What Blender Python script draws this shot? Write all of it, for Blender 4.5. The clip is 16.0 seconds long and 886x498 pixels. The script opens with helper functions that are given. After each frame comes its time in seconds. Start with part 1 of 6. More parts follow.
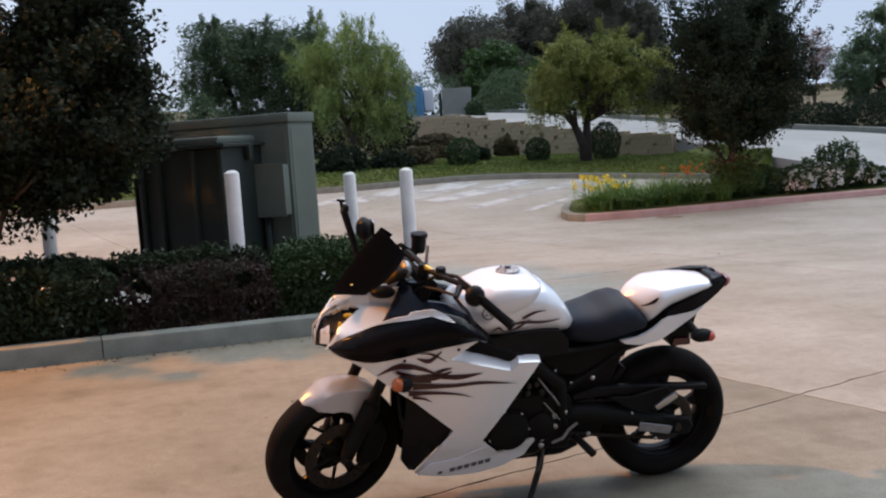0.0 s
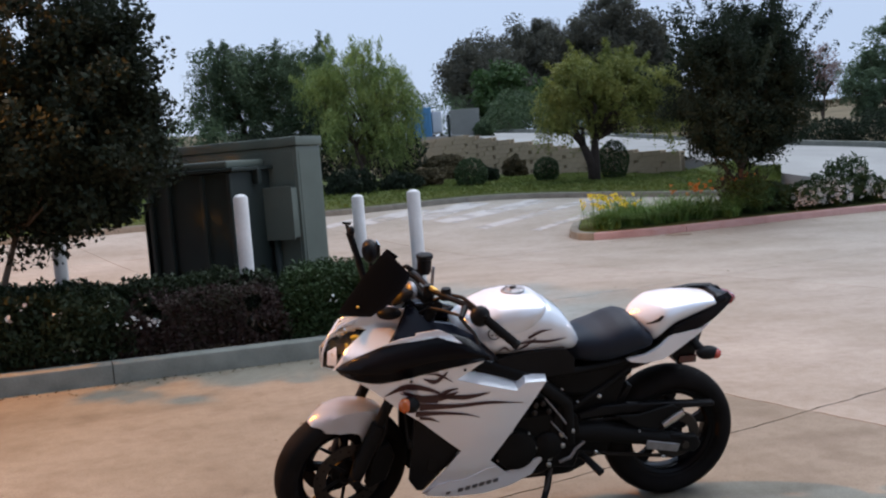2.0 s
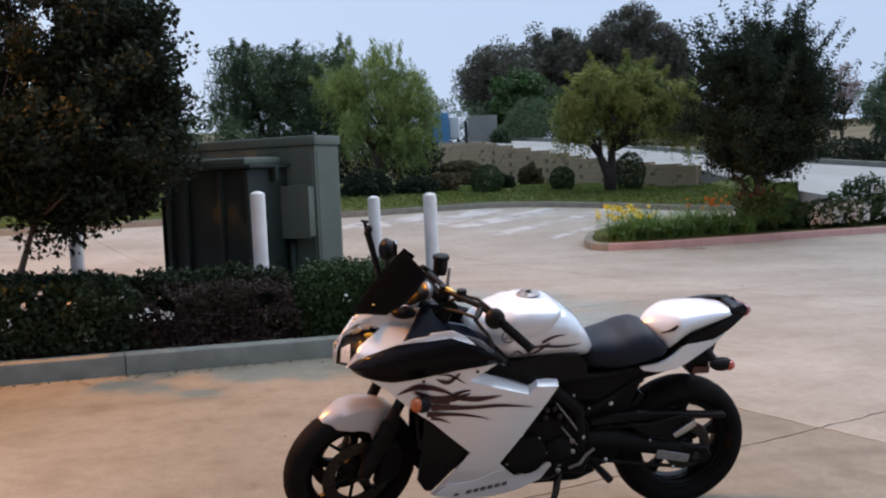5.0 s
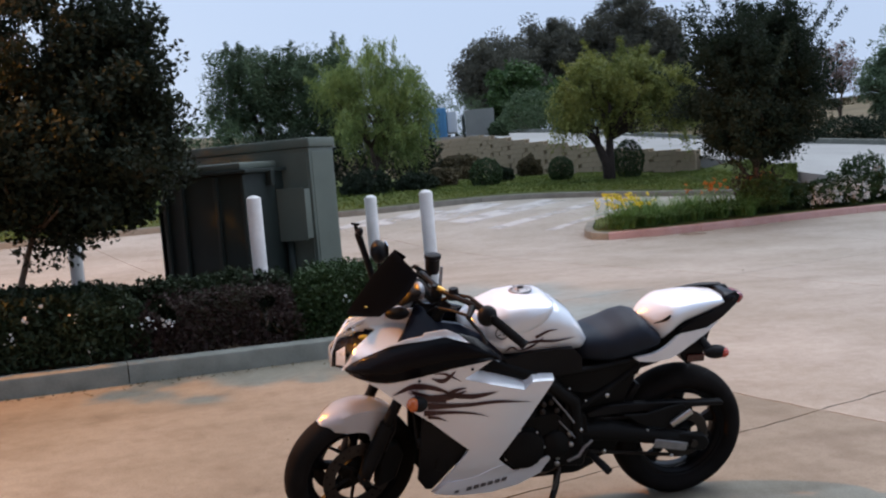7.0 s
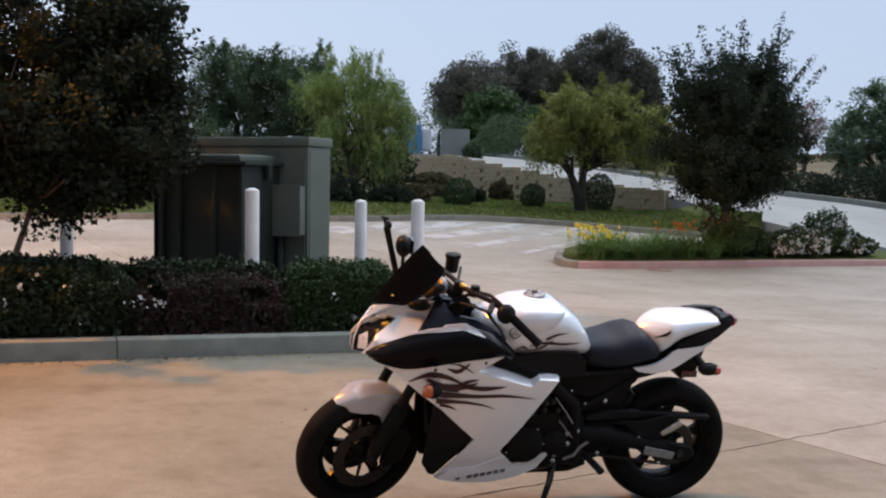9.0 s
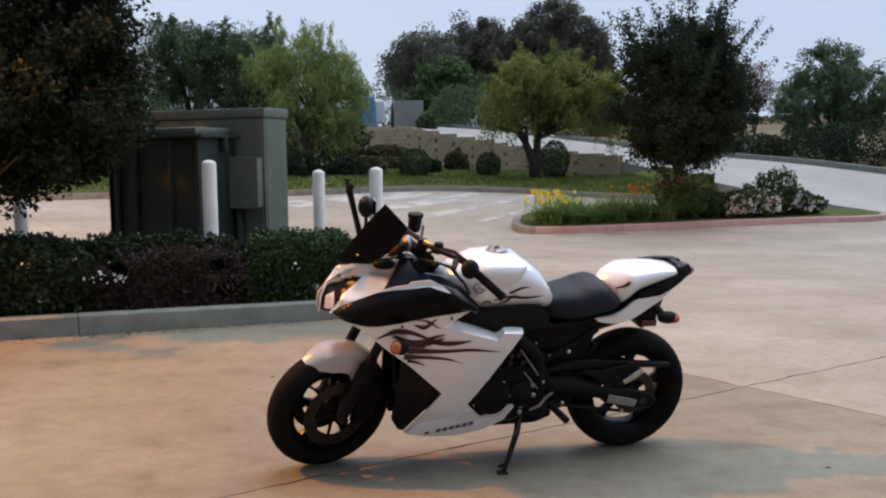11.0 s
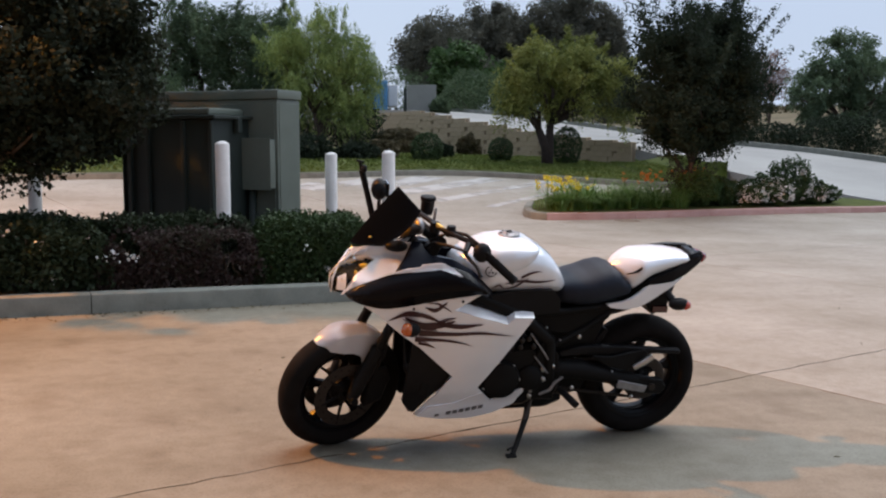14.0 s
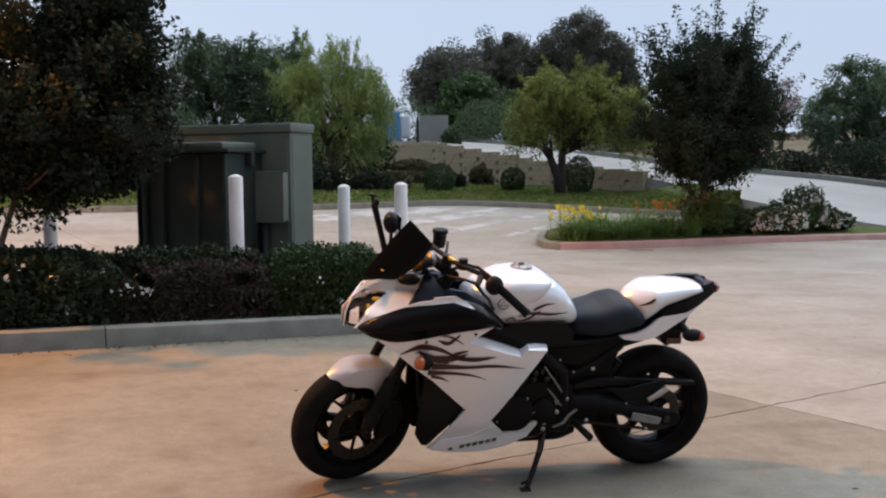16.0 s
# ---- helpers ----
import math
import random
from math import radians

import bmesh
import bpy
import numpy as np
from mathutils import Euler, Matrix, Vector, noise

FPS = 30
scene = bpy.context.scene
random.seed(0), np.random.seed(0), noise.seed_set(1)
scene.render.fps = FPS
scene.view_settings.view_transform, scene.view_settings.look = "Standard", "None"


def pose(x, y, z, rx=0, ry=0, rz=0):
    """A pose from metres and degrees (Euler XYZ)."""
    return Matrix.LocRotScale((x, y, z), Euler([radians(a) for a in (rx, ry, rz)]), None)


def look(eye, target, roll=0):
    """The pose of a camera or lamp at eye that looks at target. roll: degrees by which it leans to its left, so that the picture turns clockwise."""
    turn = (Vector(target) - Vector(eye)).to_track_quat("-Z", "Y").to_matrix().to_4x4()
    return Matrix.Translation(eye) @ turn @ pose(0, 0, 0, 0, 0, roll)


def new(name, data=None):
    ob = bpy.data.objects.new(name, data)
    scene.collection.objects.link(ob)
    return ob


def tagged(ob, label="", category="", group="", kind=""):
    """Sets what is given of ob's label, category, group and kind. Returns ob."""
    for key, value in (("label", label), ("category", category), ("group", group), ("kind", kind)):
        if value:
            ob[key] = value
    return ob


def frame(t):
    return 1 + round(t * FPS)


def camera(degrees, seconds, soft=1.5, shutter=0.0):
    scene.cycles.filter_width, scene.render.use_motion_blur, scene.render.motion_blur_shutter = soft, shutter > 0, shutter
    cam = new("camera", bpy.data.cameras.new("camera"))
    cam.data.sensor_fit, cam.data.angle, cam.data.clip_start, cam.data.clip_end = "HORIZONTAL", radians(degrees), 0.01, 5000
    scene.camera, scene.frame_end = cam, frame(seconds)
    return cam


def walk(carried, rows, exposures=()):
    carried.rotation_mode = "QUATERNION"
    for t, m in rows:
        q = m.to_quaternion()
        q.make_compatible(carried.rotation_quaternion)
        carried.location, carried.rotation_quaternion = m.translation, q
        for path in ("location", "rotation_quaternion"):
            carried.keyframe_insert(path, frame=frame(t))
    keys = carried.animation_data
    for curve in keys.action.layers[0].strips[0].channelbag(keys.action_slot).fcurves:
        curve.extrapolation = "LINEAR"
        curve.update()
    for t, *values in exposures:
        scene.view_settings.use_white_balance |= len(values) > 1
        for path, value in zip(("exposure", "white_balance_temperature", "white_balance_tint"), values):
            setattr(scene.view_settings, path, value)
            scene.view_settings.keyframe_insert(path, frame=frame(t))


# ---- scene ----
cam = camera(48.4, 16.0, soft=2.2)
PATH = [
    (0, (-0.307, -3.845, 1.426), (0.132, -1.905, 1.213), -3.7),
    (0.5, (-0.302, -3.865, 1.424), (0.12, -1.921, 1.218), -3.8),
    (1, (-0.301, -3.885, 1.433), (0.112, -1.938, 1.235), -4.2),
    (1.5, (-0.296, -3.86, 1.425), (0.126, -1.913, 1.245), -4.2),
    (2, (-0.293, -3.879, 1.429), (0.129, -1.931, 1.259), -4.5),
    (2.5, (-0.305, -3.903, 1.431), (0.116, -1.954, 1.267), -4.3),
    (3, (-0.303, -3.889, 1.429), (0.113, -1.939, 1.272), -4.2),
    (5.5, (-0.318, -3.883, 1.411), (0.079, -1.929, 1.254), -2.3),
    (6, (-0.322, -3.937, 1.427), (0.06, -1.98, 1.263), -4.2),
    (6.5, (-0.291, -3.908, 1.417), (0.081, -1.95, 1.25), -4.4),
    (7, (-0.266, -3.911, 1.429), (0.124, -1.956, 1.262), -4.8),
    (7.5, (-0.289, -3.928, 1.442), (0.099, -1.972, 1.292), -4.7),
    (8, (-0.373, -3.942, 1.434), (0.018, -1.984, 1.314), -2.0),
    (8.5, (-0.51, -4.031, 1.421), (-0.082, -2.081, 1.302), -2.5),
    (9, (-0.585, -4.092, 1.376), (-0.109, -2.154, 1.244), 0.9),
    (9.5, (-0.601, -4.117, 1.329), (-0.069, -2.197, 1.152), -0.2),
    (12, (-0.633, -4.15, 1.319), (-0.062, -2.242, 1.133), -0.5),
    (12.5, (-0.626, -4.145, 1.319), (-0.054, -2.238, 1.135), -0.2),
    (13, (-0.632, -4.158, 1.316), (-0.063, -2.249, 1.138), -0.4),
    (13.5, (-0.631, -4.158, 1.313), (-0.072, -2.247, 1.121), 0.8),
    (14, (-0.633, -4.152, 1.313), (-0.096, -2.238, 1.096), 0.0),
    (14.5, (-0.634, -4.146, 1.321), (-0.11, -2.229, 1.099), -0.3),
    (15, (-0.635, -4.16, 1.324), (-0.119, -2.237, 1.127), -0.4),
    (15.5, (-0.634, -4.165, 1.324), (-0.121, -2.239, 1.156), -0.5),
    (16, (-0.63, -4.158, 1.327), (-0.117, -2.231, 1.17), -0.5),
]
walk(cam, [(t, look(eye, target, roll)) for t, eye, target, roll in PATH], exposures=[(0.0, 0.25, 6270, 9), (1.0, 0.25, 6070, 9), (3.0, 0.25, 6020, 9), (8.5, 0.25, 6070, 9), (9.2, 0.25, 6370, 9), (12.0, 0.28, 6420, 9), (16.0, 0.28, 6420, 9)])

# ---- sky and light: dusk under thin cloud, one sodium lamp beyond the hedge ----
world = bpy.data.worlds.new("dusk_sky")
scene.world = world
world.use_nodes = True
wn, wl = world.node_tree.nodes, world.node_tree.links
sky = wn.new("ShaderNodeTexSky")
sky.sky_type = 'NISHITA'
sky.sun_disc = False
sky.sun_elevation = radians(9)
sky.sun_rotation = radians(-34)
sky.air_density, sky.dust_density, sky.ozone_density = 1.0, 2.2, 3.0
haze = wn.new("ShaderNodeMix")
haze.data_type = 'RGBA'
haze.inputs["Factor"].default_value = 0.85
haze.inputs["B"].default_value = (4.9, 5.65, 7.2, 1)
wl.new(sky.outputs["Color"], haze.inputs["A"])
wl.new(haze.outputs["Result"], wn["Background"].inputs["Color"])
wn["Background"].inputs["Strength"].default_value = 0.107

sun_data = bpy.data.lights.new("sun", 'SUN')
sun_data.energy, sun_data.angle, sun_data.color = 2.3, radians(60), (0.97, 0.98, 1.0)
sun = new("sun", sun_data)
sun.matrix_world = look((9, 5, 22), (0, 0, 0))

lamp_data = bpy.data.lights.new("sodium_lamp", 'SPOT')
lamp_data.energy, lamp_data.color, lamp_data.shadow_soft_size = 8200, (1.0, 0.34, 0.02), 0.12
lamp = new("sodium_lamp", lamp_data)
lamp_data.spot_size, lamp_data.spot_blend = radians(132), 0.25
lamp.matrix_world = look((-8.2, 4.4, 9.6), (-6.0, 3.4, 0.0))

# ---- materials ----
def node_mat(name):
    m = bpy.data.materials.new(name)
    m.use_nodes = True
    return m, m.node_tree.nodes, m.node_tree.links, m.node_tree.nodes["Principled BSDF"]


def ramp(nodes, stops):
    r = nodes.new("ShaderNodeValToRGB")
    el = r.color_ramp.elements
    while len(el) < len(stops):
        el.new(0.5)
    for e, (p, c) in zip(el, stops):
        e.position, e.color = p, (*c, 1)
    return r


def surface(name, dark, light, rough=0.6, metal=0.0, coarse=3.0, fine=60.0, bump=0.1, dist=0.01, coat=0.0, spread=0.35, pieces=0.0, spec=0.5):
    """A worn surface: two scales of noise between two colours, and fine relief."""
    m, n, l, b = node_mat(name)
    co = n.new("ShaderNodeTexCoord")
    big, small = n.new("ShaderNodeTexNoise"), n.new("ShaderNodeTexNoise")
    big.inputs["Scale"].default_value, small.inputs["Scale"].default_value = coarse, fine
    big.inputs["Detail"].default_value, small.inputs["Detail"].default_value = 6, 4
    for t in (big, small):
        l.new(co.outputs["Object"], t.inputs["Vector"])
    mx = n.new("ShaderNodeMath")
    mx.operation = 'MULTIPLY_ADD'
    l.new(small.outputs["Fac"], mx.inputs[0])
    mx.inputs[1].default_value = spread
    l.new(big.outputs["Fac"], mx.inputs[2])
    last = mx
    if pieces:
        info, add = n.new("ShaderNodeObjectInfo"), n.new("ShaderNodeMath")
        add.operation = 'MULTIPLY_ADD'
        l.new(info.outputs["Random"], add.inputs[0])
        add.inputs[1].default_value = pieces
        l.new(mx.outputs[0], add.inputs[2])
        last = add
    r = ramp(n, [(0.35, dark), (0.85 + pieces * 0.5, light)])
    l.new(last.outputs[0], r.inputs["Fac"])
    l.new(r.outputs["Color"], b.inputs["Base Color"])
    b.inputs["Roughness"].default_value, b.inputs["Metallic"].default_value = rough, metal
    b.inputs["Coat Weight"].default_value, b.inputs["Coat Roughness"].default_value = coat, 0.08
    b.inputs["Specular IOR Level"].default_value = spec
    if bump:
        bp = n.new("ShaderNodeBump")
        bp.inputs["Strength"].default_value, bp.inputs["Distance"].default_value = bump, dist
        l.new(mx.outputs[0], bp.inputs["Height"])
        l.new(bp.outputs["Normal"], b.inputs["Normal"])
    return m


def foliage(name, shades, rough=0.55, glow=0.25):
    """Leaves, each a shade of its own, that let some light through."""
    m, n, l, b = node_mat(name)
    geo, co, patch = n.new("ShaderNodeNewGeometry"), n.new("ShaderNodeTexCoord"), n.new("ShaderNodeTexNoise")
    patch.inputs["Scale"].default_value = 1.3
    l.new(co.outputs["Object"], patch.inputs["Vector"])
    mx = n.new("ShaderNodeMath")
    mx.operation = 'MULTIPLY_ADD'
    l.new(geo.outputs["Random Per Island"], mx.inputs[0])
    mx.inputs[1].default_value = 0.40
    sub = n.new("ShaderNodeMath")
    sub.operation = 'MULTIPLY_ADD'
    l.new(patch.outputs["Fac"], sub.inputs[0])
    sub.inputs[1].default_value, sub.inputs[2].default_value = 1.2, -0.38
    l.new(sub.outputs[0], mx.inputs[2])
    r = ramp(n, [(i / (len(shades) - 1), c) for i, c in enumerate(shades)])
    l.new(mx.outputs[0], r.inputs["Fac"])
    l.new(r.outputs["Color"], b.inputs["Base Color"])
    b.inputs["Roughness"].default_value, b.inputs["Specular IOR Level"].default_value = rough, 0.25
    tr, mix, out = n.new("ShaderNodeBsdfTranslucent"), n.new("ShaderNodeMixShader"), n["Material Output"]
    l.new(r.outputs["Color"], tr.inputs["Color"])
    mix.inputs["Fac"].default_value = glow
    l.new(b.outputs[0], mix.inputs[1])
    l.new(tr.outputs[0], mix.inputs[2])
    l.new(mix.outputs[0], out.inputs["Surface"])
    return m


def concrete_lot(name, tone, wear):
    """Stained cast concrete; tone scales its colours and wear its stains."""
    m, n, l, b = node_mat(name)
    co = n.new("ShaderNodeTexCoord")
    def tex(scale, detail, stretch=None):
        t = n.new("ShaderNodeTexNoise")
        t.inputs["Scale"].default_value, t.inputs["Detail"].default_value = scale, detail
        if stretch:
            mp = n.new("ShaderNodeMapping")
            mp.inputs["Scale"].default_value = stretch
            mp.inputs["Rotation"].default_value = (0, 0, radians(-14))
            l.new(co.outputs["Object"], mp.inputs["Vector"])
            l.new(mp.outputs["Vector"], t.inputs["Vector"])
        else:
            l.new(co.outputs["Object"], t.inputs["Vector"])
        return t
    big, mid, fine, streak, blot = tex(0.6, 9), tex(13, 8), tex(90, 5), tex(1.0, 6, (0.35, 2.2, 1)), tex(3.4, 10)
    shades = [(0.30, (0.225, 0.208, 0.170)), (0.48, (0.265, 0.247, 0.206)), (0.56, (0.280, 0.263, 0.225)), (0.72, (0.325, 0.310, 0.270))]
    base = ramp(n, [(p, tuple(c * k for c, k in zip(rgb, tone))) for p, rgb in shades])
    l.new(big.outputs["Fac"], base.inputs["Fac"])
    def darken(fac_tex, lo, hi, colour, amount):
        mr, mix = n.new("ShaderNodeMapRange"), n.new("ShaderNodeMix")
        mr.inputs["From Min"].default_value, mr.inputs["From Max"].default_value = lo, hi
        mr.inputs["To Max"].default_value = amount
        l.new(fac_tex.outputs["Fac"], mr.inputs["Value"])
        mix.data_type, mix.blend_type = 'RGBA', 'MULTIPLY'
        mix.inputs["B"].default_value = (*colour, 1)
        l.new(mr.outputs["Result"], mix.inputs["Factor"])
        return mix
    chain = base.outputs["Color"]
    for args in ((streak, 0.50, 0.68, (0.64, 0.60, 0.55), 0.50 * wear), (blot, 0.50, 0.70, (0.60, 0.53, 0.46), 0.52 * wear), (mid, 0.38, 0.75, (0.74, 0.70, 0.65), 0.6), (fine, 0.46, 0.76, (0.62, 0.59, 0.56), 0.7)):
        mix = darken(*args)
        l.new(chain, mix.inputs["A"])
        chain = mix.outputs["Result"]
    l.new(chain, b.inputs["Base Color"])
    b.inputs["Roughness"].default_value = 0.72
    b.inputs["Specular IOR Level"].default_value = 0.4
    ad, bp = n.new("ShaderNodeMath"), n.new("ShaderNodeBump")
    ad.operation = 'MULTIPLY_ADD'
    l.new(fine.outputs["Fac"], ad.inputs[0])
    ad.inputs[1].default_value = 0.4
    l.new(mid.outputs["Fac"], ad.inputs[2])
    l.new(ad.outputs[0], bp.inputs["Height"])
    bp.inputs["Strength"].default_value, bp.inputs["Distance"].default_value = 0.25, 0.006
    l.new(bp.outputs["Normal"], b.inputs["Normal"])
    return m


LOT = concrete_lot("lot_concrete", (1.08, 1.09, 1.11), 0.6)
# Lot copy with dimmer sky and warmer lamp light painted into its tone.
LOT_SHADED = concrete_lot("lot_concrete_painted_shade", (0.73, 0.71, 0.645), 1.0)
EARTH = surface("dry_earth", (0.095, 0.074, 0.048), (0.20, 0.165, 0.108), 0.95, coarse=0.4, fine=9, bump=0.5, dist=0.05, spec=0.05)
SOIL = surface("bed_soil", (0.035, 0.024, 0.016), (0.11, 0.078, 0.05), 0.95, coarse=6, fine=50, bump=0.6, dist=0.03, spec=0.05)
KERB = surface("kerb_concrete", (0.103, 0.109, 0.094), (0.205, 0.212, 0.184), 0.85, coarse=5, fine=70, bump=0.3, pieces=0.12)
RED_KERB = surface("faded_red_kerb_paint", (0.27, 0.150, 0.138), (0.39, 0.265, 0.25), 0.8, coarse=3, fine=30, bump=0.3, pieces=0.2)
RAMP_MAT = surface("ramp_concrete", (0.205, 0.198, 0.185), (0.325, 0.315, 0.295), 0.8, coarse=0.35, fine=20, bump=0.1)
DARK_BARK = surface("dark_rough_bark", (0.012, 0.009, 0.007), (0.040, 0.028, 0.022), 0.95, coarse=8, fine=40, bump=0.8, dist=0.02)
DUST = surface("washed_out_dirt", (0.14, 0.112, 0.085), (0.24, 0.20, 0.16), 0.9, coarse=9, fine=60, bump=0.2, spec=0.1)
STRIPE = surface("worn_white_line", (0.38, 0.38, 0.37), (0.50, 0.50, 0.49), 0.75, coarse=4, fine=40, bump=0.1)


def worn_through(m, scale, keep):
    """Paint that is rubbed away in patches and lets the ground show."""
    n, l = m.node_tree.nodes, m.node_tree.links
    co, tex, mr = n.new("ShaderNodeTexCoord"), n.new("ShaderNodeTexNoise"), n.new("ShaderNodeMapRange")
    tex.inputs["Scale"].default_value, tex.inputs["Detail"].default_value = scale, 7
    l.new(co.outputs["Object"], tex.inputs["Vector"])
    mr.inputs["From Min"].default_value, mr.inputs["From Max"].default_value = 0.28, 0.52
    mr.inputs["To Max"].default_value = keep
    l.new(tex.outputs["Fac"], mr.inputs["Value"])
    mix, tr = n.new("ShaderNodeMixShader"), n.new("ShaderNodeBsdfTransparent")
    l.new(mr.outputs["Result"], mix.inputs["Fac"])
    l.new(tr.outputs[0], mix.inputs[1])
    l.new(n["Principled BSDF"].outputs[0], mix.inputs[2])
    l.new(mix.outputs[0], n["Material Output"].inputs["Surface"])


worn_through(STRIPE, 1.6, 0.75)
BLOCK = surface("tan_wall_block", (0.275, 0.212, 0.132), (0.375, 0.300, 0.205), 0.9, coarse=1.5, fine=24, bump=0.6, dist=0.02, pieces=0.05)
MORTAR = surface("wall_core", (0.15, 0.115, 0.075), (0.21, 0.165, 0.11), 0.95, coarse=3, fine=30)
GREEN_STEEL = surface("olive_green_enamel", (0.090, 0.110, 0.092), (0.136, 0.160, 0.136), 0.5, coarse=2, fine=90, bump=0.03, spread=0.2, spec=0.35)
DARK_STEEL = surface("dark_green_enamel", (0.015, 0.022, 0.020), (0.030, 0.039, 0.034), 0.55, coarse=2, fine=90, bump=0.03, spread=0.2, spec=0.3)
WHITE_POST = surface("chalky_white_paint", (0.50, 0.50, 0.49), (0.70, 0.69, 0.68), 0.7, coarse=4, fine=50, bump=0.1)
GREY_WALL = surface("grey_plaster", (0.165, 0.17, 0.16), (0.25, 0.255, 0.24), 0.9, coarse=1, fine=20, bump=0.2)
TAN_RENDER = surface("tan_render", (0.11, 0.09, 0.07), (0.17, 0.14, 0.11), 0.9, coarse=1, fine=30, bump=0.2)
BOARDS = surface("weathered_red_boards", (0.15, 0.095, 0.075), (0.24, 0.16, 0.13), 0.9, coarse=2, fine=30, bump=0.2, pieces=0.1)
BARK = surface("bark", (0.022, 0.015, 0.011), (0.075, 0.052, 0.038), 0.9, coarse=8, fine=40, bump=0.8, dist=0.02)
PALE_BARK = surface("pale_smooth_bark", (0.075, 0.052, 0.038), (0.17, 0.125, 0.09), 0.8, coarse=8, fine=40, bump=0.4, dist=0.01)
TURF = surface("turf_soil", (0.050, 0.066, 0.022), (0.092, 0.106, 0.038), 0.95, coarse=2, fine=30, bump=0.5, dist=0.03, spec=0.05)
BLUE_PAINT = surface("faded_blue_paint", (0.04, 0.15, 0.30), (0.08, 0.23, 0.40), 0.6, coarse=1, fine=20)
PALE_PAINT = surface("dull_white_paint", (0.45, 0.46, 0.47), (0.62, 0.62, 0.62), 0.6, coarse=1, fine=20)
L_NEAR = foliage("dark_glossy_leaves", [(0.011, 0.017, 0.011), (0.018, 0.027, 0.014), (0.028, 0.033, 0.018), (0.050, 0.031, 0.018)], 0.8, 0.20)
L_DARK = foliage("deep_green_leaves", [(0.014, 0.022, 0.013), (0.020, 0.031, 0.018), (0.026, 0.038, 0.020), (0.042, 0.045, 0.025)], 0.8, 0.28)
L_OLIVE = foliage("yellow_green_leaves", [(0.084, 0.109, 0.031), (0.168, 0.194, 0.049), (0.256, 0.261, 0.066), (0.338, 0.277, 0.082)], 0.6)
L_WILLOW = foliage("fresh_willow_leaves", [(0.088, 0.135, 0.043), (0.170, 0.229, 0.068), (0.267, 0.321, 0.092), (0.339, 0.362, 0.104)], 0.6)
L_GREY = foliage("grey_green_leaves", [(0.044, 0.070, 0.039), (0.081, 0.120, 0.060), (0.138, 0.172, 0.084)], 0.7)
L_PEPPER = foliage("soft_grey_green_leaves", [(0.057, 0.095, 0.055), (0.109, 0.157, 0.086), (0.172, 0.217, 0.113)], 0.7)
L_EUC = foliage("far_dull_leaves", [(0.067, 0.072, 0.058), (0.108, 0.109, 0.085), (0.143, 0.134, 0.101)], 0.8)
L_MID = foliage("mid_green_leaves", [(0.030, 0.062, 0.021), (0.055, 0.103, 0.031), (0.083, 0.131, 0.043)], 0.6)
L_BOX = foliage("clipped_hedge_leaves", [(0.019, 0.036, 0.012), (0.035, 0.064, 0.020), (0.059, 0.089, 0.029)], 0.6, 0.15)
L_HAW = foliage("hawthorn_leaves", [(0.015, 0.026, 0.013), (0.030, 0.046, 0.021), (0.053, 0.068, 0.029)], 0.6, 0.15)
L_RED = foliage("withered_red_brown_leaves", [(0.026, 0.016, 0.015), (0.050, 0.030, 0.028), (0.036, 0.040, 0.022), (0.080, 0.052, 0.046)], 0.7)
L_DRY = foliage("dry_brown_green_leaves", [(0.045, 0.042, 0.022), (0.085, 0.070, 0.036), (0.12, 0.088, 0.048)], 0.75)
L_RUST = foliage("rusty_bare_twigs", [(0.18, 0.12, 0.11), (0.28, 0.19, 0.17)], 0.8)
L_GRASS = foliage("strap_leaves", [(0.078, 0.151, 0.041), (0.146, 0.254, 0.069), (0.225, 0.342, 0.098)], 0.5)
L_LAWN = foliage("lawn_blades", [(0.071, 0.105, 0.023), (0.118, 0.152, 0.034), (0.179, 0.181, 0.051)], 0.7)
PETAL_W = foliage("white_petals", [(0.62, 0.62, 0.60), (0.80, 0.80, 0.78)], 0.6)
PETAL_Y = foliage("yellow_petals", [(0.66, 0.56, 0.04), (0.80, 0.72, 0.08)], 0.6)
PETAL_O = foliage("orange_petals", [(0.50, 0.14, 0.03), (0.62, 0.24, 0.04)], 0.6)

# ---- builders ----
def thing(name, label, category, at=None, group="", kind=""):
    ob = new(name)
    ob.empty_display_size = 0.1
    if at is not None:
        ob.matrix_world = at
    return tagged(ob, label, category, group, kind)


def part(name, bm, material, parent=None, label="", smooth=False, kind=""):
    """A bmesh, or a ready mesh, as one mesh object under a thing or a part; its shape is in the thing's own frame."""
    if isinstance(bm, bpy.types.Mesh):
        me = bm
    else:
        bmesh.ops.recalc_face_normals(bm, faces=bm.faces)
        me = bpy.data.meshes.new(name)
        bm.to_mesh(me)
        bm.free()
    if smooth:
        me.shade_smooth()
        if smooth is not True:
            me.set_sharp_from_angle(angle=radians(smooth))
    if material and not me.materials:
        me.materials.append(material)
    ob = new(name, me)
    if parent:
        ob.parent = parent
    return tagged(ob, label, kind=kind)


def quads_mesh(name, corners):
    """A mesh of loose quads from an array of shape (n, 4, 3)."""
    n = len(corners)
    me = bpy.data.meshes.new(name)
    me.vertices.add(4 * n)
    me.vertices.foreach_set("co", np.ascontiguousarray(corners, dtype=np.float32).ravel())
    me.loops.add(4 * n)
    me.loops.foreach_set("vertex_index", np.arange(4 * n, dtype=np.int32))
    me.polygons.add(n)
    me.polygons.foreach_set("loop_start", np.arange(0, 4 * n, 4, dtype=np.int32))
    me.update(calc_edges=True)
    me.validate()
    return me


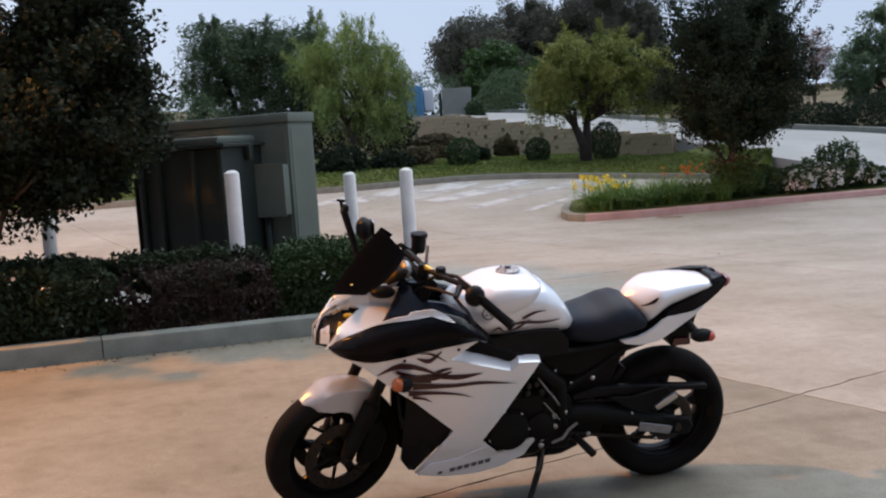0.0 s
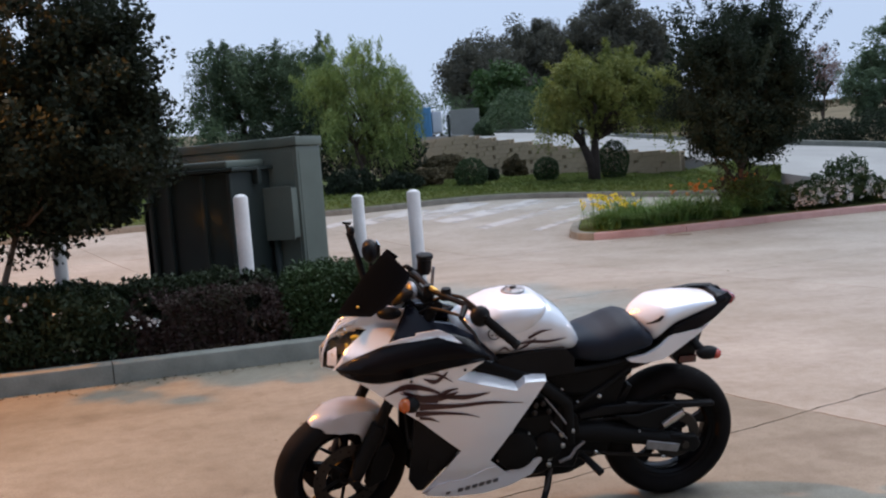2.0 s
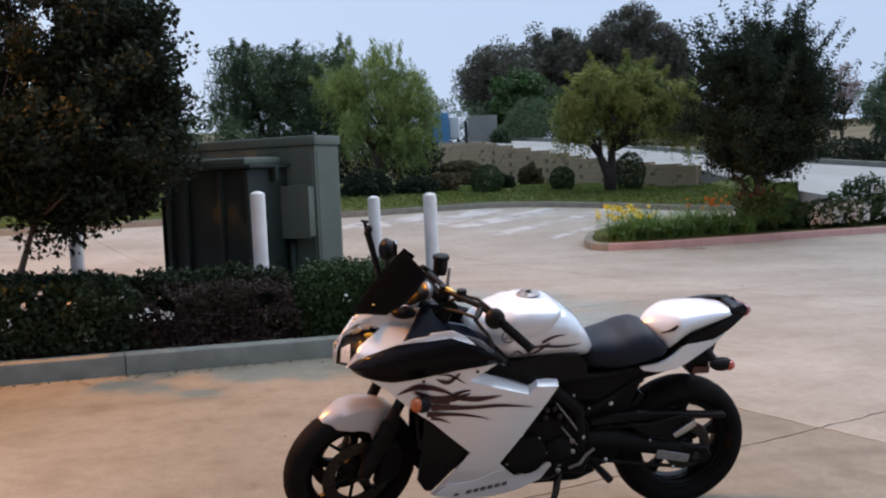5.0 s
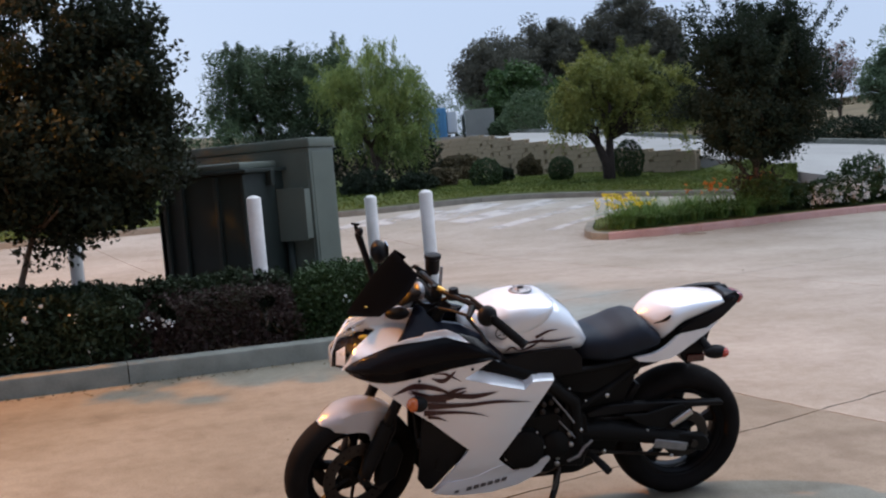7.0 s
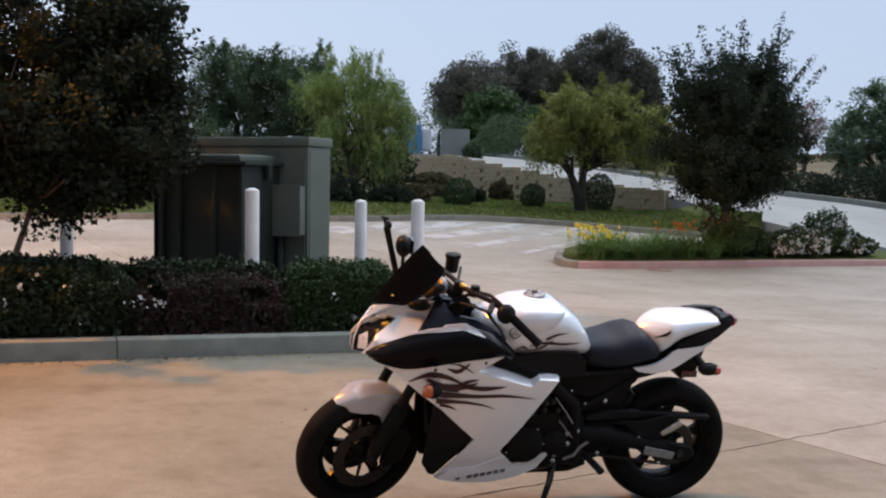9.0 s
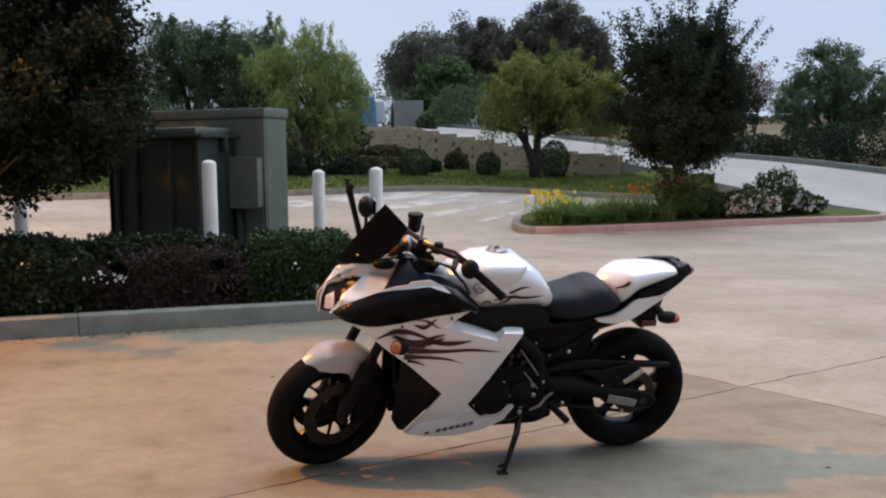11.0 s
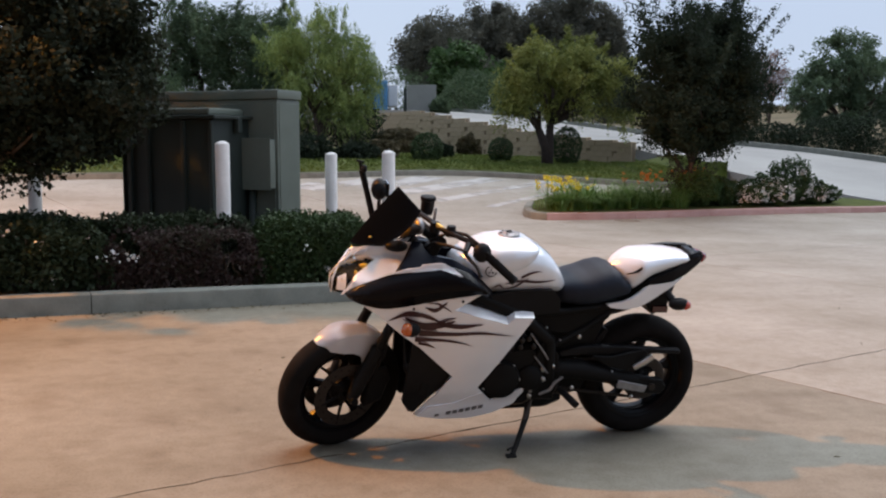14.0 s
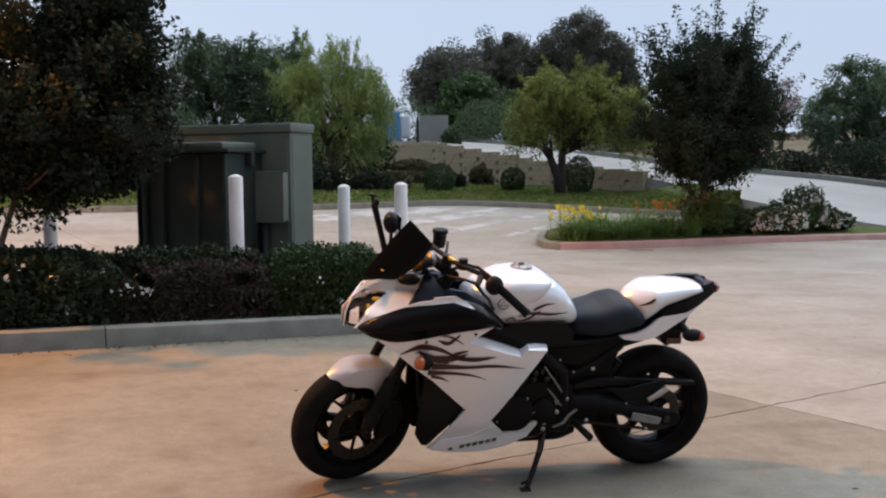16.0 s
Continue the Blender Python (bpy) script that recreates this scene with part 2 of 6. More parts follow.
def box(bm, x0, x1, y0, y1, z0, z1, bevel=0.0, m=None, seg=2):
    made = bmesh.ops.create_cube(bm, size=1.0)["verts"]
    bmesh.ops.scale(bm, vec=(abs(x1 - x0), abs(y1 - y0), abs(z1 - z0)), verts=made)
    bmesh.ops.translate(bm, vec=((x0 + x1) / 2, (y0 + y1) / 2, (z0 + z1) / 2), verts=made)
    if bevel:
        edges = list({e for v in made for e in v.link_edges})
        res = bmesh.ops.bevel(bm, geom=edges, offset=bevel, segments=seg, affect='EDGES', profile=0.6)
        made = list({v for f in res["faces"] for v in f.verts} | {v for v in made if v.is_valid})
    if m is not None:
        seen = {v for v in made if v.is_valid}
        bmesh.ops.transform(bm, matrix=m, verts=list(seen))
    return made


def tube(bm, path, radii, n=8, cap=True):
    """A round bar along points, with a radius for each."""
    pts = [Vector(p) for p in path]
    if not hasattr(radii, "__len__"):
        radii = [radii] * len(pts)
    rings, side = [], None
    for i, p in enumerate(pts):
        d = (pts[min(i + 1, len(pts) - 1)] - pts[max(i - 1, 0)]).normalized()
        if side is None:
            side = d.orthogonal().normalized()
        side = (side - d * side.dot(d)).normalized()
        up = d.cross(side)
        rings.append([bm.verts.new(p + radii[i] * (math.cos(a) * side + math.sin(a) * up)) for a in (2 * math.pi * k / n for k in range(n))])
    for a, b in zip(rings, rings[1:]):
        for k in range(n):
            bm.faces.new((a[k], a[(k + 1) % n], b[(k + 1) % n], b[k]))
    if cap:
        bm.faces.new(rings[0][::-1])
        bm.faces.new(rings[-1])
    return rings


def lathe(bm, profile, axis_at=(0, 0, 0), n=32, m=None, closed=True):
    """Turns (radius, along) pairs round the y axis."""
    rings = []
    for r, h in profile:
        rings.append([bm.verts.new((axis_at[0] + r * math.cos(a), axis_at[1] + h, axis_at[2] + r * math.sin(a))) for a in (2 * math.pi * k / n for k in range(n))])
    pairs = list(zip(rings, rings[1:])) + ([(rings[-1], rings[0])] if closed else [])
    for a, b in pairs:
        for k in range(n):
            bm.faces.new((a[k], a[(k + 1) % n], b[(k + 1) % n], b[k]))
    if m is not None:
        bmesh.ops.transform(bm, matrix=m, verts=[v for r in rings for v in r])
    return rings


def rise(y):
    if y < 10:
        return 0.0
    if y < 14:
        return 0.5 * 0.085 / 4 * (y - 10) ** 2
    if y < 20:
        return 0.17 + 0.085 * (y - 14)
    return 0.68 + 0.5 * (1 - math.exp(-(y - 20) / 8))


def lot_z(x, y):
    """The lay of the land: falling to +x, rising at the back."""
    return -0.027 * max(-14, min(14, x)) + rise(y)


def rand_unit(rng, n):
    v = rng.normal(size=(n, 3))
    return v / np.linalg.norm(v, axis=1)[:, None]


def leaves(rng, pts, length, width, hang=0.0, flat=0.0, vary=0.35):
    """Leaf blades at points: each a folded diamond. hang: how far they point down; flat: how far they lie level."""
    n = len(pts)
    d = rand_unit(rng, n)
    d[:, 2] = d[:, 2] * (1 - hang) - hang
    d /= np.linalg.norm(d, axis=1)[:, None]
    o = rand_unit(rng, n)
    o[:, 2] *= 1 - flat
    s = np.cross(d, o)
    s /= np.linalg.norm(s, axis=1)[:, None] + 1e-9
    up = np.cross(s, d)
    k = (1 + vary * rng.normal(size=n)).clip(0.4, 1.8)[:, None]
    a = pts - d * length * k * 0.5
    t = pts + d * length * k * 0.5
    mid = pts + up * width * k * 0.25
    return np.stack([a, mid + s * width * k * 0.5, t, mid - s * width * k * 0.5], 1)


def clumps(rng, centres, radii, per, squash=0.8):
    """Points in soft, uneven balls round the centres."""
    out = []
    for c, r in zip(centres, radii):
        v = rand_unit(rng, per) * (rng.random(per) ** 0.45)[:, None] * r
        v[:, 2] *= squash
        out.append(c + v)
    return np.concatenate(out)


def crown_centres(rng, blobs, count, shell=0.55, even=1.0):
    """Clump centres in a crown made of ellipsoids (x, y, z, rx, ry, rz), most of them near its skin."""
    vol = np.array([b[3] * b[4] * b[5] for b in blobs]) ** even
    pick = rng.choice(len(blobs), size=count, p=vol / vol.sum())
    v = rand_unit(rng, count) * (shell + (1 - shell) * rng.random(count))[:, None] * (0.86 + 0.22 * rng.random(count))[:, None]
    b = np.array(blobs)[pick]
    return b[:, :3] + v * b[:, 3:]


def limbs(bm, rng, base, forks, targets, r0, n=7, sag=0.15, stem=True):
    """A trunk that divides: from the base through each fork to the targets nearest to it, tapering all the way."""
    base = Vector(base)
    for fk in forks if stem else ():
        fk = Vector(fk)
        mid = base.lerp(fk, 0.5) + Vector(rng.normal(size=3) * 0.04 * (fk - base).length)
        tube(bm, [base, mid, fk], [r0, r0 * 0.8, r0 * 0.6], n)
    for tg in targets:
        tg = Vector(tg)
        fk = min((Vector(q) for q in forks), key=lambda q: (q - tg).length)
        d = tg - fk
        p1 = fk + d * 0.4 + Vector(rng.normal(size=3) * 0.10 * d.length) + Vector((0, 0, sag * d.length))
        p2 = fk + d * 0.75 + Vector(rng.normal(size=3) * 0.06 * d.length)
        tube(bm, [fk, p1, p2, tg], [r0 * 0.5, r0 * 0.32, r0 * 0.18, r0 * 0.05], 5)


def tree(name, label, base, forks, blobs, leaf_mat, seed, n_clumps, per, clump_r, leaf, bark=BARK, trunk_r=0.09, n_limbs=26, hang=0.0, strands=0, strand_len=0.8, group="", shell=0.55, shoots=0, shoot_len=0.6, even=1.0, thin=None, apart=False):
    rng = np.random.default_rng(seed)
    bx, by, bz = base
    holder = thing(name, label, "tree", pose(bx, by, bz), group)
    loc = lambda p: (p[0] - bx, p[1] - by, p[2] - bz)
    blobs = [(*loc(b), *b[3:]) for b in blobs]
    forks = [loc(q) for q in forks]
    cs = crown_centres(rng, blobs, n_clumps, shell, even)
    if thin:
        # Thins only below 3.35; the unseen crown above stays dense to block the lamp.
        cs = cs[rng.random(len(cs)) < 1 - (1 - thin[2]) * np.clip((cs[:, 2] - thin[0]) / 0.5, 0, 1) * np.clip((thin[1] - cs[:, 0]) / 0.5, 0, 1) * np.clip((3.35 - cs[:, 2]) / 0.2, 0, 1)]
    bm = bmesh.new()
    ends = cs[rng.permutation(len(cs))[:n_limbs]]
    limbs(bm, rng, (0, 0, -0.1), forks, () if apart else ends, trunk_r)
    for tip in ends if apart else ():
        twig = bmesh.new()
        limbs(twig, rng, (0, 0, 0), forks, (tip,), trunk_r, stem=False)
        part("limb", twig, bark, holder, smooth=True)
    part("trunk", bm, bark, holder, smooth=True)
    rad = clump_r * (0.6 + 0.8 * rng.random(len(cs)))
    pts = clumps(rng, cs, rad, per)
    if strands:
        knots = crown_centres(rng, blobs, max(8, strands // 14), 0.6)
        which = rng.integers(0, len(knots), strands)
        tops = knots[which] + rng.normal(size=(strands, 3)) * (0.13, 0.13, 0.10)
        steps = np.linspace(0, 1, 16)
        ln = strand_len * (0.35 + 0.7 * rng.random(len(knots)))[which] * (0.6 + 0.8 * rng.random(strands))
        out = knots[which][:, :2] - np.array(blobs)[:, :2].mean(0)
        sway = out / (np.linalg.norm(out, axis=1)[:, None] + 0.1) * 0.22 + rng.normal(size=(strands, 2)) * 0.07
        bow = np.sqrt(steps)
        st = tops[:, None, :] + np.stack([sway[:, :1] * bow, sway[:, 1:] * bow, 0.25 * np.sin(np.pi * np.minimum(1, steps * 2.2)) * ln[:, None] * 0.5 - ln[:, None] * steps], -1)
        st = st.reshape(-1, 3) + rng.normal(size=(len(tops) * 16, 3)) * 0.025
        pts = np.concatenate([pts, st])
    if shoots:
        mid = np.array(blobs)[:, :3].mean(0)
        roots = crown_centres(rng, blobs, shoots, 0.85)
        roots = roots[roots[:, 2] > mid[2] - 0.2]
        way = roots - mid
        way[:, 2] = np.abs(way[:, 2]) + 0.9
        way /= np.linalg.norm(way, axis=1)[:, None]
        ln = shoot_len * (0.4 + 0.9 * rng.random(len(roots)))
        st = roots[:, None, :] + way[:, None, :] * (ln[:, None] * np.linspace(0, 1, 18))[:, :, None]
        st = np.repeat(st.reshape(-1, 3), 7, axis=0)
        pts = np.concatenate([pts, st + rng.normal(size=st.shape) * 0.042])
    me = quads_mesh("crown", leaves(rng, pts, leaf[0], leaf[1], hang))
    part("crown", me, leaf_mat, holder)
    return holder


def strip(bm, rows):
    """A sheet through rows of points."""
    vs = [[bm.verts.new(p) for p in row] for row in rows]
    for a, b in zip(vs, vs[1:]):
        for k in range(len(a) - 1):
            bm.faces.new((a[k], a[k + 1], b[k + 1], b[k]))
    return vs

# ---- land, pavement, kerbs ----
def ease(a, b, t):
    t = max(0.0, min(1.0, (t - a) / (b - a)))
    return t * t * (3 - 2 * t)


def land_z(x, y):
    """The bare ground: under the pavement, up the bank at the back, and out to low hills."""
    far = math.hypot(x - 5, y - 5)
    side = ease(24, 34, x)
    face = 8.60 + (34.86 - y) * 0.2845
    low = ease(1.5, 4.0, x) * (1 - ease(face - 0.2, face + 1.2, x)) * (1 - ease(37, 41, y))
    z = lot_z(x, y) - 0.03 + 1.5 * ease(27, 34, y) * (1 - 0.5 * side) * (1 - low) - 0.12 * ease(19, 21, y)
    hills = 5.5 * ease(70, 230, far) * (0.65 + 0.35 * math.sin(3 * math.atan2(y, x) + 0.6)) * ease(-40, 60, y)
    bank = 1.0 * ease(31, 41, y) * (1 - ease(0, 4, x)) * ease(-25, -10, x)
    field = 3.0 * ease(50, 84, far) * ease(18, 40, x)
    return z + hills + bank + field - 0.02 * ease(30, 60, far)


def build_ground():
    radii = [0, 1.5, 3, 4.5, 6, 7.5, 9, 10.5, 12, 13.5, 15, 16.5, 18, 19.5, 21, 22.5, 24, 26, 28, 30, 32, 34, 37, 41, 46, 54, 65, 80, 100, 130, 170, 230, 320, 500, 900, 1600]
    rows = []
    for r in radii:
        rows.append([(5 + r * math.cos(a), 8 + r * math.sin(a)) for a in (2 * math.pi * k / 96 for k in range(97))])
    bm = bmesh.new()
    strip(bm, [[(x, y, land_z(x, y)) for x, y in row] for row in rows])
    bmesh.ops.remove_doubles(bm, verts=bm.verts, dist=0.001)
    tagged(part("ground", bm, EARTH, None, smooth=True), "dry brown earth reaching out to low hills", "ground", kind="structure")


build_ground()


def along(points, n):
    """Points evenly spaced along a smooth line through the given ones."""
    p = np.array(points, float)
    q = np.concatenate([[2 * p[0] - p[1]], p, [2 * p[-1] - p[-2]]])
    fine = []
    for i in range(1, len(q) - 2):
        for t in np.linspace(0, 1, 20, endpoint=False):
            a, b, c, d = q[i - 1 : i + 3]
            fine.append(0.5 * (2 * b + (c - a) * t + (2 * a - 5 * b + 4 * c - d) * t * t + (3 * b - a - 3 * c + d) * t**3))
    fine = np.array(fine + [p[-1]])
    s = np.r_[0, np.cumsum(np.linalg.norm(np.diff(fine, axis=0), axis=1))]
    return np.stack([np.interp(np.linspace(0, s[-1], n), s, fine[:, k]) for k in range(2)], 1), s[-1]


def build_kerb(name, label, line, mat, piece, zf=lot_z, high=0.15, wide=0.15, first=0):
    """Kerb stones laid end to end along a line; its left side is the planted one."""
    holder = thing(name, label, "kerb", kind="structure")
    _, total = along(line, 4)
    n = max(1, round(total / piece))
    fine, _ = along(line, n * 6 + 1)
    section = [(0.0, -0.1), (0.0, high - 0.022), (0.006, high - 0.008), (0.022, high), (wide, high), (wide, -0.1)]
    for k in range(n):
        pts = fine[6 * k : 6 * k + 7].copy()
        for end, step in ((0, pts[1] - pts[0]), (-1, pts[-2] - pts[-1])):
            pts[end] += step / np.linalg.norm(step) * 0.004
        bm = bmesh.new()
        rows = []
        for i, p in enumerate(pts):
            d = pts[min(i + 1, 6)] - pts[max(i - 1, 0)]
            d = d / np.linalg.norm(d)
            nrm = np.array([-d[1], d[0]])
            z = zf(p[0], p[1])
            rows.append([(p[0] + nrm[0] * w, p[1] + nrm[1] * w, z + h) for w, h in section])
        vs = strip(bm, rows)
        bm.faces.new(vs[0])
        bm.faces.new(vs[-1][::-1])
        part("kerb_stone", bm, KERB if k < first else mat, holder, smooth=40)
    return holder


def kerb_y(x):
    return 3.63 + 0.19 * (x + 0.79)


BED = [(-9.79, kerb_y(-9.79)), (-6.79, kerb_y(-6.79)), (-3.79, kerb_y(-3.79)), (-0.79, kerb_y(-0.79)), (1.15, kerb_y(1.15)), (1.62, 4.22), (1.85, 4.7), (1.72, 5.6), (1.45, 7.0), (0.9, 7.45), (-2.0, 7.0), (-6.0, 6.2), (-9.8, 5.6)]
build_kerb("kerb_bed", "weathered grey concrete kerb round the planted bed", BED, KERB, 3.0)
ISLE = [(6.2, 14.1), (5.88, 13.4), (5.72, 12.85), (5.86, 12.42), (6.6, 12.46), (7.6, 12.62), (10.0, 13.2), (12.5, 13.68), (14.5, 13.88), (15.0, 14.02), (15.2, 14.35)]
build_kerb("kerb_island", "faded red-painted kerb of the planting island", ISLE, RED_KERB, 1.9, high=0.13, first=1)
BACK = [(-14.0, 13.6), (-8.0, 15.6), (-2.4, 17.5), (2.25, 18.3), (5.2, 19.3), (6.7, 19.4), (8.3, 18.9), (9.85, 18.1), (11.6, 17.6), (12.8, 17.8), (13.4, 18.5)]
build_kerb("kerb_back", "pale concrete kerb along the lawn", BACK, KERB, 3.0, high=0.13)


def build_bed(name, label, outline, mat, up=0.11):
    bm = bmesh.new()
    vs = [bm.verts.new((x, y, lot_z(x, y) + up)) for x, y in outline]
    low = [bm.verts.new((x, y, lot_z(x, y) - 0.08)) for x, y in outline]
    bm.faces.new(vs)
    for k in range(len(vs)):
        bm.faces.new((vs[k], vs[k - 1], low[k - 1], low[k]))
    bmesh.ops.triangulate(bm, faces=bm.faces)
    tagged(part(name, bm, mat), label, "soil", kind="structure")


bed_line, _ = along(BED, 60)
build_bed("soil_bed", "dark bare soil in the planted bed", [(x + (0.06 if x < -9 else -0.05), y + (0.06 if y < 4.6 else -0.06)) for x, y in bed_line], SOIL)
isle_line, _ = along(ISLE, 50)
isle_back = [(15.15, 14.5), (14.4, 15.4), (13.0, 15.7), (10.0, 15.9), (7.5, 15.4)]
build_bed("soil_island", "mulched soil and thin turf of the planting island", [(x + 0.05, y + 0.06) for x, y in isle_line] + isle_back, TURF)


def lerp_pairs(table, x):
    xs, ys = zip(*table)
    return float(np.interp(x, xs, ys))


def build_lawn():
    fronts, _ = along([(x, y + 0.12) for x, y in BACK], 40)
    backs, _ = along([(-15, 30), (-9, 30), (-3, 30), (3, 33), (8.3, 35.2), (10.2, 29.0), (11.2, 25.5), (12.2, 22.0), (12.8, 20.4), (13.2, 19.2), (13.5, 18.7)], 40)
    bm = bmesh.new()
    rows = []
    for p, q in zip(fronts, backs):
        row = []
        for v in np.linspace(0, 1, 10):
            x, y = p * (1 - v) + q * v
            edge = lerp_pairs([(13.6, -0.34), (15.0, -0.12), (17.2, 0.32), (20.4, 0.86), (21.3, 1.00), (21.75, 0.68), (25.0, 0.62)], q[1])
            z = (lot_z(x, y) + 0.13) * (1 - v) + max(lot_z(x, y) + 0.13, edge if q[0] > 11.9 else -9) * v + 1.3 * ease(27, 34, y) * (1 - ease(1.0, 4.0, x))
            row.append((x, y, z))
        rows.append(row)
    strip(bm, rows)
    tagged(part("lawn", bm, TURF, None, smooth=True), "short lawn rising to the block wall", "lawn", kind="structure")
    rng = np.random.default_rng(5)
    i, v = rng.integers(0, 39, 70000), rng.random(70000) * 0.97
    along_edge = rng.random((70000, 1))
    a = fronts[i] + (fronts[i + 1] - fronts[i]) * along_edge
    b = backs[i] + (backs[i + 1] - backs[i]) * along_edge
    pts2 = a * (1 - v[:, None]) + b * v[:, None]
    keep = (pts2[:, 1] < 26) & (pts2[:, 0] < 16) & (pts2[:, 0] > -6)
    pts2, v = pts2[keep], v[keep]
    tall = np.array([lerp_pairs([(13.6, -0.34), (15.0, -0.12), (17.2, 0.32), (20.4, 0.86), (21.3, 1.00), (21.75, 0.68), (25.0, 0.62)], backs[k][1]) if backs[k][0] > 11.9 else -9 for k in i[keep]])
    z = np.array([max(lot_z(x, y) + 0.13, (lot_z(x, y) + 0.13) * (1 - w) + e * w) for (x, y), w, e in zip(pts2, v, tall)])
    pts = np.c_[pts2, z + 0.045]
    quads = leaves(rng, pts, 0.09, 0.035, 0.0)
    part("grass", quads_mesh("grass", quads), L_LAWN)
    tagged(bpy.data.objects["grass"], "short yellowing grass on the lawn", "grass", kind="stuff")


build_lawn()


def build_ramp():
    near = [(7.75, 38.3, 2.66), (8.80, 34.6, 2.58), (9.38, 32.5, 2.35), (10.3, 29.1, 1.84), (11.3, 25.6, 1.46), (12.4, 21.8, 1.10), (13.5, 18.8, 0.56), (14.0, 16.9, 0.30), (14.7, 15.4, 0.06), (15.5, 14.3, -0.12), (18.5, 13.2, -0.32)]
    far = [(11.6, 43.0, 2.70), (12.6, 40.0, 2.66), (13.6, 37.0, 2.45), (15.3, 32.5, 1.95), (16.7, 29.0, 1.55), (18.2, 25.6, 1.18), (19.4, 22.6, 0.92), (20.2, 20.6, 0.68), (21.0, 19.0, 0.48), (22.2, 17.4, 0.27), (23.5, 15.6, 0.05)]
    bm = bmesh.new()
    rows = []
    for a, b in zip(near, far):
        a, b = Vector(a), Vector(b)
        rows.append([a + Vector((0, 0, -0.6))] + [a.lerp(b, k / 6) for k in range(7)] + [b + Vector((0, 0, -0.6))])
    strip(bm, rows)
    tagged(part("road_ramp", bm, RAMP_MAT, None), "pale concrete driveway climbing behind the wall", "road", kind="structure")
    pts = [(p[0], p[1]) for p in far]
    def zf(x, y):
        ds = [((x - p[0]) ** 2 + (y - p[1]) ** 2, p[2]) for p in far]
        ds.sort()
        (d0, z0), (d1, z1) = ds[0], ds[1]
        w = math.sqrt(d0) / (math.sqrt(d0) + math.sqrt(d1) + 1e-6)
        return z0 * (1 - w) + z1 * w
    build_kerb("kerb_ramp", "low concrete kerb along the driveway", pts[::-1], KERB, 4.0, zf=zf, high=0.16, wide=0.25)


build_ramp()


def build_pavement():
    """Concrete slabs, cast in a skewed grid, with open joints between them."""
    holder = thing("pavement", "stained concrete parking lot slabs with open joints", "pavement", kind="structure")
    ang, size, gap, o = radians(21.3), 4.6, 0.0045, (2.725, 0.907)
    e1, e2 = (math.cos(ang), math.sin(ang)), (-math.sin(ang), math.cos(ang))
    for i in range(-5, 6):
        for j in range(-4, 5):
            cx, cy = o[0] + (i + 0.5) * size * e1[0] + (j + 0.5) * size * e2[0], o[1] + (i + 0.5) * size * e1[1] + (j + 0.5) * size * e2[1]
            if not (-16 < cx < 24 and -12 < cy < 22):
                continue
            n = 48 if abs(i + 0.5) < 3 and abs(j + 0.5) < 3 else 6
            rows = []
            for a in range(n + 1):
                row = []
                for b in range(n + 1):
                    u = (i + (gap / size if a == 0 else 1 - gap / size if a == n else a / n)) * size
                    v = (j + (gap / size if b == 0 else 1 - gap / size if b == n else b / n)) * size
                    if n > 6:
                        q = Vector((u * 7.0, v * 7.0, 1.7))
                        if a in (0, n):
                            u += 0.020 * noise.noise(q) + 0.010 * noise.noise(q * 4)
                            u += (0.5 if a == 0 else -0.5) * (0.014 * abs(noise.noise(q * 2.3)))
                        if b in (0, n):
                            v += 0.020 * noise.noise(q) + 0.010 * noise.noise(q * 4)
                            v += (0.5 if b == 0 else -0.5) * (0.014 * abs(noise.noise(q * 2.3)))
                    x, y = o[0] + u * e1[0] + v * e2[0], o[1] + u * e1[1] + v * e2[1]
                    row.append((x, y, lot_z(x, y)))
                rows.append(row)
            bm = bmesh.new()
            vs = strip(bm, rows)
            rim = [r[0] for r in vs] + vs[-1][1:] + [r[-1] for r in vs[::-1]][1:] + vs[0][::-1][1:-1]
            low = [bm.verts.new(p.co - Vector((0, 0, 0.06))) for p in rim]
            for k in range(len(rim)):
                bm.faces.new((rim[k], rim[k - 1], low[k - 1], low[k]))
            # Near left slabs carry the weaker, warmer light in their colour.
            part("slab", bm, LOT_SHADED if i < 0 and j < 1 else LOT, holder)
    return holder


def build_stripes():
    lines = [(5.45, 14.16, 7.85, 16.6, 0.10), (4.55, 14.9, 8.5, 18.6, 0.16), (4.1, 16.1, 7.15, 18.9, 0.30), (3.6, 16.7, 5.6, 19.1, 0.34), (2.2, 16.4, 4.1, 18.4, 0.30), (0.9, 15.4, 2.6, 17.6, 0.15)]
    for x0, y0, x1, y1, half in lines:
        d = Vector((x1 - x0, y1 - y0)).normalized()
        s = Vector((-d.y, d.x)) * half
        bm = bmesh.new()
        rows = []
        for k in range(9):
            x, y = x0 + (x1 - x0) * k / 8, y0 + (y1 - y0) * k / 8
            rows.append([(x + s.x * w, y + s.y * w, lot_z(x + s.x * w, y + s.y * w) + 0.004) for w in (-1, -0.3, 0.4, 1)])
        strip(bm, rows)
        tagged(part("parking_line", bm, STRIPE), "worn white painted parking line", "road marking", "parking lines", "structure")


build_stripes()

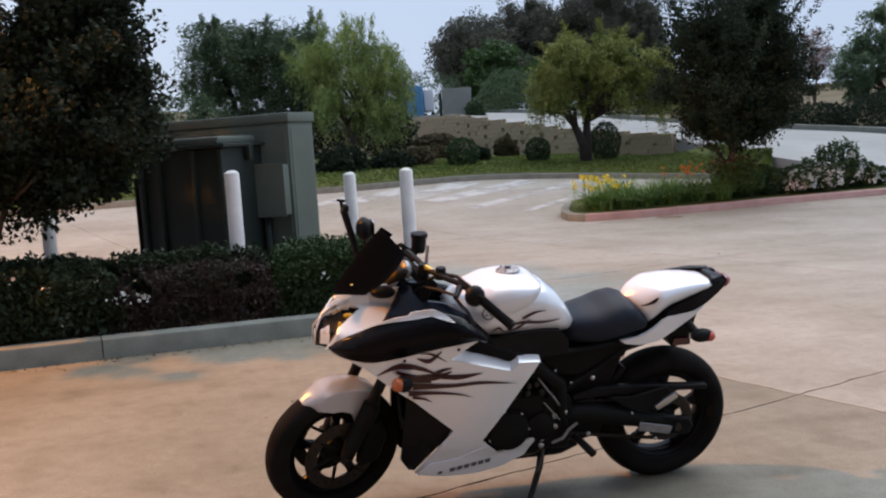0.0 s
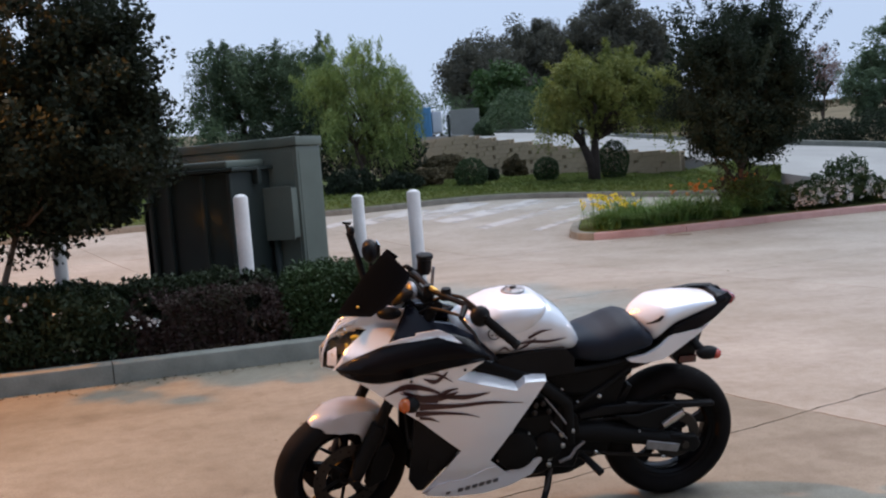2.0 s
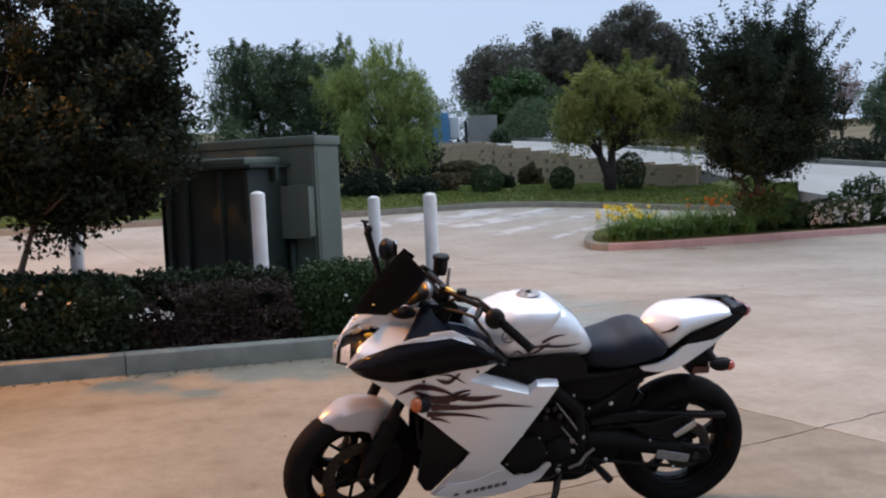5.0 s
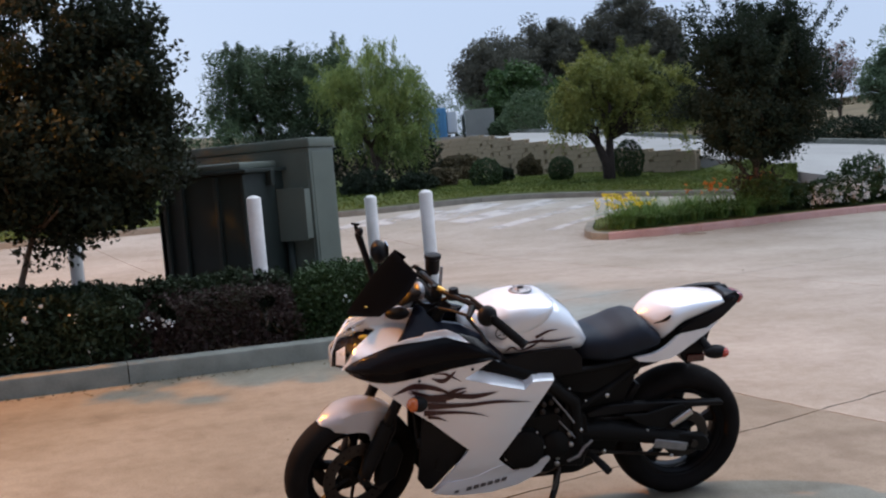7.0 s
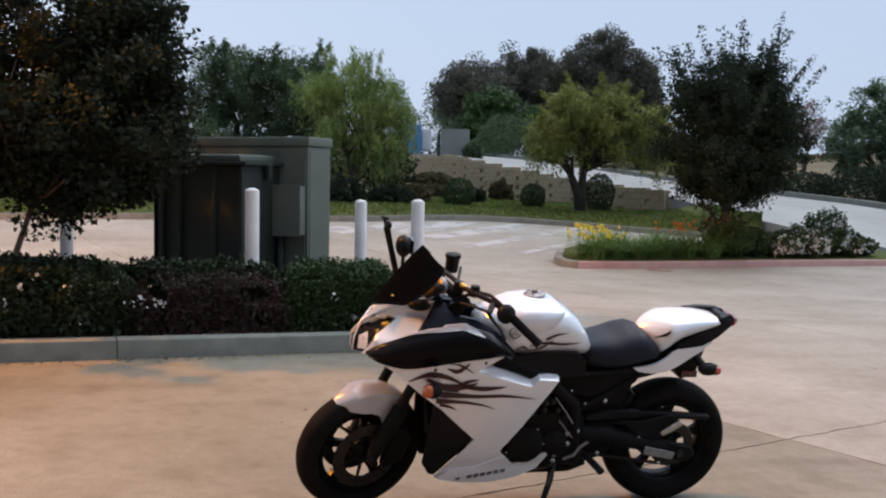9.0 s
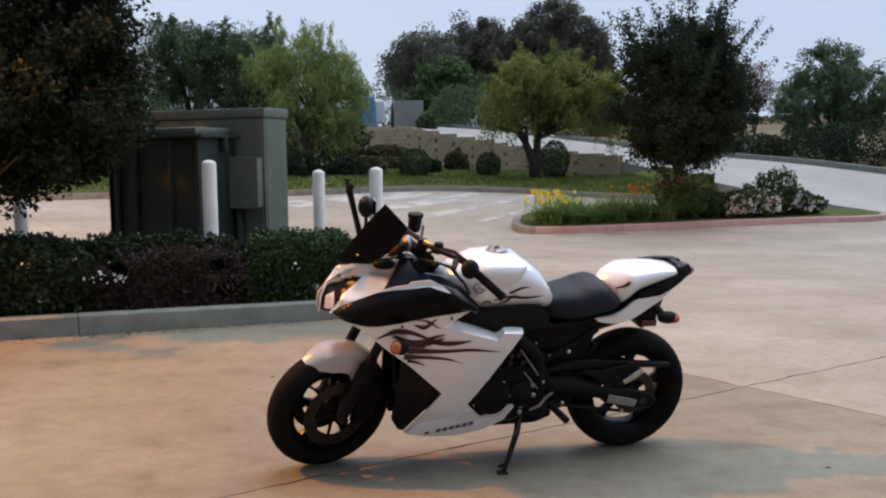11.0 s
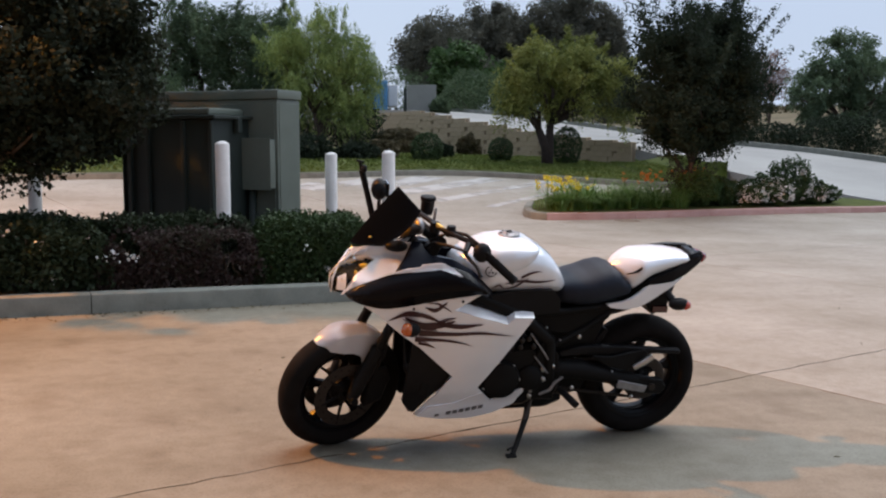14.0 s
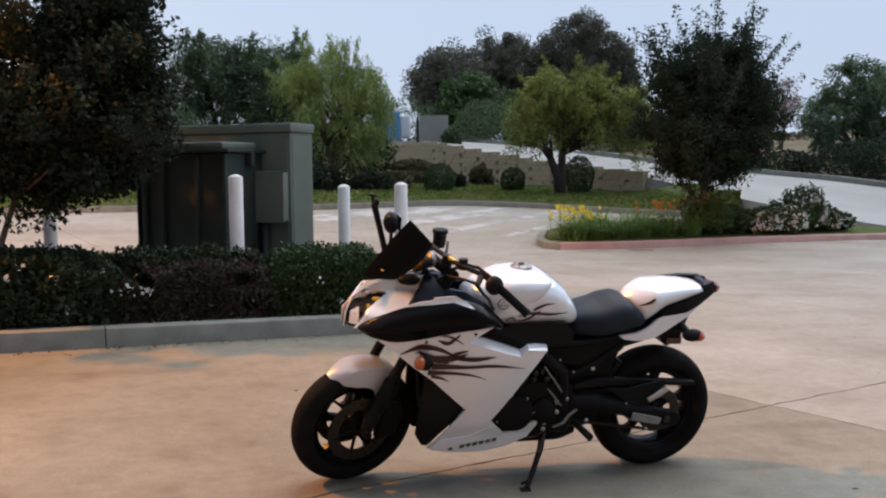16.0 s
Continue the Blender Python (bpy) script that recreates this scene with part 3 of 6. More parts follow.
# ---- bed: bollards, cabinets, hedges ----
def build_bollard(x, y, top, label):
    z = lot_z(x, y) + 0.10
    holder = thing("bollard", label, "bollard", pose(x, y, z), "bollards round the cabinet")
    h, r = top - z, 0.061
    bm = bmesh.new()
    lathe(bm, [(r, -0.1), (r, h - 0.012), (r - 0.004, h - 0.004), (r - 0.010, h)], n=24, m=Matrix.Rotation(radians(90), 4, 'X'), closed=False)
    bm.verts.ensure_lookup_table()
    part("post", bm, WHITE_POST, holder, smooth=40)
    bm = bmesh.new()
    lathe(bm, [(r - 0.010, h - 0.001), (r * 0.55, h + 0.012), (0.002, h + 0.018)], n=24, m=Matrix.Rotation(radians(90), 4, 'X'), closed=False)
    part("cap", bm, WHITE_POST, holder, "domed concrete cap, painted white", smooth=True)
    bm = bmesh.new()
    lathe(bm, [(r + 0.0, 0.0), (r + 0.07, 0.0), (r + 0.08, -0.03), (r, -0.03)], n=20, m=Matrix.Rotation(radians(90), 4, 'X'))
    part("footing", bm, KERB, holder, "rough concrete footing")


build_bollard(-0.165, 4.47, 1.300, "white-painted steel bollard rising out of the hedge")
build_bollard(0.984, 5.812, 1.187, "white-painted steel bollard behind the clipped hedge")
build_bollard(1.358, 4.815, 1.214, "white-painted steel bollard at the corner of the bed")
build_bollard(-1.80, 5.6, 1.25, "white-painted steel bollard under the tree")

U, V = Vector((-0.788, 0.616, 0)), Vector((0.616, 0.788, 0))


def corner_frame(x, y, z):
    """A frame at the near corner of a cabinet: x along its front, y into it."""
    return Matrix(((U.x, V.x, 0, x), (U.y, V.y, 0, y), (0, 0, 1, z), (0, 0, 0, 1)))


def build_switch_cabinet():
    h = thing("switch_cabinet", "tall grey-green steel utility cabinet with flat lid", "utility cabinet", corner_frame(0.374, 5.108, 0.10))
    H, L, D = 1.66, 1.75, 0.40
    bm = bmesh.new()
    box(bm, 0, L, 0, D, 0.08, H - 0.06, 0.008)
    part("body", bm, GREEN_STEEL, h, smooth=30)
    bm = bmesh.new()
    box(bm, -0.018, L + 0.018, -0.018, D + 0.018, H - 0.055, H + 0.03, 0.012)
    part("roof", bm, GREEN_STEEL, h, "flat overhanging steel lid", smooth=30)
    bm = bmesh.new()
    box(bm, -0.05, L + 0.05, -0.05, D + 0.05, -0.05, 0.08, 0.01)
    part("plinth", bm, KERB, h, "concrete pad")
    for k in range(2):
        bm = bmesh.new()
        box(bm, 0.03 + k * 0.86, 0.86 + k * 0.86, -0.007, 0.0, 0.14, H - 0.10, 0.004)
        door = part("door", bm, GREEN_STEEL, h)
        bm = bmesh.new()
        box(bm, 0.80 + k * 0.13, 0.84 + k * 0.13, -0.03, -0.008, 0.75, 0.92, 0.006)
        part("handle", bm, DARK_STEEL, door)
    bm = bmesh.new()
    box(bm, -0.006, 0.0, 0.03, D - 0.03, 0.14, H - 0.10, 0.003)
    part("side_panel", bm, GREEN_STEEL, h)


def build_meter_box():
    h = thing("meter_box", "grey-green steel box fixed to the cabinet front", "utility box", corner_frame(0.374, 5.108, 0.0))
    bm = bmesh.new()
    box(bm, 0.018, 0.385, -0.115, -0.010, 0.88, 1.33, 0.008)
    part("body", bm, GREEN_STEEL, h, smooth=30)
    bm = bmesh.new()
    box(bm, 0.004, 0.40, -0.127, -0.116, 0.865, 1.345, 0.005)
    part("cover", bm, GREEN_STEEL, h, "flat cover with turned edges")
    bm = bmesh.new()
    tube(bm, [(0.25, -0.06, 0.87), (0.25, -0.06, 0.05)], 0.035, 10)
    part("conduit", bm, DARK_STEEL, h, "dark conduit running to the ground", smooth=True)


def build_transformer():
    h = thing("transformer", "dark green ribbed pad-mounted transformer with raised lid", "transformer", corner_frame(-0.22, 4.85, 0.08))
    L, D, H = 0.92, 0.60, 1.43
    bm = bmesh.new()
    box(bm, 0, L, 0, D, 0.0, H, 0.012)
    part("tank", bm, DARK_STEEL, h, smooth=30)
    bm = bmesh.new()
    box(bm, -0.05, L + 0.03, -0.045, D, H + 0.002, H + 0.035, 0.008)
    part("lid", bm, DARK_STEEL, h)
    bm = bmesh.new()
    box(bm, 0.04, 0.74, 0.0, D - 0.05, H + 0.036, H + 0.10, 0.018)
    part("raised_cover", bm, GREEN_STEEL, h, "raised lighter green cover plate")
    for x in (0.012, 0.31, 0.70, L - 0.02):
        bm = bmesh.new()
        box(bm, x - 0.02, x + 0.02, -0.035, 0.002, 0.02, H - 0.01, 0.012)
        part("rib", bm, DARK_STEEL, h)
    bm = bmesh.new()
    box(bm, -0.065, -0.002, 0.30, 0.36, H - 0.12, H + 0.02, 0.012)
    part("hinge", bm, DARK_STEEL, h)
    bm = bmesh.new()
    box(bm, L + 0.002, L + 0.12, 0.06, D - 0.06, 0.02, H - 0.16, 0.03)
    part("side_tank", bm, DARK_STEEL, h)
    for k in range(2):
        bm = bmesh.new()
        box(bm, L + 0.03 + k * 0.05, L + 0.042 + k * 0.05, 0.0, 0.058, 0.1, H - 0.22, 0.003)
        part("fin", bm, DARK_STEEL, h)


build_switch_cabinet()
build_meter_box()
build_transformer()


def build_hedge(name, label, x0, x1, height, depth, seed, mat, n, leaf, rough_edge, bloom=0, setback=0.20, bare=0.0):
    """Leaves on and inside a rounded bank that follows the kerb, with stems below."""
    rng = np.random.default_rng(seed)
    y0 = kerb_y((x0 + x1) / 2)
    ox, oy = (x0 + x1) / 2, y0 + setback
    oz = lot_z(ox, oy) + 0.11
    h = thing(name, label, "hedge", pose(ox, oy, oz))
    half = (x1 - x0) / 2
    a, c = rng.uniform(-half, half, n), rng.uniform(0, math.pi, n)
    shell = np.where(rng.random(n) < 0.75, 1 - 0.10 * rng.random(n), 0.4 + 0.6 * rng.random(n))
    edge = (1 - np.abs(a / half) ** 8) ** 0.3
    wave = 1 + rough_edge * np.array([noise.noise((p * 3.1, q * 2.0, seed)) + 0.5 * noise.noise((p * 9, q * 5, seed + 3)) for p, q in zip(a, c)])
    cs, sn = np.cos(c), np.sin(c)
    y = depth / 2 - np.sign(cs) * np.abs(cs) ** 0.45 * depth / 2 * shell * wave
    z = np.abs(sn) ** 0.42 * height * shell * wave * edge
    z = np.where(rng.random(n) < 0.45, rng.random(n) * z, z)
    pts = np.c_[a, y + 0.19 * a, z + 0.02] + rng.normal(size=(n, 3)) * 0.016
    if bare:
        gap = np.array([noise.noise((p * 4 + 9, q * 6, seed)) for p, q in zip(pts[:, 0], pts[:, 2])])
        pts = pts[gap > -0.35 + bare * rng.random(len(pts)) * 0.6]
    part("foliage", quads_mesh("foliage", leaves(rng, pts, leaf[0], leaf[1], 0.1)), mat, h, kind="stuff")
    bm = bmesh.new()
    for k in range(int((x1 - x0) * 14)):
        p = Vector((rng.uniform(-half, half), rng.uniform(0.08, depth - 0.08), 0))
        p.y += 0.19 * p.x
        q = p + Vector((rng.normal() * 0.10, rng.normal() * 0.10, height * rng.uniform(0.5, 0.92)))
        tube(bm, [p, p.lerp(q, 0.5) + Vector((rng.normal() * 0.03, rng.normal() * 0.03, 0)), q], [0.009, 0.006, 0.003], 5)
    part("stem_thicket", bm, PALE_BARK, h, kind="stuff")
    for k in range(bloom):
        p = np.array([rng.uniform(-half, half), rng.uniform(-0.02, 0.03), rng.uniform(0.15, 0.92) * height])
        p[1] += 0.19 * p[0]
        cl = p + rng.normal(size=(rng.integers(3, 12), 3)) * 0.020
        part("blossom", quads_mesh("blossom", leaves(rng, cl, 0.028, 0.024, 0.0, 0.5)), PETAL_W, h, "small white blossom cluster")
    return h


build_hedge("hawthorn_hedge", "loose dark-leaved hedge with scattered white blossom", -4.6, -1.06, 0.54, 0.85, 21, L_HAW, 60000, (0.042, 0.021), 0.16, bloom=26)
build_hedge("hawthorn_hedge", "loose dark-leaved shrub behind the withered one", -1.30, 0.10, 0.55, 0.50, 26, L_HAW, 16000, (0.042, 0.021), 0.14, bloom=2, setback=0.58)
build_hedge("withered_hedge", "withered reddish-brown hedge shrub between green ones", -1.16, 0.12, 0.46, 0.62, 22, L_RED, 19000, (0.034, 0.015), 0.20, bloom=2, bare=0.2)
build_hedge("clipped_hedge", "dense clipped dark green hedge with level top", 0.06, 1.10, 0.56, 0.80, 23, L_BOX, 30000, (0.028, 0.016), 0.06, bloom=3)

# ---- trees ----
# The top of this crown is out of view, added to block the lamp.
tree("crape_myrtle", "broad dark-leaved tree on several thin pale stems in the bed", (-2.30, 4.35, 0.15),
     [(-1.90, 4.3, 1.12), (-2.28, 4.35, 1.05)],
     # The blob at (-3.0, 5.4) is added to shade the bollard.
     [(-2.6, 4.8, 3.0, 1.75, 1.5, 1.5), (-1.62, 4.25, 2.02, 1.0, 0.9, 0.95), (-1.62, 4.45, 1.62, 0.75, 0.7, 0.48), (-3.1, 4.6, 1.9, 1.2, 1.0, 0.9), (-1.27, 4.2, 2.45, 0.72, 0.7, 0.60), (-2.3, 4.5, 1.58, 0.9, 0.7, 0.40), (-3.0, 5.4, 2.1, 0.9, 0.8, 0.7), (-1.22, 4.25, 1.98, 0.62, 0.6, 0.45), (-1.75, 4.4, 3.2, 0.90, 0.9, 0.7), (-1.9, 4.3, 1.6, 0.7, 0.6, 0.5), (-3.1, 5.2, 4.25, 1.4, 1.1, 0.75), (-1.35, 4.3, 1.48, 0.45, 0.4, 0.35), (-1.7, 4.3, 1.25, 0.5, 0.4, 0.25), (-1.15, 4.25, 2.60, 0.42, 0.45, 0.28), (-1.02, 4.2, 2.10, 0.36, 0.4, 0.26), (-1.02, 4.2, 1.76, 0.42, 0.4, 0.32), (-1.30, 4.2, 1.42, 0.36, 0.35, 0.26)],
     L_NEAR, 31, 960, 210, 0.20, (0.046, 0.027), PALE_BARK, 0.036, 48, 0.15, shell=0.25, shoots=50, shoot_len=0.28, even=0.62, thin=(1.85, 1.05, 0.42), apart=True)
tree("evergreen_tree", "dense dark green tree with spiky upright shoots on the island", (9.68, 13.95, 0.05),
     [(9.52, 13.95, 0.75), (9.72, 14.0, 0.8), (9.67, 13.85, 0.9)],
     [(9.80, 13.95, 2.10, 1.62, 1.4, 0.95), (9.82, 13.95, 2.95, 1.28, 1.1, 0.85), (9.72, 13.9, 1.42, 1.12, 0.95, 0.46), (10.15, 13.95, 3.6, 0.85, 0.8, 0.55), (9.1, 13.9, 3.25, 0.6, 0.6, 0.5)],
     L_DARK, 32, 900, 140, 0.24, (0.066, 0.028), BARK, 0.06, 40, shell=0.3, shoots=150, shoot_len=0.85)
tree("olive_tree", "yellow-green tree with two leaning dark trunks on the lawn", (9.68, 21.75, 0.52),
     [(9.38, 21.7, 1.65), (9.75, 21.75, 1.80)],
     [(8.95, 21.8, 2.85, 0.75, 0.9, 0.70), (9.45, 21.6, 3.55, 0.75, 0.9, 0.62), (10.5, 21.6, 3.30, 0.95, 1.0, 0.80), (11.5, 21.7, 3.05, 0.80, 0.9, 0.75), (8.70, 21.7, 2.30, 0.45, 0.5, 0.40), (10.7, 21.9, 3.70, 0.75, 0.7, 0.45), (11.75, 21.6, 2.35, 0.5, 0.5, 0.42), (10.1, 21.4, 2.7, 0.7, 0.6, 0.40)],
     L_OLIVE, 33, 230, 90, 0.23, (0.10, 0.026), DARK_BARK, 0.17, 30, 0.5, 1500, 0.75, shoots=40, shoot_len=0.45, shell=0.4, even=0.7)
tree("willow_tree", "light green drooping willow behind the cabinet", (3.65, 23.6, 0.75),
     [(3.6, 23.6, 1.9), (3.9, 23.7, 2.2), (3.4, 23.5, 2.1)],
     [(3.45, 23.8, 4.15, 0.85, 1.0, 0.65), (4.35, 23.5, 3.75, 0.80, 1.0, 0.75), (2.60, 23.8, 3.85, 0.60, 0.9, 0.65), (3.6, 23.6, 3.0, 1.2, 1.1, 0.9), (4.75, 23.4, 3.15, 0.50, 0.7, 0.60), (4.4, 23.3, 2.3, 0.6, 0.8, 0.5), (3.85, 23.6, 4.70, 0.40, 0.5, 0.30)],
     L_WILLOW, 34, 150, 90, 0.24, (0.12, 0.020), BARK, 0.10, 40, 0.85, 1500, 1.05, shell=0.45, shoots=34, shoot_len=0.50, even=0.8)
tree("grey_tree", "dull dark green tree behind the willow", (2.3, 27.0, 1.0),
     [(2.3, 27.0, 2.6), (2.6, 27.0, 2.8)],
     [(2.6, 26.8, 4.3, 0.95, 1.2, 1.1), (2.4, 26.8, 3.0, 1.1, 1.2, 1.2)],
     L_GREY, 35, 170, 100, 0.30, (0.12, 0.028), BARK, 0.13, 24, 0.5, 700, 0.9, shoots=24, shoot_len=0.4)
tree("grey_tree", "tall dull grey-green tree at the back of the bank", (0.6, 28.0, 1.6),
     [(0.5, 28.0, 3.2), (0.9, 28.0, 3.4)],
     [(0.35, 27.8, 4.7, 0.95, 1.2, 1.0), (1.35, 27.8, 4.6, 0.85, 1.0, 1.0), (0.7, 27.8, 3.2, 1.3, 1.2, 1.2), (-0.40, 27.8, 3.6, 0.7, 0.8, 0.8), (-0.30, 27.8, 4.9, 0.75, 0.8, 0.75)],
     L_GREY, 36, 250, 100, 0.30, (0.12, 0.028), BARK, 0.16, 26, 0.5, 1100, 1.0, shoots=30, shoot_len=0.4)
for k, (x, y, z, r, top, seed, lab) in enumerate([
        (19.4, 68.0, 2.6, 3.4, 10.6, 41, "rounded far eucalyptus, dull dark green"),
        (25.0, 71.0, 2.6, 4.0, 12.5, 42, "tall far eucalyptus with a ragged top"),
        (30.0, 69.0, 2.6, 3.6, 13.5, 43, "tallest far eucalyptus with a domed top"),
        (33.1, 68.0, 2.6, 1.2, 11.2, 44, "narrow far eucalyptus, dull and dark")]):
    hgt = top - z
    tree("eucalyptus_tree", lab, (x, y, z), [(x - 0.4, y, z + hgt * 0.4), (x + 0.5, y, z + hgt * 0.45)],
         [(x, y, z + hgt * 0.66, r, r, hgt * 0.34), (x + 0.2 * r, y, z + hgt * 0.42, r * 1.1, r, hgt * 0.34)],
         L_EUC, seed, 420, 200, 0.80, (0.20, 0.085), BARK, 0.3, 24, 0.3, shell=0.45, group="far eucalyptus row")
tree("round_tree", "mid green bushy tree before the eucalyptus", (15.1, 48.5, 2.6), [(15.0, 48.5, 3.6), (15.4, 48.5, 3.8)],
     [(15.2, 48.5, 5.0, 2.0, 1.6, 1.6), (14.6, 48.3, 4.0, 1.6, 1.5, 1.1)], L_MID, 45, 130, 90, 0.5, (0.26, 0.11), BARK, 0.16, 20)
tree("pepper_tree", "grey-green spreading tree beyond the driveway", (27.6, 32.2, 0.9), [(27.4, 32.2, 2.0), (27.9, 32.2, 2.2)],
     [(27.2, 32.2, 4.7, 1.5, 1.5, 1.35), (25.9, 32.2, 3.5, 1.2, 1.4, 1.1), (28.9, 32.0, 3.9, 1.7, 1.6, 1.2), (27.3, 32.2, 2.6, 2.3, 1.5, 1.1), (30.4, 32.0, 2.9, 1.2, 1.2, 1.0)],
     L_PEPPER, 46, 330, 120, 0.38, (0.14, 0.045), BARK, 0.16, 28, 0.35, 500, 0.7)
tree("bare_tree", "thin rusty tree with sparse leaves in the distance", (27.2, 37.5, 1.4), [(27.1, 37.5, 3.0), (27.4, 37.5, 3.2)],
     [(27.2, 37.4, 4.4, 0.9, 0.9, 1.3)], L_RUST, 47, 60, 40, 0.35, (0.15, 0.04), BARK, 0.08, 34)


def build_shrub(name, label, x, y, z, rx, ry, rz, mat, seed, n, leaf, rough_edge=0.12, group="", category="shrub"):
    rng = np.random.default_rng(seed)
    h = thing(name, label, category, pose(x, y, z), group)
    v = rand_unit(rng, n)
    v[:, 2] = np.abs(v[:, 2] + 0.25) * np.sign(v[:, 2] + 0.25)
    s = np.where(rng.random(n) < 0.75, 1 - 0.12 * rng.random(n), 0.3 + 0.7 * rng.random(n))
    s = s * (1 + rough_edge * np.array([noise.noise((p[0] * 3, p[1] * 3, p[2] * 3 + seed)) * 1.6 for p in v]))
    pts = v * s[:, None] * (rx, ry, rz) + (0, 0, rz * 0.8)
    pts = pts[pts[:, 2] > -0.02]
    part("foliage", quads_mesh("foliage", leaves(rng, pts, leaf[0], leaf[1], 0.1)), mat, h, kind="stuff")
    bm = bmesh.new()
    for k in range(9):
        q = rand_unit(rng, 1)[0] * (rx * 0.7, ry * 0.7, rz * 0.5) + (0, 0, rz * 0.9)
        tube(bm, [(rng.normal() * 0.04, rng.normal() * 0.04, -0.05), Vector(q) * 0.5, q], [0.02, 0.012, 0.005], 5)
    part("stem_thicket", bm, BARK, h, kind="stuff")
    return h


build_shrub("round_shrub", "clipped round green shrub on the lawn", 6.38, 22.5, 0.64, 0.47, 0.45, 0.45, L_BOX, 51, 4500, (0.05, 0.03), 0.05, "clipped lawn shrubs")
build_shrub("round_shrub", "small clipped round green shrub on the lawn", 8.65, 22.8, 0.62, 0.37, 0.36, 0.40, L_BOX, 52, 3600, (0.05, 0.03), 0.05, "clipped lawn shrubs")
build_shrub("round_shrub", "tall clipped green shrub beside the leaning trunks", 10.45, 22.2, 0.56, 0.44, 0.40, 0.58, L_BOX, 53, 4200, (0.05, 0.03), 0.06, "clipped lawn shrubs")
rs = np.random.default_rng(77)
for k, (x, y, z, r, hh, mat, seed, lab) in enumerate([
        (7.3, 24.2, 0.75, 0.32, 0.24, L_DARK, 54, "low dark shrub against the wall"), (8.75, 26.2, 0.62, 0.38, 0.42, L_DRY, 55, "small dry shrub against the wall"),
        (5.3, 23.4, 0.75, 0.45, 0.26, L_DRY, 56, "low rusty shrub at the foot of the bank"), (4.4, 22.4, 0.65, 0.55, 0.32, L_DARK, 57, "low dark shrub under the willow"),
        (3.0, 22.0, 0.65, 0.65, 0.40, L_DARK, 58, "low dark shrub behind the cabinet"), (4.8, 25.8, 1.1, 1.0, 0.75, L_DARK, 59, "dark shrub on the bank"),
        (3.0, 25.5, 1.1, 1.2, 0.95, L_DARK, 60, "dark shrub on the bank"), (5.9, 26.4, 0.85, 0.6, 0.22, L_DRY, 61, "dry trailing shrub beside the wall end"), (6.9, 28.6, 0.90, 0.8, 0.22, L_DRY, 75, "dry trailing shrub beside the wall end"), (7.5, 30.6, 1.15, 0.8, 0.30, L_DRY, 76, "dry trailing shrub beside the wall end"),
        (1.0, 24.5, 1.0, 1.3, 0.9, L_DARK, 62, "dark shrub on the bank"), (10.1, 46.0, 2.3, 2.4, 1.4, L_GREY, 77, "dull shrub behind the far container"), (-1.2, 25.5, 1.0, 1.6, 1.1, L_GREY, 63, "grey-green shrub on the bank"), (-3.8, 26.5, 1.0, 1.8, 1.3, L_GREY, 64, "grey-green shrub on the bank"),
        (9.95, 34.0, 2.30, 0.42, 0.34, L_GREY, 78, "grey-green shrub before the gate wall"), (13.4, 40.3, 2.3, 1.7, 1.1, L_GREY, 65, "grey-green shrub beside the driveway"), (15.6, 39.0, 2.1, 1.9, 1.2, L_GREY, 66, "grey-green shrub beside the driveway"),
        (17.8, 36.5, 1.75, 1.9, 1.1, L_DARK, 67, "dark shrub beside the driveway"), (19.6, 33.2, 1.4, 1.7, 1.0, L_DARK, 68, "dark shrub beside the driveway"),
        (22.6, 30.0, 0.9, 1.2, 0.55, L_DARK, 69, "low grey-green shrub beyond the driveway"), (24.0, 28.6, 0.6, 1.5, 0.80, L_DARK, 70, "low dark shrub beyond the driveway"),
        (25.9, 27.8, 0.5, 1.6, 0.98, L_DARK, 72, "low dark shrub beyond the driveway"), (28.3, 27.0, 0.45, 1.9, 1.05, L_MID, 73, "low dark shrub beyond the driveway")]):
    build_shrub("shrub", lab, x, y, z, r, r * 0.9, hh, mat, seed, int(2600 + 2200 * r), (0.10, 0.045), 0.22, "background shrubs")

build_shrub("dry_scrub", "brown dry scrub along the edge of the far field", 48.0, 68.0, 1.6, 12.0, 2.5, 1.25, L_DRY, 74, 16000, (0.26, 0.12), 0.2)

# ---- island planting ----
def build_strap_clump(x, y, seed):
    rng = np.random.default_rng(seed)
    z = lot_z(x, y) + 0.10
    h = thing("daylily", "arching bright green strap-leaved clump on the island", "plant", pose(x, y, z), "strap-leaved clumps")
    bm = bmesh.new()
    for k in range(230):
        a, ln, lean = rng.uniform(0, 2 * math.pi), rng.uniform(0.42, 0.86), rng.uniform(0.5, 1.6)
        b = Vector((rng.normal() * 0.10, rng.normal() * 0.08, 0))
        d = Vector((math.cos(a), math.sin(a), 0))
        s = Vector((-d.y, d.x, 0)) * 0.014
        prev = None
        for i in range(4):
            t = i / 3
            p = b + d * (lean * ln * t * t) + Vector((0, 0, ln * (t - 0.45 * lean * t * t)))
            w = s * (1 - t * 0.85)
            cur = (bm.verts.new(p - w), bm.verts.new(p + w))
            if prev:
                bm.faces.new((prev[0], prev[1], cur[1], cur[0]))
            prev = cur
    part("foliage", bm, L_GRASS, h, kind="stuff")
    return h


for k, (x, y) in enumerate([(6.45, 13.0), (6.95, 13.12), (7.5, 13.27), (8.05, 13.4), (8.65, 13.55), (7.2, 13.75), (8.4, 14.0), (9.2, 13.6)]):
    build_strap_clump(x, y, 90 + k)


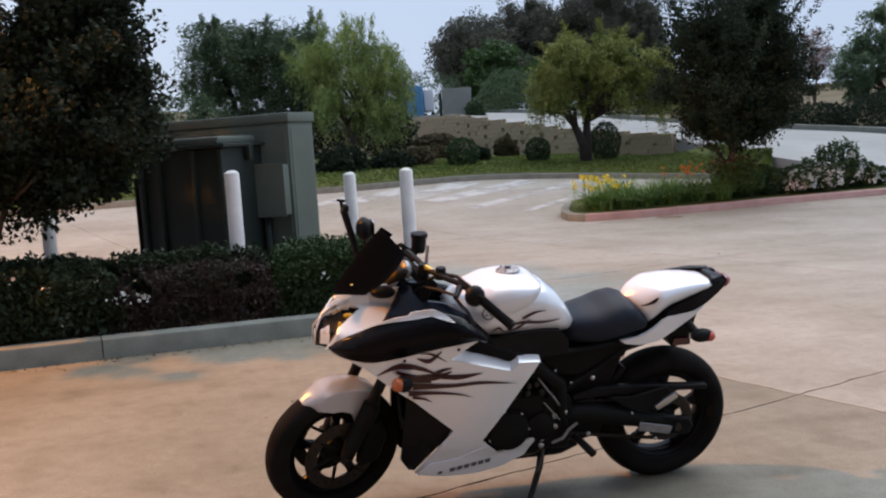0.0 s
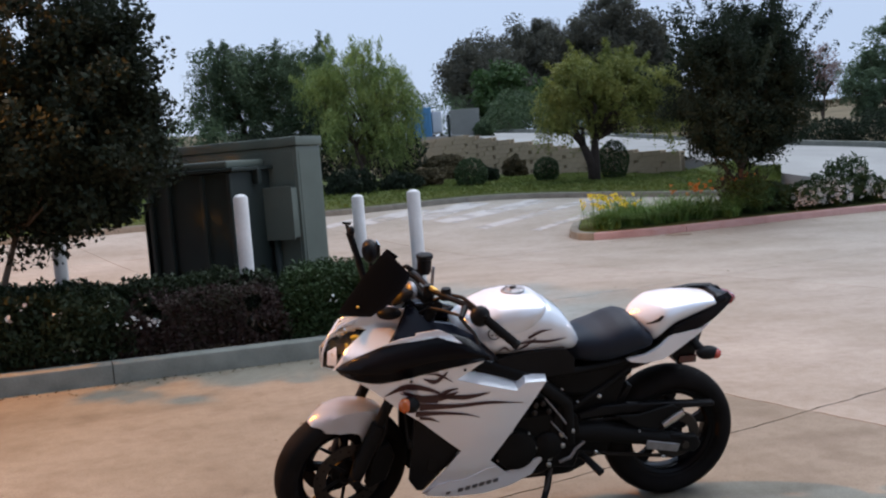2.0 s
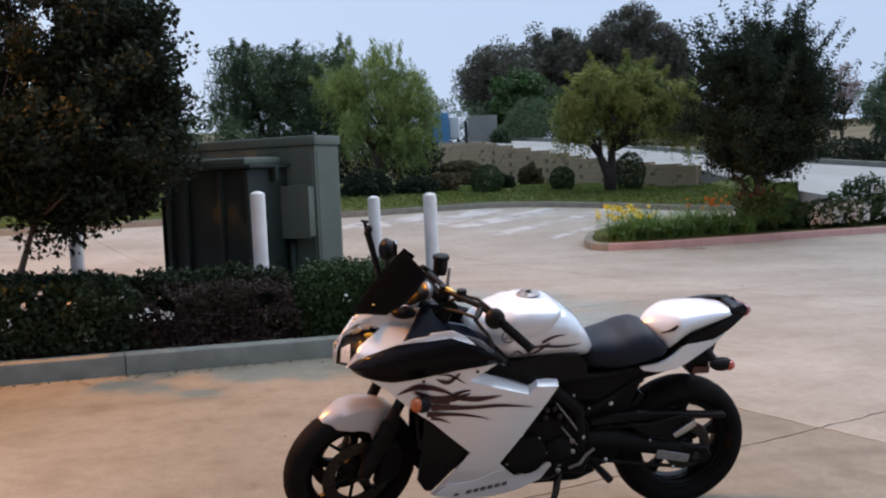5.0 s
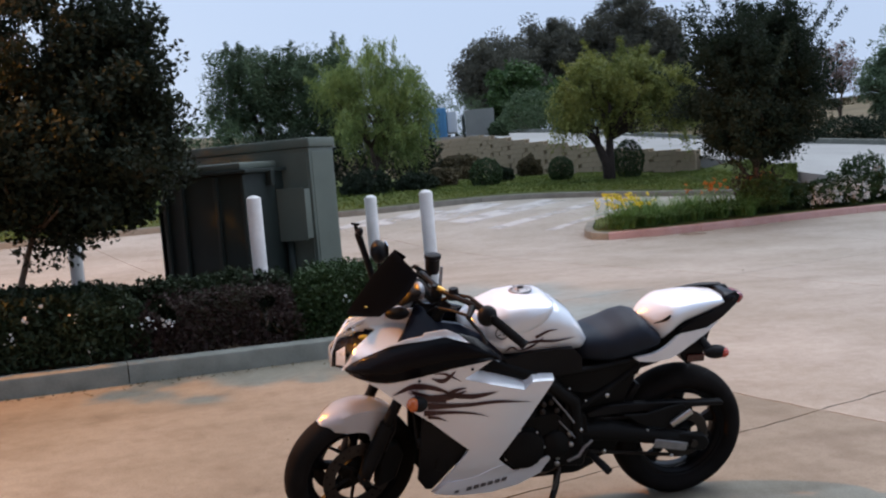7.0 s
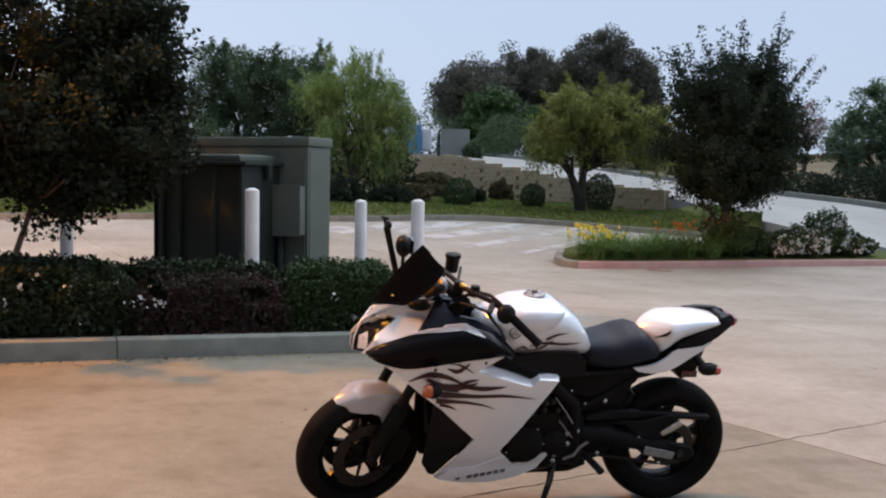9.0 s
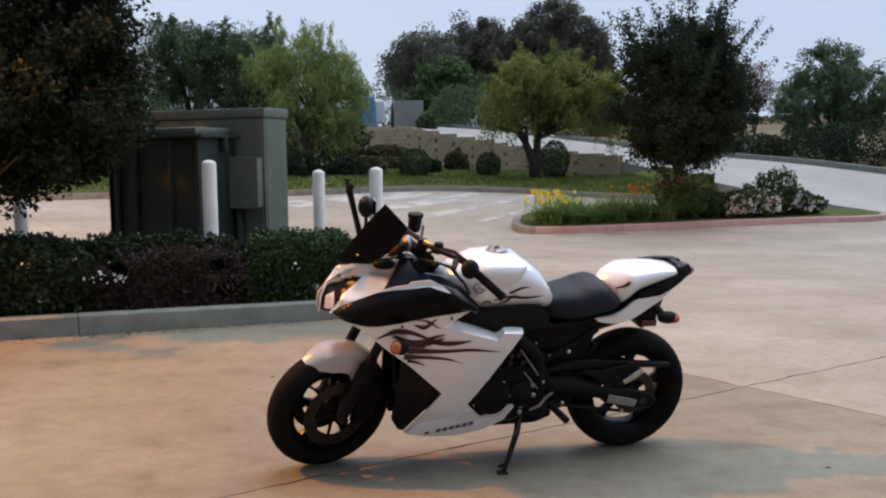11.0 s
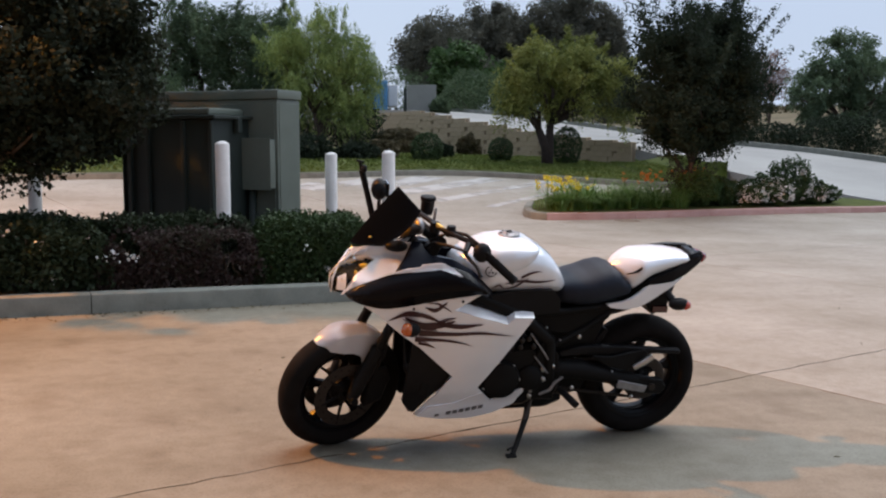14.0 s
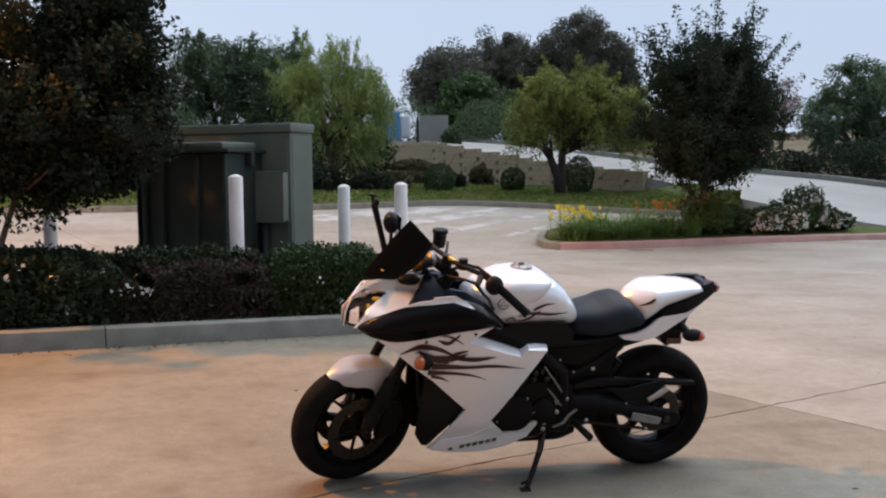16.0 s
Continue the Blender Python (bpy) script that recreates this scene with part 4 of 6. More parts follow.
def build_flowers(name, label, x, y, spread, lo, hi, petal, seed, count):
    rng = np.random.default_rng(seed)
    z = lot_z(x, y) + 0.10
    h = thing(name, label, "flowers", pose(x, y, z))
    bm = bmesh.new()
    pts = []
    for k in range(count):
        p = Vector((rng.normal() * spread, rng.normal() * 0.15, 0))
        q = p + Vector((rng.normal() * 0.06, rng.normal() * 0.06, rng.uniform(lo, hi)))
        tube(bm, [p, p.lerp(q, 0.5) + Vector((0.01, 0, 0)), q], [0.004, 0.003, 0.002], 4)
        pts.append(np.array(q) + rng.normal(size=(9, 3)) * 0.020)
    part("stalk_thicket", bm, L_GRASS, h, kind="stuff")
    part("flower_cloud", quads_mesh("flower_cloud", leaves(rng, np.concatenate(pts), 0.045, 0.026, 0, 0.4)), petal, h, kind="stuff")


build_flowers("yellow_flowers", "bright yellow daisies on thin stalks", 6.60, 13.15, 0.24, 0.36, 0.64, PETAL_Y, 121, 62)
build_flowers("orange_flowers", "orange flowers on thin stalks", 8.5, 13.8, 0.20, 0.45, 0.70, PETAL_O, 122, 16)
build_flowers("orange_flowers", "orange flowers beside the tree trunk", 9.5, 14.2, 0.40, 0.45, 0.75, PETAL_O, 123, 12)
build_shrub("island_shrub", "dense dark green shrub under the evergreen", 9.75, 13.75, 0.0, 0.50, 0.40, 0.34, L_MID, 124, 5000, (0.06, 0.025), 0.15)
build_shrub("island_shrub", "dense green shrub beside the evergreen", 10.35, 13.9, 0.0, 0.36, 0.34, 0.28, L_BOX, 125, 4000, (0.06, 0.025), 0.15)

build_shrub("island_shrub", "rusty red twiggy shrub round the foot of the tree", 9.75, 14.05, 0.05, 0.55, 0.40, 0.42, L_RED, 131, 2600, (0.06, 0.02), 0.3)


def build_rose(x, y, r, hh, seed, bloom):
    rng = np.random.default_rng(seed)
    h = build_shrub("rose_bush", "loose rose bush with many small white blooms", x, y, lot_z(x, y) + 0.10, r, r * 0.85, hh, L_BOX, seed, int(5200 * r / 0.5), (0.060, 0.030), 0.34, "white rose bushes")
    v = rand_unit(rng, bloom)
    v[:, 1] = -np.abs(v[:, 1])
    c = v * (r, r * 0.85, hh) * 1.06 + (0, 0, hh * 0.80)
    c = c[(c[:, 2] > 0.1)]
    pts = np.repeat(c, 8, axis=0) + rng.normal(size=(len(c) * 8, 3)) * 0.024
    part("flower_cloud", quads_mesh("flower_cloud", leaves(rng, pts, 0.034, 0.030, 0, 0.4)), PETAL_W, h, "small white blooms", kind="stuff")


build_rose(11.0, 14.0, 0.46, 0.25, 126, 170)
build_rose(11.65, 14.1, 0.50, 0.31, 127, 200)
build_rose(12.3, 14.3, 0.46, 0.46, 128, 50)
build_rose(12.85, 14.35, 0.34, 0.26, 129, 90)
build_rose(13.35, 14.5, 0.30, 0.20, 130, 60)

# ---- stepped block wall, gate pier, far things ----
def build_block_wall():
    holder = thing("wall_stepped", "stepped tan concrete-block retaining wall", "wall", kind="structure")
    a, b = Vector((7.40, 39.08, 0)), Vector((12.33, 21.75, 0))
    d = (b - a).normalized()
    ang = math.atan2(d.y, d.x)
    length, bl, ch, th = (b - a).length, 0.40, 0.165, 0.22
    tops = [2.50, 2.50, 2.50, 2.50, 2.50, 2.42, 2.29, 2.15, 2.01, 1.88, 1.76, 1.65, 1.54, 1.44, 1.36, 1.30]
    bm0 = bmesh.new()
    box(bm0, -bl / 2 + 0.004, bl / 2 - 0.004, -th / 2, th / 2, -ch / 2 + 0.004, ch / 2 - 0.004, 0.008, seg=1)
    me = bpy.data.meshes.new("block")
    bmesh.ops.recalc_face_normals(bm0, faces=bm0.faces)
    bm0.to_mesh(me)
    bm0.free()
    me.materials.append(BLOCK)
    n = int(length / bl)
    core = bmesh.new()
    for i in range(n):
        top = tops[int(i / n * len(tops))]
        s = (i + 0.5) * bl
        p = a + d * s
        low = 0.35
        courses = int(round((top - low) / ch))
        for c in range(courses):
            shift = 0.5 * bl if c % 2 else 0.0
            q = a + d * (s + (shift if i < n - 1 else 0))
            ob = new("block", me)
            ob.parent = holder
            ob.matrix_world = pose(q.x, q.y, top - (c + 0.5) * ch, 0, 0, math.degrees(ang)) @ pose(0, 0.006 * ((i * 7 + c * 3) % 4), 0)
        box(core, s - bl / 2, s + bl / 2, -0.05, 0.06, low - 0.2, top - 0.03, m=Matrix.Translation(a) @ Matrix.Rotation(ang, 4, 'Z'))
    part("core", core, MORTAR, holder)


def build_gate_pier():
    h = thing("gate_pier", "short grey plastered wall at the top of the driveway", "wall", pose(9.35, 34.6, 2.35, 0, 0, -16))
    bm = bmesh.new()
    box(bm, -0.58, 0.58, -0.1, 0.1, 0, 1.22, 0.015)
    part("panel", bm, GREY_WALL, h)
    bm = bmesh.new()
    box(bm, -0.72, -0.60, -0.09, 0.09, 0, 1.05, 0.01)
    part("gate_post", bm, DARK_STEEL, h, "dark steel gate post")


def build_far_things():
    h = thing("shipping_container", "faded blue container far behind the gate", "container", pose(8.72, 40.6, 3.0, 0, 0, -10))
    bm = bmesh.new()
    box(bm, -0.52, 0.55, 0, 2.0, -0.8, 1.09, 0.02)
    part("body", bm, BLUE_PAINT, h)
    for k in range(7):
        bm = bmesh.new()
        box(bm, -0.55 + k * 0.16, -0.49 + k * 0.16, -0.03, -0.002, -0.75, 1.02, 0.01)
        part("rib", bm, BLUE_PAINT, h)
    h = thing("utility_trailer", "dull white trailer parked far behind the gate", "trailer", pose(9.66, 41.2, 2.78, 0, 0, -10))
    bm = bmesh.new()
    box(bm, -0.22, 0.24, 0, 1.6, 0.15, 1.15, 0.05)
    part("body", bm, PALE_PAINT, h)
    for x in (-0.2, 0.2):
        bm = bmesh.new()
        lathe(bm, [(0.05, -0.06), (0.13, -0.06), (0.14, 0.0), (0.13, 0.06), (0.05, 0.06)], (x, 0.4, -0.05), 16)
        part("wheel", bm, DARK_STEEL, h)


def build_far_house():
    h = thing("house", "low pale house with grey roof beyond the far trees", "house", pose(76.5, 88.0, 3.2, 0, 0, -25))
    bm = bmesh.new()
    box(bm, -6, 6, -3, 3, -1.5, 2.0)
    part("wall", bm, PALE_PAINT, h)
    bm = bmesh.new()
    a = [bm.verts.new(p) for p in ((-6.5, -3.6, 1.95), (6.5, -3.6, 1.95), (6.5, 0, 3.4), (-6.5, 0, 3.4), (6.5, 3.6, 1.95), (-6.5, 3.6, 1.95))]
    for f in ((0, 1, 2, 3), (3, 2, 4, 5), (0, 3, 5), (1, 4, 2), (0, 5, 4, 1)):
        bm.faces.new([a[k] for k in f])
    part("roof", bm, KERB, h, "grey shingle roof")
    for x in (-3.6, 0.0, 3.4):
        bm = bmesh.new()
        box(bm, x - 0.6, x + 0.6, -3.05, -2.98, 0.4, 1.5, 0.02)
        part("window", bm, DARK_STEEL, h, "dark window")


def build_far_fence():
    h = thing("fence", "low red-brown board fence along the far field", "fence", pose(58.0, 86.0, 3.6))
    for k in range(16):
        bm = bmesh.new()
        box(bm, k * 0.42, k * 0.42 + 0.38, 0, 0.04, 0.0, 0.95 + 0.04 * (k % 3), 0.01)
        part("board", bm, BOARDS, h)
    for z in (0.25, 0.75):
        bm = bmesh.new()
        box(bm, -0.1, 6.8, 0.045, 0.10, z, z + 0.09, 0.01)
        part("rail", bm, BOARDS, h)


build_far_house()
build_far_fence()
build_block_wall()
build_gate_pier()
build_far_things()


def build_sky_blocker():
    """An unseen wall, added behind the camera to shut off that side of the sky."""
    h = thing("building_front", "unseen plain tan wall added to block the sky behind the camera", "building", kind="structure")
    bm = bmesh.new()
    box(bm, -7.4, 2.4, -6.8, -6.4, -0.8, 9.0)
    part("wall_south", bm, TAN_RENDER, h)
    bm = bmesh.new()
    box(bm, -7.6, 2.6, -7.0, -6.2, 9.004, 9.3, 0.03)
    part("coping", bm, GREY_WALL, h)


build_sky_blocker()


def build_dirt_smear():
    """Washed-out soil spread over the lot at the foot of the island kerb."""
    bm = bmesh.new()
    rows = []
    for k in range(33):
        a = 2 * math.pi * k / 32
        q = 1 + 0.45 * noise.noise((math.cos(a) * 1.7, math.sin(a) * 1.7, 4.0)) + 0.2 * noise.noise((math.cos(a) * 5, math.sin(a) * 5, 1.0))
        rows.append([(7.5 + 0.24 * q * r * math.cos(a) * (1 if k < 32 else 1), 12.36 + 0.20 * q * r * math.sin(a), lot_z(7.5, 12.36 + 0.20 * q * r * math.sin(a)) + 0.004 - 0.027 * (0.24 * q * r * math.cos(a))) for r in (0.02, 0.5, 1.0)])
    strip(bm, rows)
    tagged(part("dirt_smear", bm, DUST), "thin brown soil smear washed off the island", "dirt", kind="structure")


build_dirt_smear()


def build_litter():
    """Dead leaves blown along the foot of the kerb and over the near lot."""
    rng = np.random.default_rng(141)
    n = 420
    x = rng.uniform(-4.5, 1.4, n)
    y = np.array([kerb_y(v) for v in x]) - np.abs(rng.normal(size=n)) * 0.10 - 0.02
    far = rng.random(n) < 0.12
    x[far], y[far] = rng.uniform(-2.5, 6, far.sum()), rng.uniform(-1.5, 8, far.sum())
    pts = np.c_[x, y, [lot_z(a, b) + 0.008 for a, b in zip(x, y)]]
    quads = leaves(rng, pts, 0.030, 0.016, 0.0, 0.9)
    quads[:, :, 2] = pts[:, None, 2] + (quads[:, :, 2] - pts[:, None, 2]) * 0.25
    tagged(part("leaf_litter", quads_mesh("leaf_litter", quads), L_DRY), "dry leaf litter along the foot of the kerb", "leaves", kind="stuff")


build_litter()

# ---- the motorcycle: x to its rear, z up in its own leaning frame, w to its left side ----
PEARL = surface("pearl_white_paint", (0.78, 0.82, 0.88), (0.84, 0.88, 0.93), 0.26, metal=0.26, coarse=3, fine=200, bump=0.0, coat=0.8, spread=0.1)
GLOSS_BLACK = surface("gloss_black_paint", (0.003, 0.003, 0.004), (0.006, 0.006, 0.008), 0.22, coarse=4, fine=150, bump=0.0, coat=0.0, spread=0.2, spec=0.11)
BLACK_PLASTIC = surface("black_plastic", (0.006, 0.006, 0.0065), (0.011, 0.011, 0.012), 0.45, coarse=8, fine=250, bump=0.08, dist=0.002, spec=0.12)
CHARCOAL = surface("charcoal_plastic", (0.004, 0.005, 0.010), (0.008, 0.010, 0.018), 0.16, coarse=8, fine=250, bump=0.02, dist=0.002, spec=0.16)
ENGINE_BLACK = surface("engine_black", (0.006, 0.006, 0.006), (0.011, 0.011, 0.011), 0.45, coarse=10, fine=120, bump=0.15, dist=0.003, spec=0.07)
RUBBER = surface("tyre_rubber", (0.007, 0.007, 0.007), (0.014, 0.013, 0.013), 0.8, coarse=12, fine=160, bump=0.2, dist=0.002, spec=0.04)
VINYL = surface("seat_vinyl", (0.010, 0.014, 0.023), (0.017, 0.022, 0.034), 0.5, coarse=10, fine=400, bump=0.12, dist=0.001, spec=0.18)
STEEL = surface("brushed_alloy", (0.42, 0.41, 0.39), (0.60, 0.59, 0.57), 0.35, metal=1.0, coarse=14, fine=200, bump=0.05, dist=0.002)
DISC_STEEL = surface("worn_disc_steel", (0.016, 0.013, 0.011), (0.036, 0.029, 0.024), 0.5, metal=0.5, coarse=14, fine=120, bump=0.05, dist=0.001)
MAROON = surface("maroon_flame_decal", (0.018, 0.005, 0.007), (0.042, 0.009, 0.012), 0.35, coarse=20, fine=200, bump=0.0)
GREY_DECAL = surface("grey_lettering", (0.06, 0.06, 0.065), (0.10, 0.10, 0.105), 0.4, coarse=20, fine=200, bump=0.0)
DULL_ALLOY = surface("dull_grey_alloy", (0.16, 0.16, 0.17), (0.30, 0.30, 0.31), 0.45, metal=0.6, coarse=40, fine=200, bump=0.1, dist=0.002)
GOLD = surface("gold_toned_metal", (0.55, 0.30, 0.06), (0.70, 0.42, 0.10), 0.35, metal=0.9, coarse=20, fine=100, bump=0.0)


def lens(name, colour, rough=0.12):
    m, n, l, b = node_mat(name)
    tex, co = n.new("ShaderNodeTexWave"), n.new("ShaderNodeTexCoord")
    tex.inputs["Scale"].default_value = 60
    l.new(co.outputs["Object"], tex.inputs["Vector"])
    r = ramp(n, [(0.0, tuple(c * 0.75 for c in colour)), (1.0, colour)])
    l.new(tex.outputs["Color"], r.inputs["Fac"])
    l.new(r.outputs["Color"], b.inputs["Base Color"])
    b.inputs["Roughness"].default_value, b.inputs["Coat Weight"].default_value = rough, 0.6
    b.inputs["Transmission Weight"].default_value = 0.15
    return m


AMBER, REDLENS = lens("amber_lens", (0.62, 0.135, 0.022)), lens("red_lens", (0.30, 0.016, 0.024))
DARK_RED = lens("dark_red_reflector", (0.07, 0.006, 0.009))
CORAL = lens("coral_lens", (0.60, 0.075, 0.045))
YELLOW = lens("yellow_bulb", (0.85, 0.55, 0.05))
CHROME, _n, _l, _b = node_mat("chrome")
_b.inputs["Metallic"].default_value, _b.inputs["Roughness"].default_value = 1.0, 0.12
_b.inputs["Base Color"].default_value = (0.75, 0.75, 0.76, 1)
CLEAR, _n, _l, _b = node_mat("clear_lens")
_b.inputs["Transmission Weight"].default_value, _b.inputs["Roughness"].default_value, _b.inputs["IOR"].default_value = 1.0, 0.03, 1.15
# White that stands for bright sky mirrored in the headlamp.
WHITE_GLINT = surface("white_sky_reflection", (0.70, 0.71, 0.73), (0.82, 0.83, 0.84), 0.3, coarse=20, fine=120, bump=0.05, coat=0.5)
SMOKE, _n, _l, _b = node_mat("dark_smoke_screen")
_b.inputs["Transmission Weight"].default_value, _b.inputs["Roughness"].default_value, _b.inputs["IOR"].default_value = 0.0, 0.45, 1.3
_b.inputs["Base Color"].default_value = (0.004, 0.005, 0.007, 1)
_b.inputs["Specular IOR Level"].default_value = 0.0
MIRROR_GLASS, _n, _l, _b = node_mat("mirror_glass")
_b.inputs["Metallic"].default_value, _b.inputs["Roughness"].default_value = 1.0, 0.03

BIKE = thing("motorcycle", "white and black sport motorcycle with maroon flames, on its sidestand", "motorcycle",
             Matrix(((0.9996, 0.0100, 0.0254, 0), (-0.0049, 0.9816, -0.1908, 0), (-0.0269, 0.1906, 0.9813, 0), (0, 0, 0, 1))))


def lerp_table(table, x):
    xs, ys = zip(*table)
    return float(np.interp(x, xs, ys))


W_S = [(-0.03, 0.02), (0.0, 0.065), (0.05, 0.110), (0.10, 0.142), (0.2, 0.178), (0.3, 0.202), (0.5, 0.222), (0.65, 0.218), (0.9, 0.19)]
W_U = [(0.15, 0.52), (0.20, 0.62), (0.30, 0.78), (0.45, 0.90), (0.60, 0.98), (0.70, 1.0), (0.80, 0.99), (0.90, 0.88), (1.0, 0.72)]


def fairing_w(s, u):
    return lerp_table(W_S, s) * lerp_table(W_U, u)


def tail_w(s, u):
    return lerp_table([(1.15, 0.125), (1.3, 0.13), (1.4, 0.12), (1.5, 0.105), (1.6, 0.075), (1.7, 0.045)], s) - 0.02 * max(0, (u - 0.82) / 0.1)


def panel(name, outline, w, mat, parent, label="", thick=0.006, both=True, fine=0.035, proud=0.0, smooth=30):
    """A moulded shell over an outline in the side view, bent to the half-width w(s, u), on the left and, alike, on the right."""
    made = []
    for side in ((-1, 1) if both else (-1,)):
        bm = bmesh.new()
        bm.faces.new([bm.verts.new((s, 0, u)) for s, u in outline])
        bm.normal_update()
        bmesh.ops.triangulate(bm, faces=bm.faces[:], ngon_method='EAR_CLIP')
        for _ in range(5):
            long = [e for e in bm.edges if e.calc_length() > fine]
            if not long:
                break
            bmesh.ops.subdivide_edges(bm, edges=long, cuts=1)
            bm.normal_update()
            bmesh.ops.triangulate(bm, faces=[f for f in bm.faces if len(f.verts) > 3])
        for v in bm.verts:
            v.co.y = side * (w(v.co.x, v.co.z) + proud)
        top = list(bm.faces)
        back = bmesh.ops.duplicate(bm, geom=bm.verts[:] + bm.edges[:] + bm.faces[:])
        twin = {a: b for a, b in back["vert_map"].items()}
        rim = [e for e in bm.edges if e.is_boundary and e.verts[0] in twin and e.verts[1] in twin and e.link_faces and e.link_faces[0] in top]
        low = [g for g in back["geom"] if isinstance(g, bmesh.types.BMVert)]
        for v in low:
            v.co.y -= side * thick
        for e in rim:
            a, b = e.verts
            try:
                bm.faces.new((a, b, twin[b], twin[a]))
            except (ValueError, KeyError):
                pass
        made.append(part(name, bm, mat, parent, label, smooth=smooth))
    return made


def ribbon(name, line, widths, w, mat, parent, proud=0.004, label=""):
    """A tapering stroke laid on the bodywork."""
    p, _ = along(line, 14)
    wd = np.interp(np.linspace(0, 1, 14), np.linspace(0, 1, len(widths)), widths)
    bm = bmesh.new()
    rows = []
    for i in range(14):
        d = p[min(i + 1, 13)] - p[max(i - 1, 0)]
        d = d / np.linalg.norm(d)
        row = []
        for k in (1, -1):
            q = p[i] + np.array([-d[1], d[0]]) * wd[i] * 0.5 * k
            row.append((q[0], -(w(q[0], q[1]) + proud), q[1]))
        rows.append(row)
    strip(bm, rows)
    return part(name, bm, mat, parent, label)


def loft(name, stations, mat, parent, label="", n=28, power=2.5, m=None, flat_bottom=0.0):
    """A rounded body from cross sections (s, bottom, top, half-width)."""
    ss = np.linspace(stations[0][0], stations[-1][0], 4 * len(stations))
    tab = np.array(stations)
    bm = bmesh.new()
    rings = []
    for s in ss:
        lo, hi, hw = (np.interp(s, tab[:, 0], tab[:, k]) for k in (1, 2, 3))
        ring = []
        for k in range(n):
            a = 2 * math.pi * k / n
            ca, sa = math.cos(a), math.sin(a)
            y = math.copysign(abs(ca) ** (2 / power), ca) * hw
            z = (lo + hi) / 2 + math.copysign(abs(sa) ** (2 / power), sa) * (hi - lo) / 2
            ring.append(bm.verts.new((s, y, z)))
        rings.append(ring)
    for a, b in zip(rings, rings[1:]):
        for k in range(n):
            bm.faces.new((a[k], a[(k + 1) % n], b[(k + 1) % n], b[k]))
    bm.faces.new(rings[0][::-1])
    bm.faces.new(rings[-1])
    if m is not None:
        bmesh.ops.transform(bm, matrix=m, verts=bm.verts)
    return part(name, bm, mat, parent, label, smooth=50)


def rod(name, pts, r, mat, parent, label="", n=10, m=None):
    bm = bmesh.new()
    tube(bm, [(s, -w, u) for s, u, w in pts], r, n)
    if m is not None:
        bmesh.ops.transform(bm, matrix=m, verts=bm.verts)
    return part(name, bm, mat, parent, label, smooth=50)


def plate(name, outline, w0, w1, mat, parent, label="", bevel=0.004, m=None):
    """A flat plate cut to an outline in the side view, from w0 to w1."""
    bm = bmesh.new()
    face = bm.faces.new([bm.verts.new((s, -w0, u)) for s, u in outline])
    ext = bmesh.ops.extrude_face_region(bm, geom=[face])
    bmesh.ops.translate(bm, vec=(0, -(w1 - w0), 0), verts=[g for g in ext["geom"] if isinstance(g, bmesh.types.BMVert)])
    if bevel:
        bmesh.ops.bevel(bm, geom=bm.edges[:], offset=bevel, segments=1, affect='EDGES', clamp_overlap=True)
    if m is not None:
        bmesh.ops.transform(bm, matrix=m, verts=bm.verts)
    return part(name, bm, mat, parent, label, smooth=40)


def ball(name, s, u, w, rs, ru, rw, mat, parent, label="", m=None):
    bm = bmesh.new()
    bmesh.ops.create_uvsphere(bm, u_segments=16, v_segments=10, radius=1.0)
    bmesh.ops.scale(bm, vec=(rs, rw, ru), verts=bm.verts)
    bmesh.ops.translate(bm, vec=(s, -w, u), verts=bm.verts)
    if m is not None:
        bmesh.ops.transform(bm, matrix=m, verts=bm.verts)
    return part(name, bm, mat, parent, label, smooth=True)


